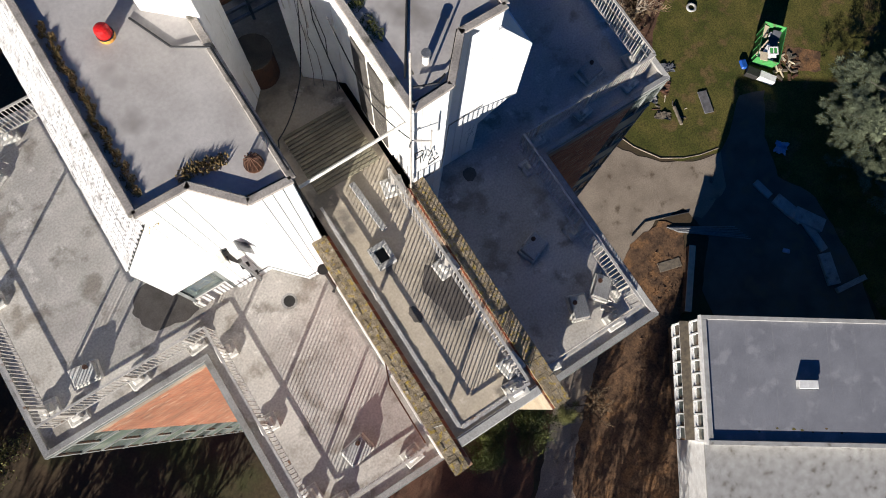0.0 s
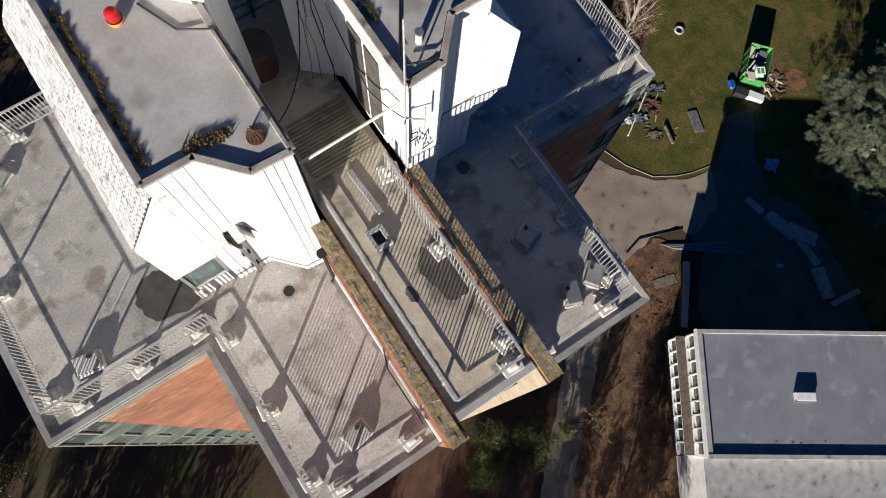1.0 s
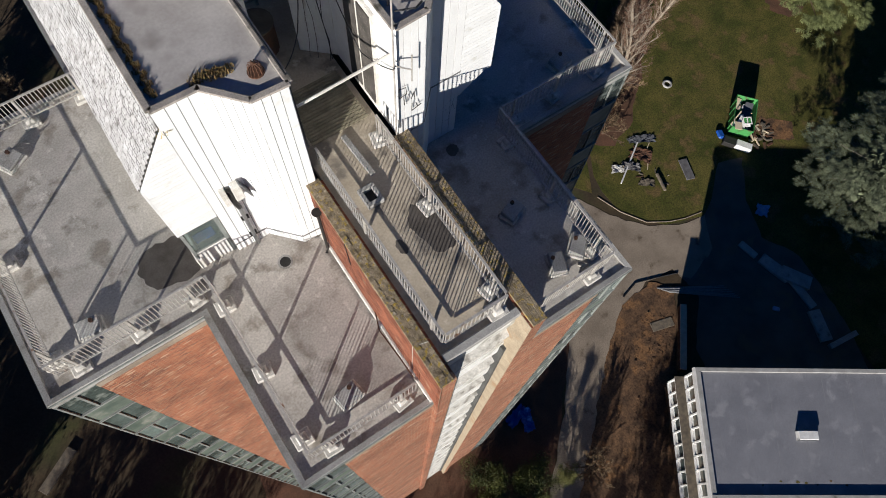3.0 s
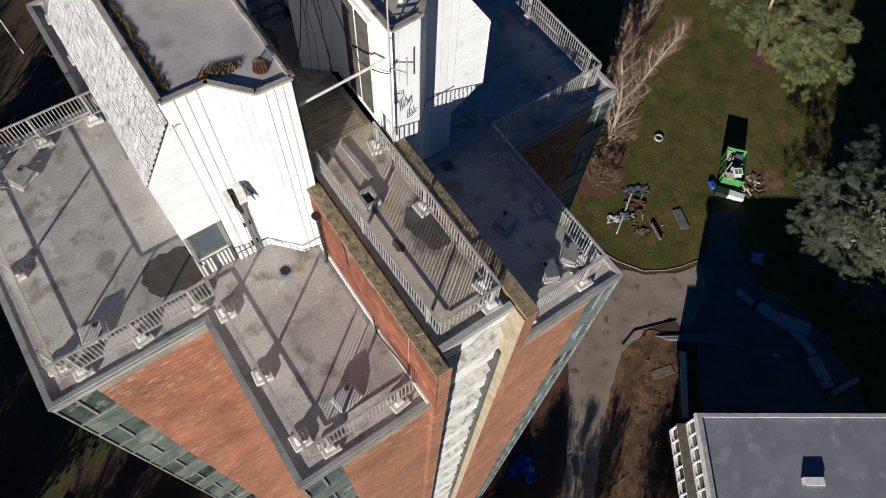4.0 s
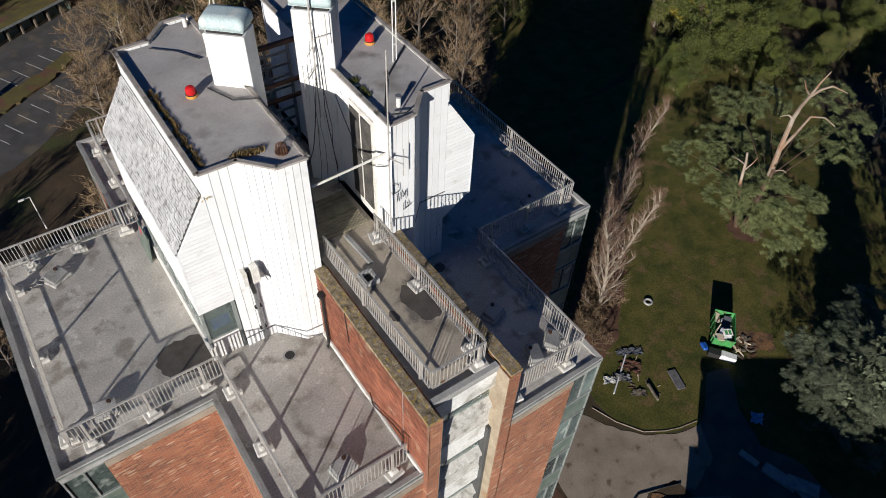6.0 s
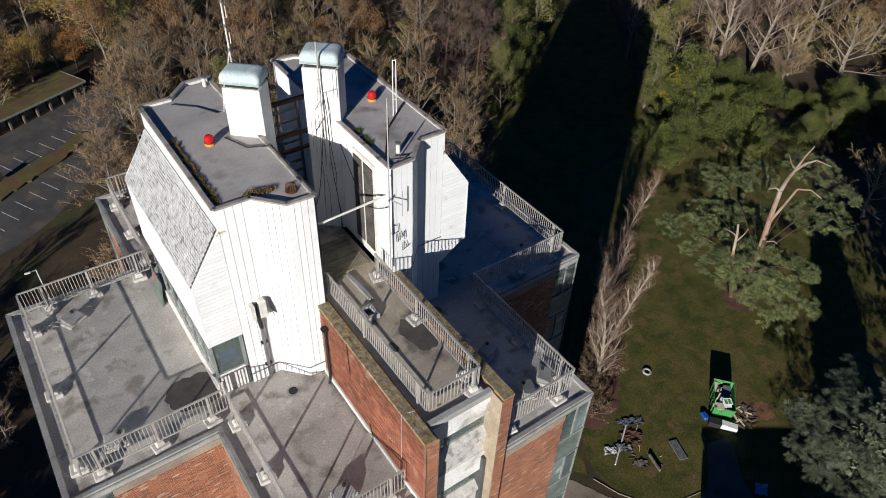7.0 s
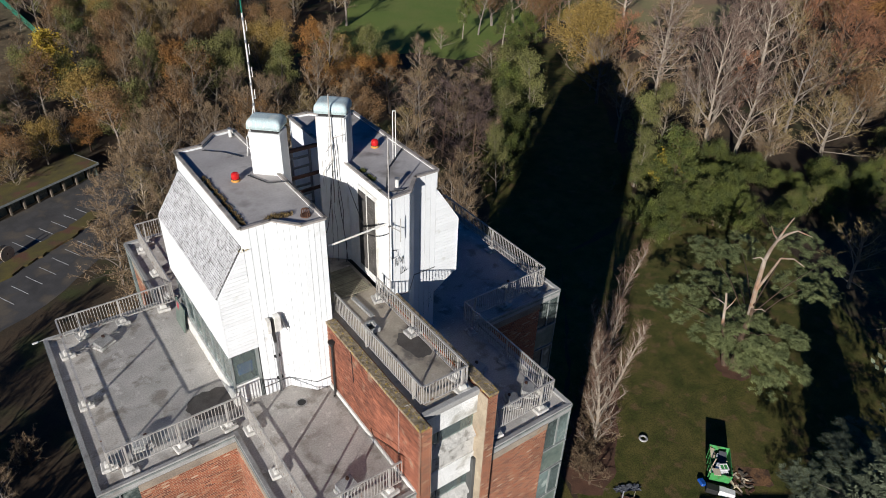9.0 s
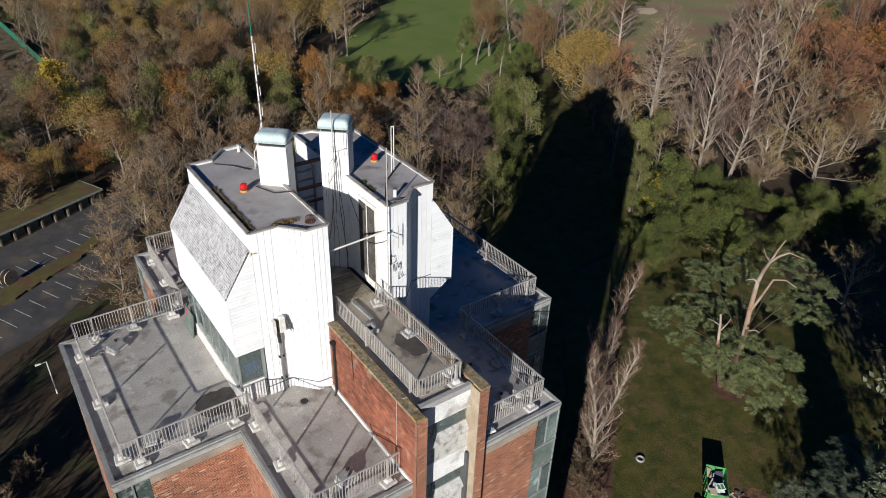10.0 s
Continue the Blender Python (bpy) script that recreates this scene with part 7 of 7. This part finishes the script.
def junk(name, label, category, size, at, material, bevel=0.01):
    """One piece of rubbish, a slab or a box, in the skip's own axes."""
    ob = part(name, box(blank(), (-size[0] / 2, -size[1] / 2, 0), (size[0] / 2, size[1] / 2, size[2]), None, bevel), M[material])
    ob.matrix_basis = SK @ pose(*at)
    return tagged(ob, label, category)


junk("board", "pale chipboard sheet leaning in the skip", "board", (0.6, 1.3, 0.03), (-0.75, 1.2, 1.5, 10, 18, 4), "ply")
junk("mattress", "dark grey foam slab in the skip", "mattress", (0.9, 1.7, 0.22), (0.25, 0.5, 1.25, 8, -6, 14), "gutter", 0.05)
junk("bag", "black rubbish bag in the skip", "bag", (0.9, 0.9, 0.5), (-0.3, -0.7, 1.2, 5, 5, 30), "dark", 0.2)
junk("board", "white door panel on top of the heap", "board", (0.9, 0.8, 0.04), (0.2, -1.3, 1.9, 12, 4, 20), "annex_white")
junk("board", "white board at the end of the skip", "board", (0.8, 0.6, 0.05), (-0.75, -1.7, 1.75, 6, -8, -15), "annex_white")
junk("tarp", "crumpled bright blue tarpaulin by the skip", "tarp", (0.8, 1.1, 0.35), (-1.75, -2.2, 0.0, 0, 6, 30), "blue", 0.15)
junk("board", "tan fibreboard against the skip side", "board", (0.05, 1.0, 1.2), (1.55, -1.6, 0.1, 0, -24, 30), "ply")
junk("plank", "pale plank sticking out of the skip", "plank", (0.14, 1.9, 0.05), (-0.9, -0.9, 1.85, 12, 0, -24), "ply")
junk("board", "large white panel lying across the heap", "board", (1.0, 1.3, 0.05), (-0.15, -1.2, 1.82, 6, -5, -18), "annex_white")
junk("board", "cream panel lying across the heap", "board", (0.8, 0.9, 0.05), (-0.55, -1.85, 1.92, 4, 6, 12), "ply")
junk("mattress", "dark blue-grey slab standing in the skip", "mattress", (0.85, 0.9, 0.2), (0.35, 1.15, 1.5, 18, -12, -8), "gutter", 0.04)
junk("frame", "dark metal frame beside the skip", "frame", (1.3, 0.9, 0.7), (-0.75, -3.0, 0.0, 0, 0, -6), "dark", 0.03)
junk("cabinet", "white fridge lying beside the skip", "cabinet", (1.7, 0.8, 0.75), (0.75, -3.1, 0.0, 0, 3, -4), "annex_white", 0.04)
for k in range(12):
    r2 = random.Random(60 + k)
    junk("scrap", "scrap of wood and plaster in the skip", "scrap", (r2.uniform(0.12, 0.4), r2.uniform(0.2, 0.7), r2.uniform(0.04, 0.2)), (r2.uniform(-0.9, 0.7), r2.uniform(-1.6, 1.2), 1.35, r2.uniform(-15, 15), r2.uniform(-15, 15), r2.uniform(0, 180)), r2.choice(("ply", "annex_white", "timber", "rust")))
for k in range(34):
    r2 = random.Random(90 + k)
    junk("scrap", "scrap of timber lying on the lawn by the skip", "scrap", (r2.uniform(0.1, 0.3), r2.uniform(0.4, 1.2), r2.uniform(0.04, 0.15)), (r2.uniform(1.3, 3.8), r2.uniform(-2.8, 0.6), 0.0, 0, 0, r2.uniform(0, 180)), r2.choice(("ply", "timber", "rust", "timber", "soil")))
sheet("skip_soil", ragged([(48.2, 0.6), (51.2, -1.4), (52.4, 0.2), (50.0, 2.6), (48.6, 2.2)], 0.5, 0.2, 23), G + 0.012, M["soil"], 0.1, "bare trodden soil beside the skip", category="soil")
win = thing("window_frame", "white window frame with green glass lying on the heap", "window frame", at=SK @ pose(0.25, -1.0, 2.0, 10, 5, 22))
for lo3, hi3 in (((-0.5, -0.4, 0), (0.5, -0.3, 0.06)), ((-0.5, 0.3, 0), (0.5, 0.4, 0.06)), ((-0.5, -0.3, 0), (-0.4, 0.3, 0.06)), ((0.4, -0.3, 0), (0.5, 0.3, 0.06)), ((-0.04, -0.3, 0), (0.04, 0.3, 0.06))):
    part("bar", box(blank(), lo3, hi3), M["annex_white"], win)
part("sheet", box(blank(), (-0.4, -0.3, 0.01), (0.4, 0.3, 0.02)), GREEN, win)


def lying(name, label, category, a, b, w, h, material, bevel=0.02):
    """A slab or bar lying on the ground from a to b."""
    a, b = spot(*a), spot(*b)
    d = Vector((b[0] - a[0], b[1] - a[1], 0))
    ob = part(name, box(blank(), (0, -w / 2, 0), (d.length, w / 2, h), None, bevel), M[material])
    ob.matrix_basis = Matrix.Translation((a[0], a[1], G)) @ Matrix.Rotation(math.atan2(d.y, d.x), 4, "Z")
    return tagged(ob, label, category)


def crumpled(name, label, category, a, b, w, h, material, seed):
    """A torn, rumpled sheet lying on the ground between a and b."""
    a, b = Vector((*spot(*a), G)), Vector((*spot(*b), G))
    d = b - a
    n, k = max(8, int(d.length / 0.12)), max(6, int(w / 0.12))
    bm, grid = blank(), []
    for i in range(n + 1):
        row = []
        for q in range(k + 1):
            u, v = i / n - 0.5, q / k - 0.5
            edge = 1 + 0.35 * noise.noise((seed + 3 * math.atan2(v, u), 2 * seed, 0.5))
            z = h * (0.45 + 0.9 * noise.noise((u * d.length * 2.2 + seed, v * w * 2.2, seed)) + 0.35 * noise.noise((u * d.length * 6, v * w * 6 + seed, 1.0)))
            row.append(bm.verts.new((u * d.length * edge, v * w * edge, max(0.012, z))))
        grid.append(row)
    fs = [bm.faces.new((grid[i][q], grid[i + 1][q], grid[i + 1][q + 1], grid[i][q + 1])) for i in range(n) for q in range(k)]
    out = bmesh.ops.extrude_face_region(bm, geom=fs)
    for v in out["geom"]:
        if isinstance(v, bmesh.types.BMVert):
            v.co.z -= 0.012
    bmesh.ops.recalc_face_normals(bm, faces=bm.faces)
    ob = part(name, bm, M[material])
    ob.matrix_basis = Matrix.Translation((a + b) / 2) @ Matrix.Rotation(math.atan2(d.y, d.x), 4, "Z")
    return tagged(ob, label, category)


lying("pole", "long white plastic pole lying on the lawn", "pole", (36.5, 7.4), (32.0, 4.5), 0.16, 0.16, "annex_white", 0.04)
lying("paving_slab", "grey rectangular slab lying on the lawn", "slab", (39.3, 3.2), (38.6, 0.9), 0.95, 0.12, "slab")
lying("log", "short weathered log on the lawn", "log", (35.9, 3.4), (35.4, 1.3), 0.34, 0.3, "timber", 0.1)
crumpled("sheet_scrap", "dark red scrap sheet on the lawn", "scrap", (35.2, 7.0), (36.6, 5.2), 1.5, 0.22, "rust", 1.3)
crumpled("sheet_scrap", "pale grey crumpled sheet on the lawn", "scrap", (33.4, 6.1), (34.9, 4.9), 1.0, 0.25, "slab", 2.7)
crumpled("sheet_scrap", "dark grey crumpled sheet on the lawn", "scrap", (35.8, 8.2), (38.3, 6.8), 0.9, 0.2, "gutter", 4.8)
for k in range(14):
    r2 = random.Random(130 + k)
    x, y = r2.uniform(33.5, 38), r2.uniform(2, 7.5)
    lying("scrap", "broken twig or timber scrap on the lawn", "scrap", (x, y), (x + r2.uniform(-0.7, 0.7), y + r2.uniform(-0.7, 0.7)), r2.uniform(0.06, 0.16), 0.06, r2.choice(("timber", "rust", "ply")))
ty = thing("tyre", "white-daubed tyre lying on the lawn", "tyre", at=pose(*spot(43.8, 11.3), G + 0.1))
bm = blank()
ring = [bm.verts.new(((0.42 + 0.14 * math.cos(b)) * math.cos(a), (0.42 + 0.14 * math.cos(b)) * math.sin(a), 0.12 * math.sin(b))) for a in [k * math.pi / 10 for k in range(20)] for b in [j * math.pi / 4 for j in range(8)]]
for k in range(20):
    for j in range(8):
        bm.faces.new((ring[k * 8 + j], ring[((k + 1) % 20) * 8 + j], ring[((k + 1) % 20) * 8 + (j + 1) % 8], ring[k * 8 + (j + 1) % 8]))
part("ring", bm, M["kerb"], ty)
crumpled("blue_bag", "pale blue plastic bag on the shaded drive", "bag", (42.0, -6.3), (43.0, -5.5), 1.2, 0.5, "bag", 1.3)
lying("blue_scrap", "small blue plastic scrap in the shade", "scrap", (36.4, -14.4), (36.9, -14.9), 0.45, 0.2, "bag", 0.08)
crumpled("tarpaulin", "crumpled blue tarpaulin at the foot of the block", "tarp", (8.0, -9.3), (10.2, -8.9), 1.0, 0.35, "blue", 6.2)
crumpled("tarpaulin", "crumpled blue tarpaulin at the foot of the block", "tarp", (10.0, -8.8), (9.3, -10.9), 1.0, 0.35, "blue", 1.3)
crumpled("sheet_scrap", "pale grey torn sheet on the lawn", "scrap", (32.2, 6.4), (33.4, 5.6), 0.9, 0.2, "panel_grey", 9.1)
crumpled("sheet_scrap", "brown torn carpet on the lawn", "scrap", (33.8, 3.6), (35.0, 2.6), 0.8, 0.15, "timber", 4.4)
lying("timber_balk", "long pale timber balk lying in the dark", "timber", (-30.1, 8.4), (-26.4, 10.5), 0.9, 0.3, "timber")
lying("shutter_panel", "grey shuttering panel dumped by the drive", "panel", (19.3, 1.6), (18.6, -0.2), 0.9, 0.2, "gutter")
for k, (a, b, w) in enumerate((((38.2, -7.4), (38.6, -9.4), 0.7), ((38.9, -9.8), (39.8, -13.0), 1.2), ((39.6, -12.0), (41.2, -14.6), 1.4), ((40.0, -13.4), (39.9, -16.6), 0.8), ((39.6, -16.8), (38.6, -19.8), 1.2), ((38.4, -20.4), (41.6, -20.8), 0.5))):
    lying("dumped_panel", "grey dumped building panel on the shaded drive", "panel", a, b, w, 0.25 + 0.1 * (k % 3), "kerb")
for k in range(7):
    lying("scaffold_tube", "grey scaffold tube on a heap beside the soil", "tube", (28.0 + 0.12 * k, -6.5 - 0.16 * k), (33.8 + 0.1 * k, -10.0 - 0.3 * k), 0.12, 0.1 + 0.05 * (k % 2), "steel", 0.03)
cable("garden_hose", [(*spot(x, y), G + 0.06) for x, y in ((24.6, -5.4), (26.5, -4.9), (28.6, -5.6), (30.8, -6.4))], 0.07, "thick black hose across the drive end")
lying("board", "old board lying on the soil bank", "board", (25.0, -9.4), (27.2, -10.0), 0.9, 0.08, "timber")
bw = thing("brick_plinth", "low brown brick plinth beside the annexe", "low wall")
d = Vector((24.4 - 28.6, -14.0 + 9.2, 0))
part("wall", box(blank(), (0, -0.25, -0.1), (d.length, 0.25, 1.1), Matrix.Translation((*spot(28.6, -9.3), G)) @ Matrix.Rotation(math.atan2(d.y, d.x), 4, "Z")), M["soil"], bw)
part("cap", box(blank(), (0, -0.3, 1.1), (d.length, 0.3, 1.2), Matrix.Translation((*spot(28.6, -9.3), G)) @ Matrix.Rotation(math.atan2(d.y, d.x), 4, "Z")), M["ply"], bw)

# street lamp and cable reel by the car park
LX, LY = spot(-11.8, 61.2)
lamp = thing("street_lamp", "grey steel street lamp post with a small head", "street lamp")
part("post", tube(blank(), [(LX, LY, G), (LX, LY, G + 5.4)], 0.09, 8, 0.06), M["flash"], lamp)
part("arm", tube(blank(), [(LX, LY, G + 5.4), (LX - 0.7, LY - 0.2, G + 5.5)], 0.05, 6), M["flash"], lamp)
part("head", box(blank(), (LX - 1.3, LY - 0.35, G + 5.42), (LX - 0.6, LY - 0.05, G + 5.58), None, 0.04), M["flash"], lamp)
reel = thing("cable_reel", "large wooden cable reel standing on edge", "cable reel", at=pose(*spot(-13.2, 90.8), G + 1.3, 90, 0, 40))
for z in (-0.5, 0.42):
    part("flange", tube(blank(), [(0, 0, z), (0, 0, z + 0.09)], 1.3, 24), M["ply"], reel)
part("drum", tube(blank(), [(0, 0, -0.42), (0, 0, 0.42)], 0.6, 18), M["timber"], reel)
part("hub", tube(blank(), [(0, 0, -0.55), (0, 0, 0.55)], 0.12, 10), M["rust"], reel)
fence = thing("green_fence", "long dark green wire fence beside the scrub", "fence")
fa, fb = Vector((*spot(1.0, 275), G)), Vector((*spot(10.7, 181), G))
for k in range(21):
    p = fa.lerp(fb, k / 20)
    part("post", box(blank(), (p.x - 0.08, p.y - 0.08, p.z), (p.x + 0.08, p.y + 0.08, p.z + 2.5)), M["green_rod"], fence)
dv = fb - fa
part("mesh_panel", box(blank(), (0, -0.03, 0.1), (dv.length, 0.03, 2.4), Matrix.Translation(fa) @ Matrix.Rotation(math.atan2(dv.y, dv.x), 4, "Z")), M["green_rod"], fence)

# clods and stones on the soil bank
r2 = random.Random(77)
clods = []
for _ in range(1100):
    f, g = r2.random(), r2.uniform(-2.4, 2.4)
    x, y = 26.6 - 13.5 * f + 0.75 * g, -8.6 - 16.5 * f - 0.6 * g
    q = r2.uniform(0.02, 0.06) * (1.8 if r2.random() < 0.05 else 1)
    a = r2.uniform(0, 3.1)
    x, y = spot(x, y)
    clods.append(((x, y, G + 0.03 + q * 0.1), (q, q * r2.uniform(0.5, 1), q * 0.5), ((math.cos(a), math.sin(a), r2.uniform(-0.5, 0.5)), (-math.sin(a), math.cos(a), r2.uniform(-0.5, 0.5)), (0, 0, 1))))
tagged(joined("soil_clods", clods, M["soil"]), "loose clods of churned soil", "soil", kind="stuff")


# the pattern trees are taken away once they have been planted
for t in PROTO.values():
    for o in (*t.children_recursive, t):
        bpy.data.objects.remove(o, do_unlink=True)
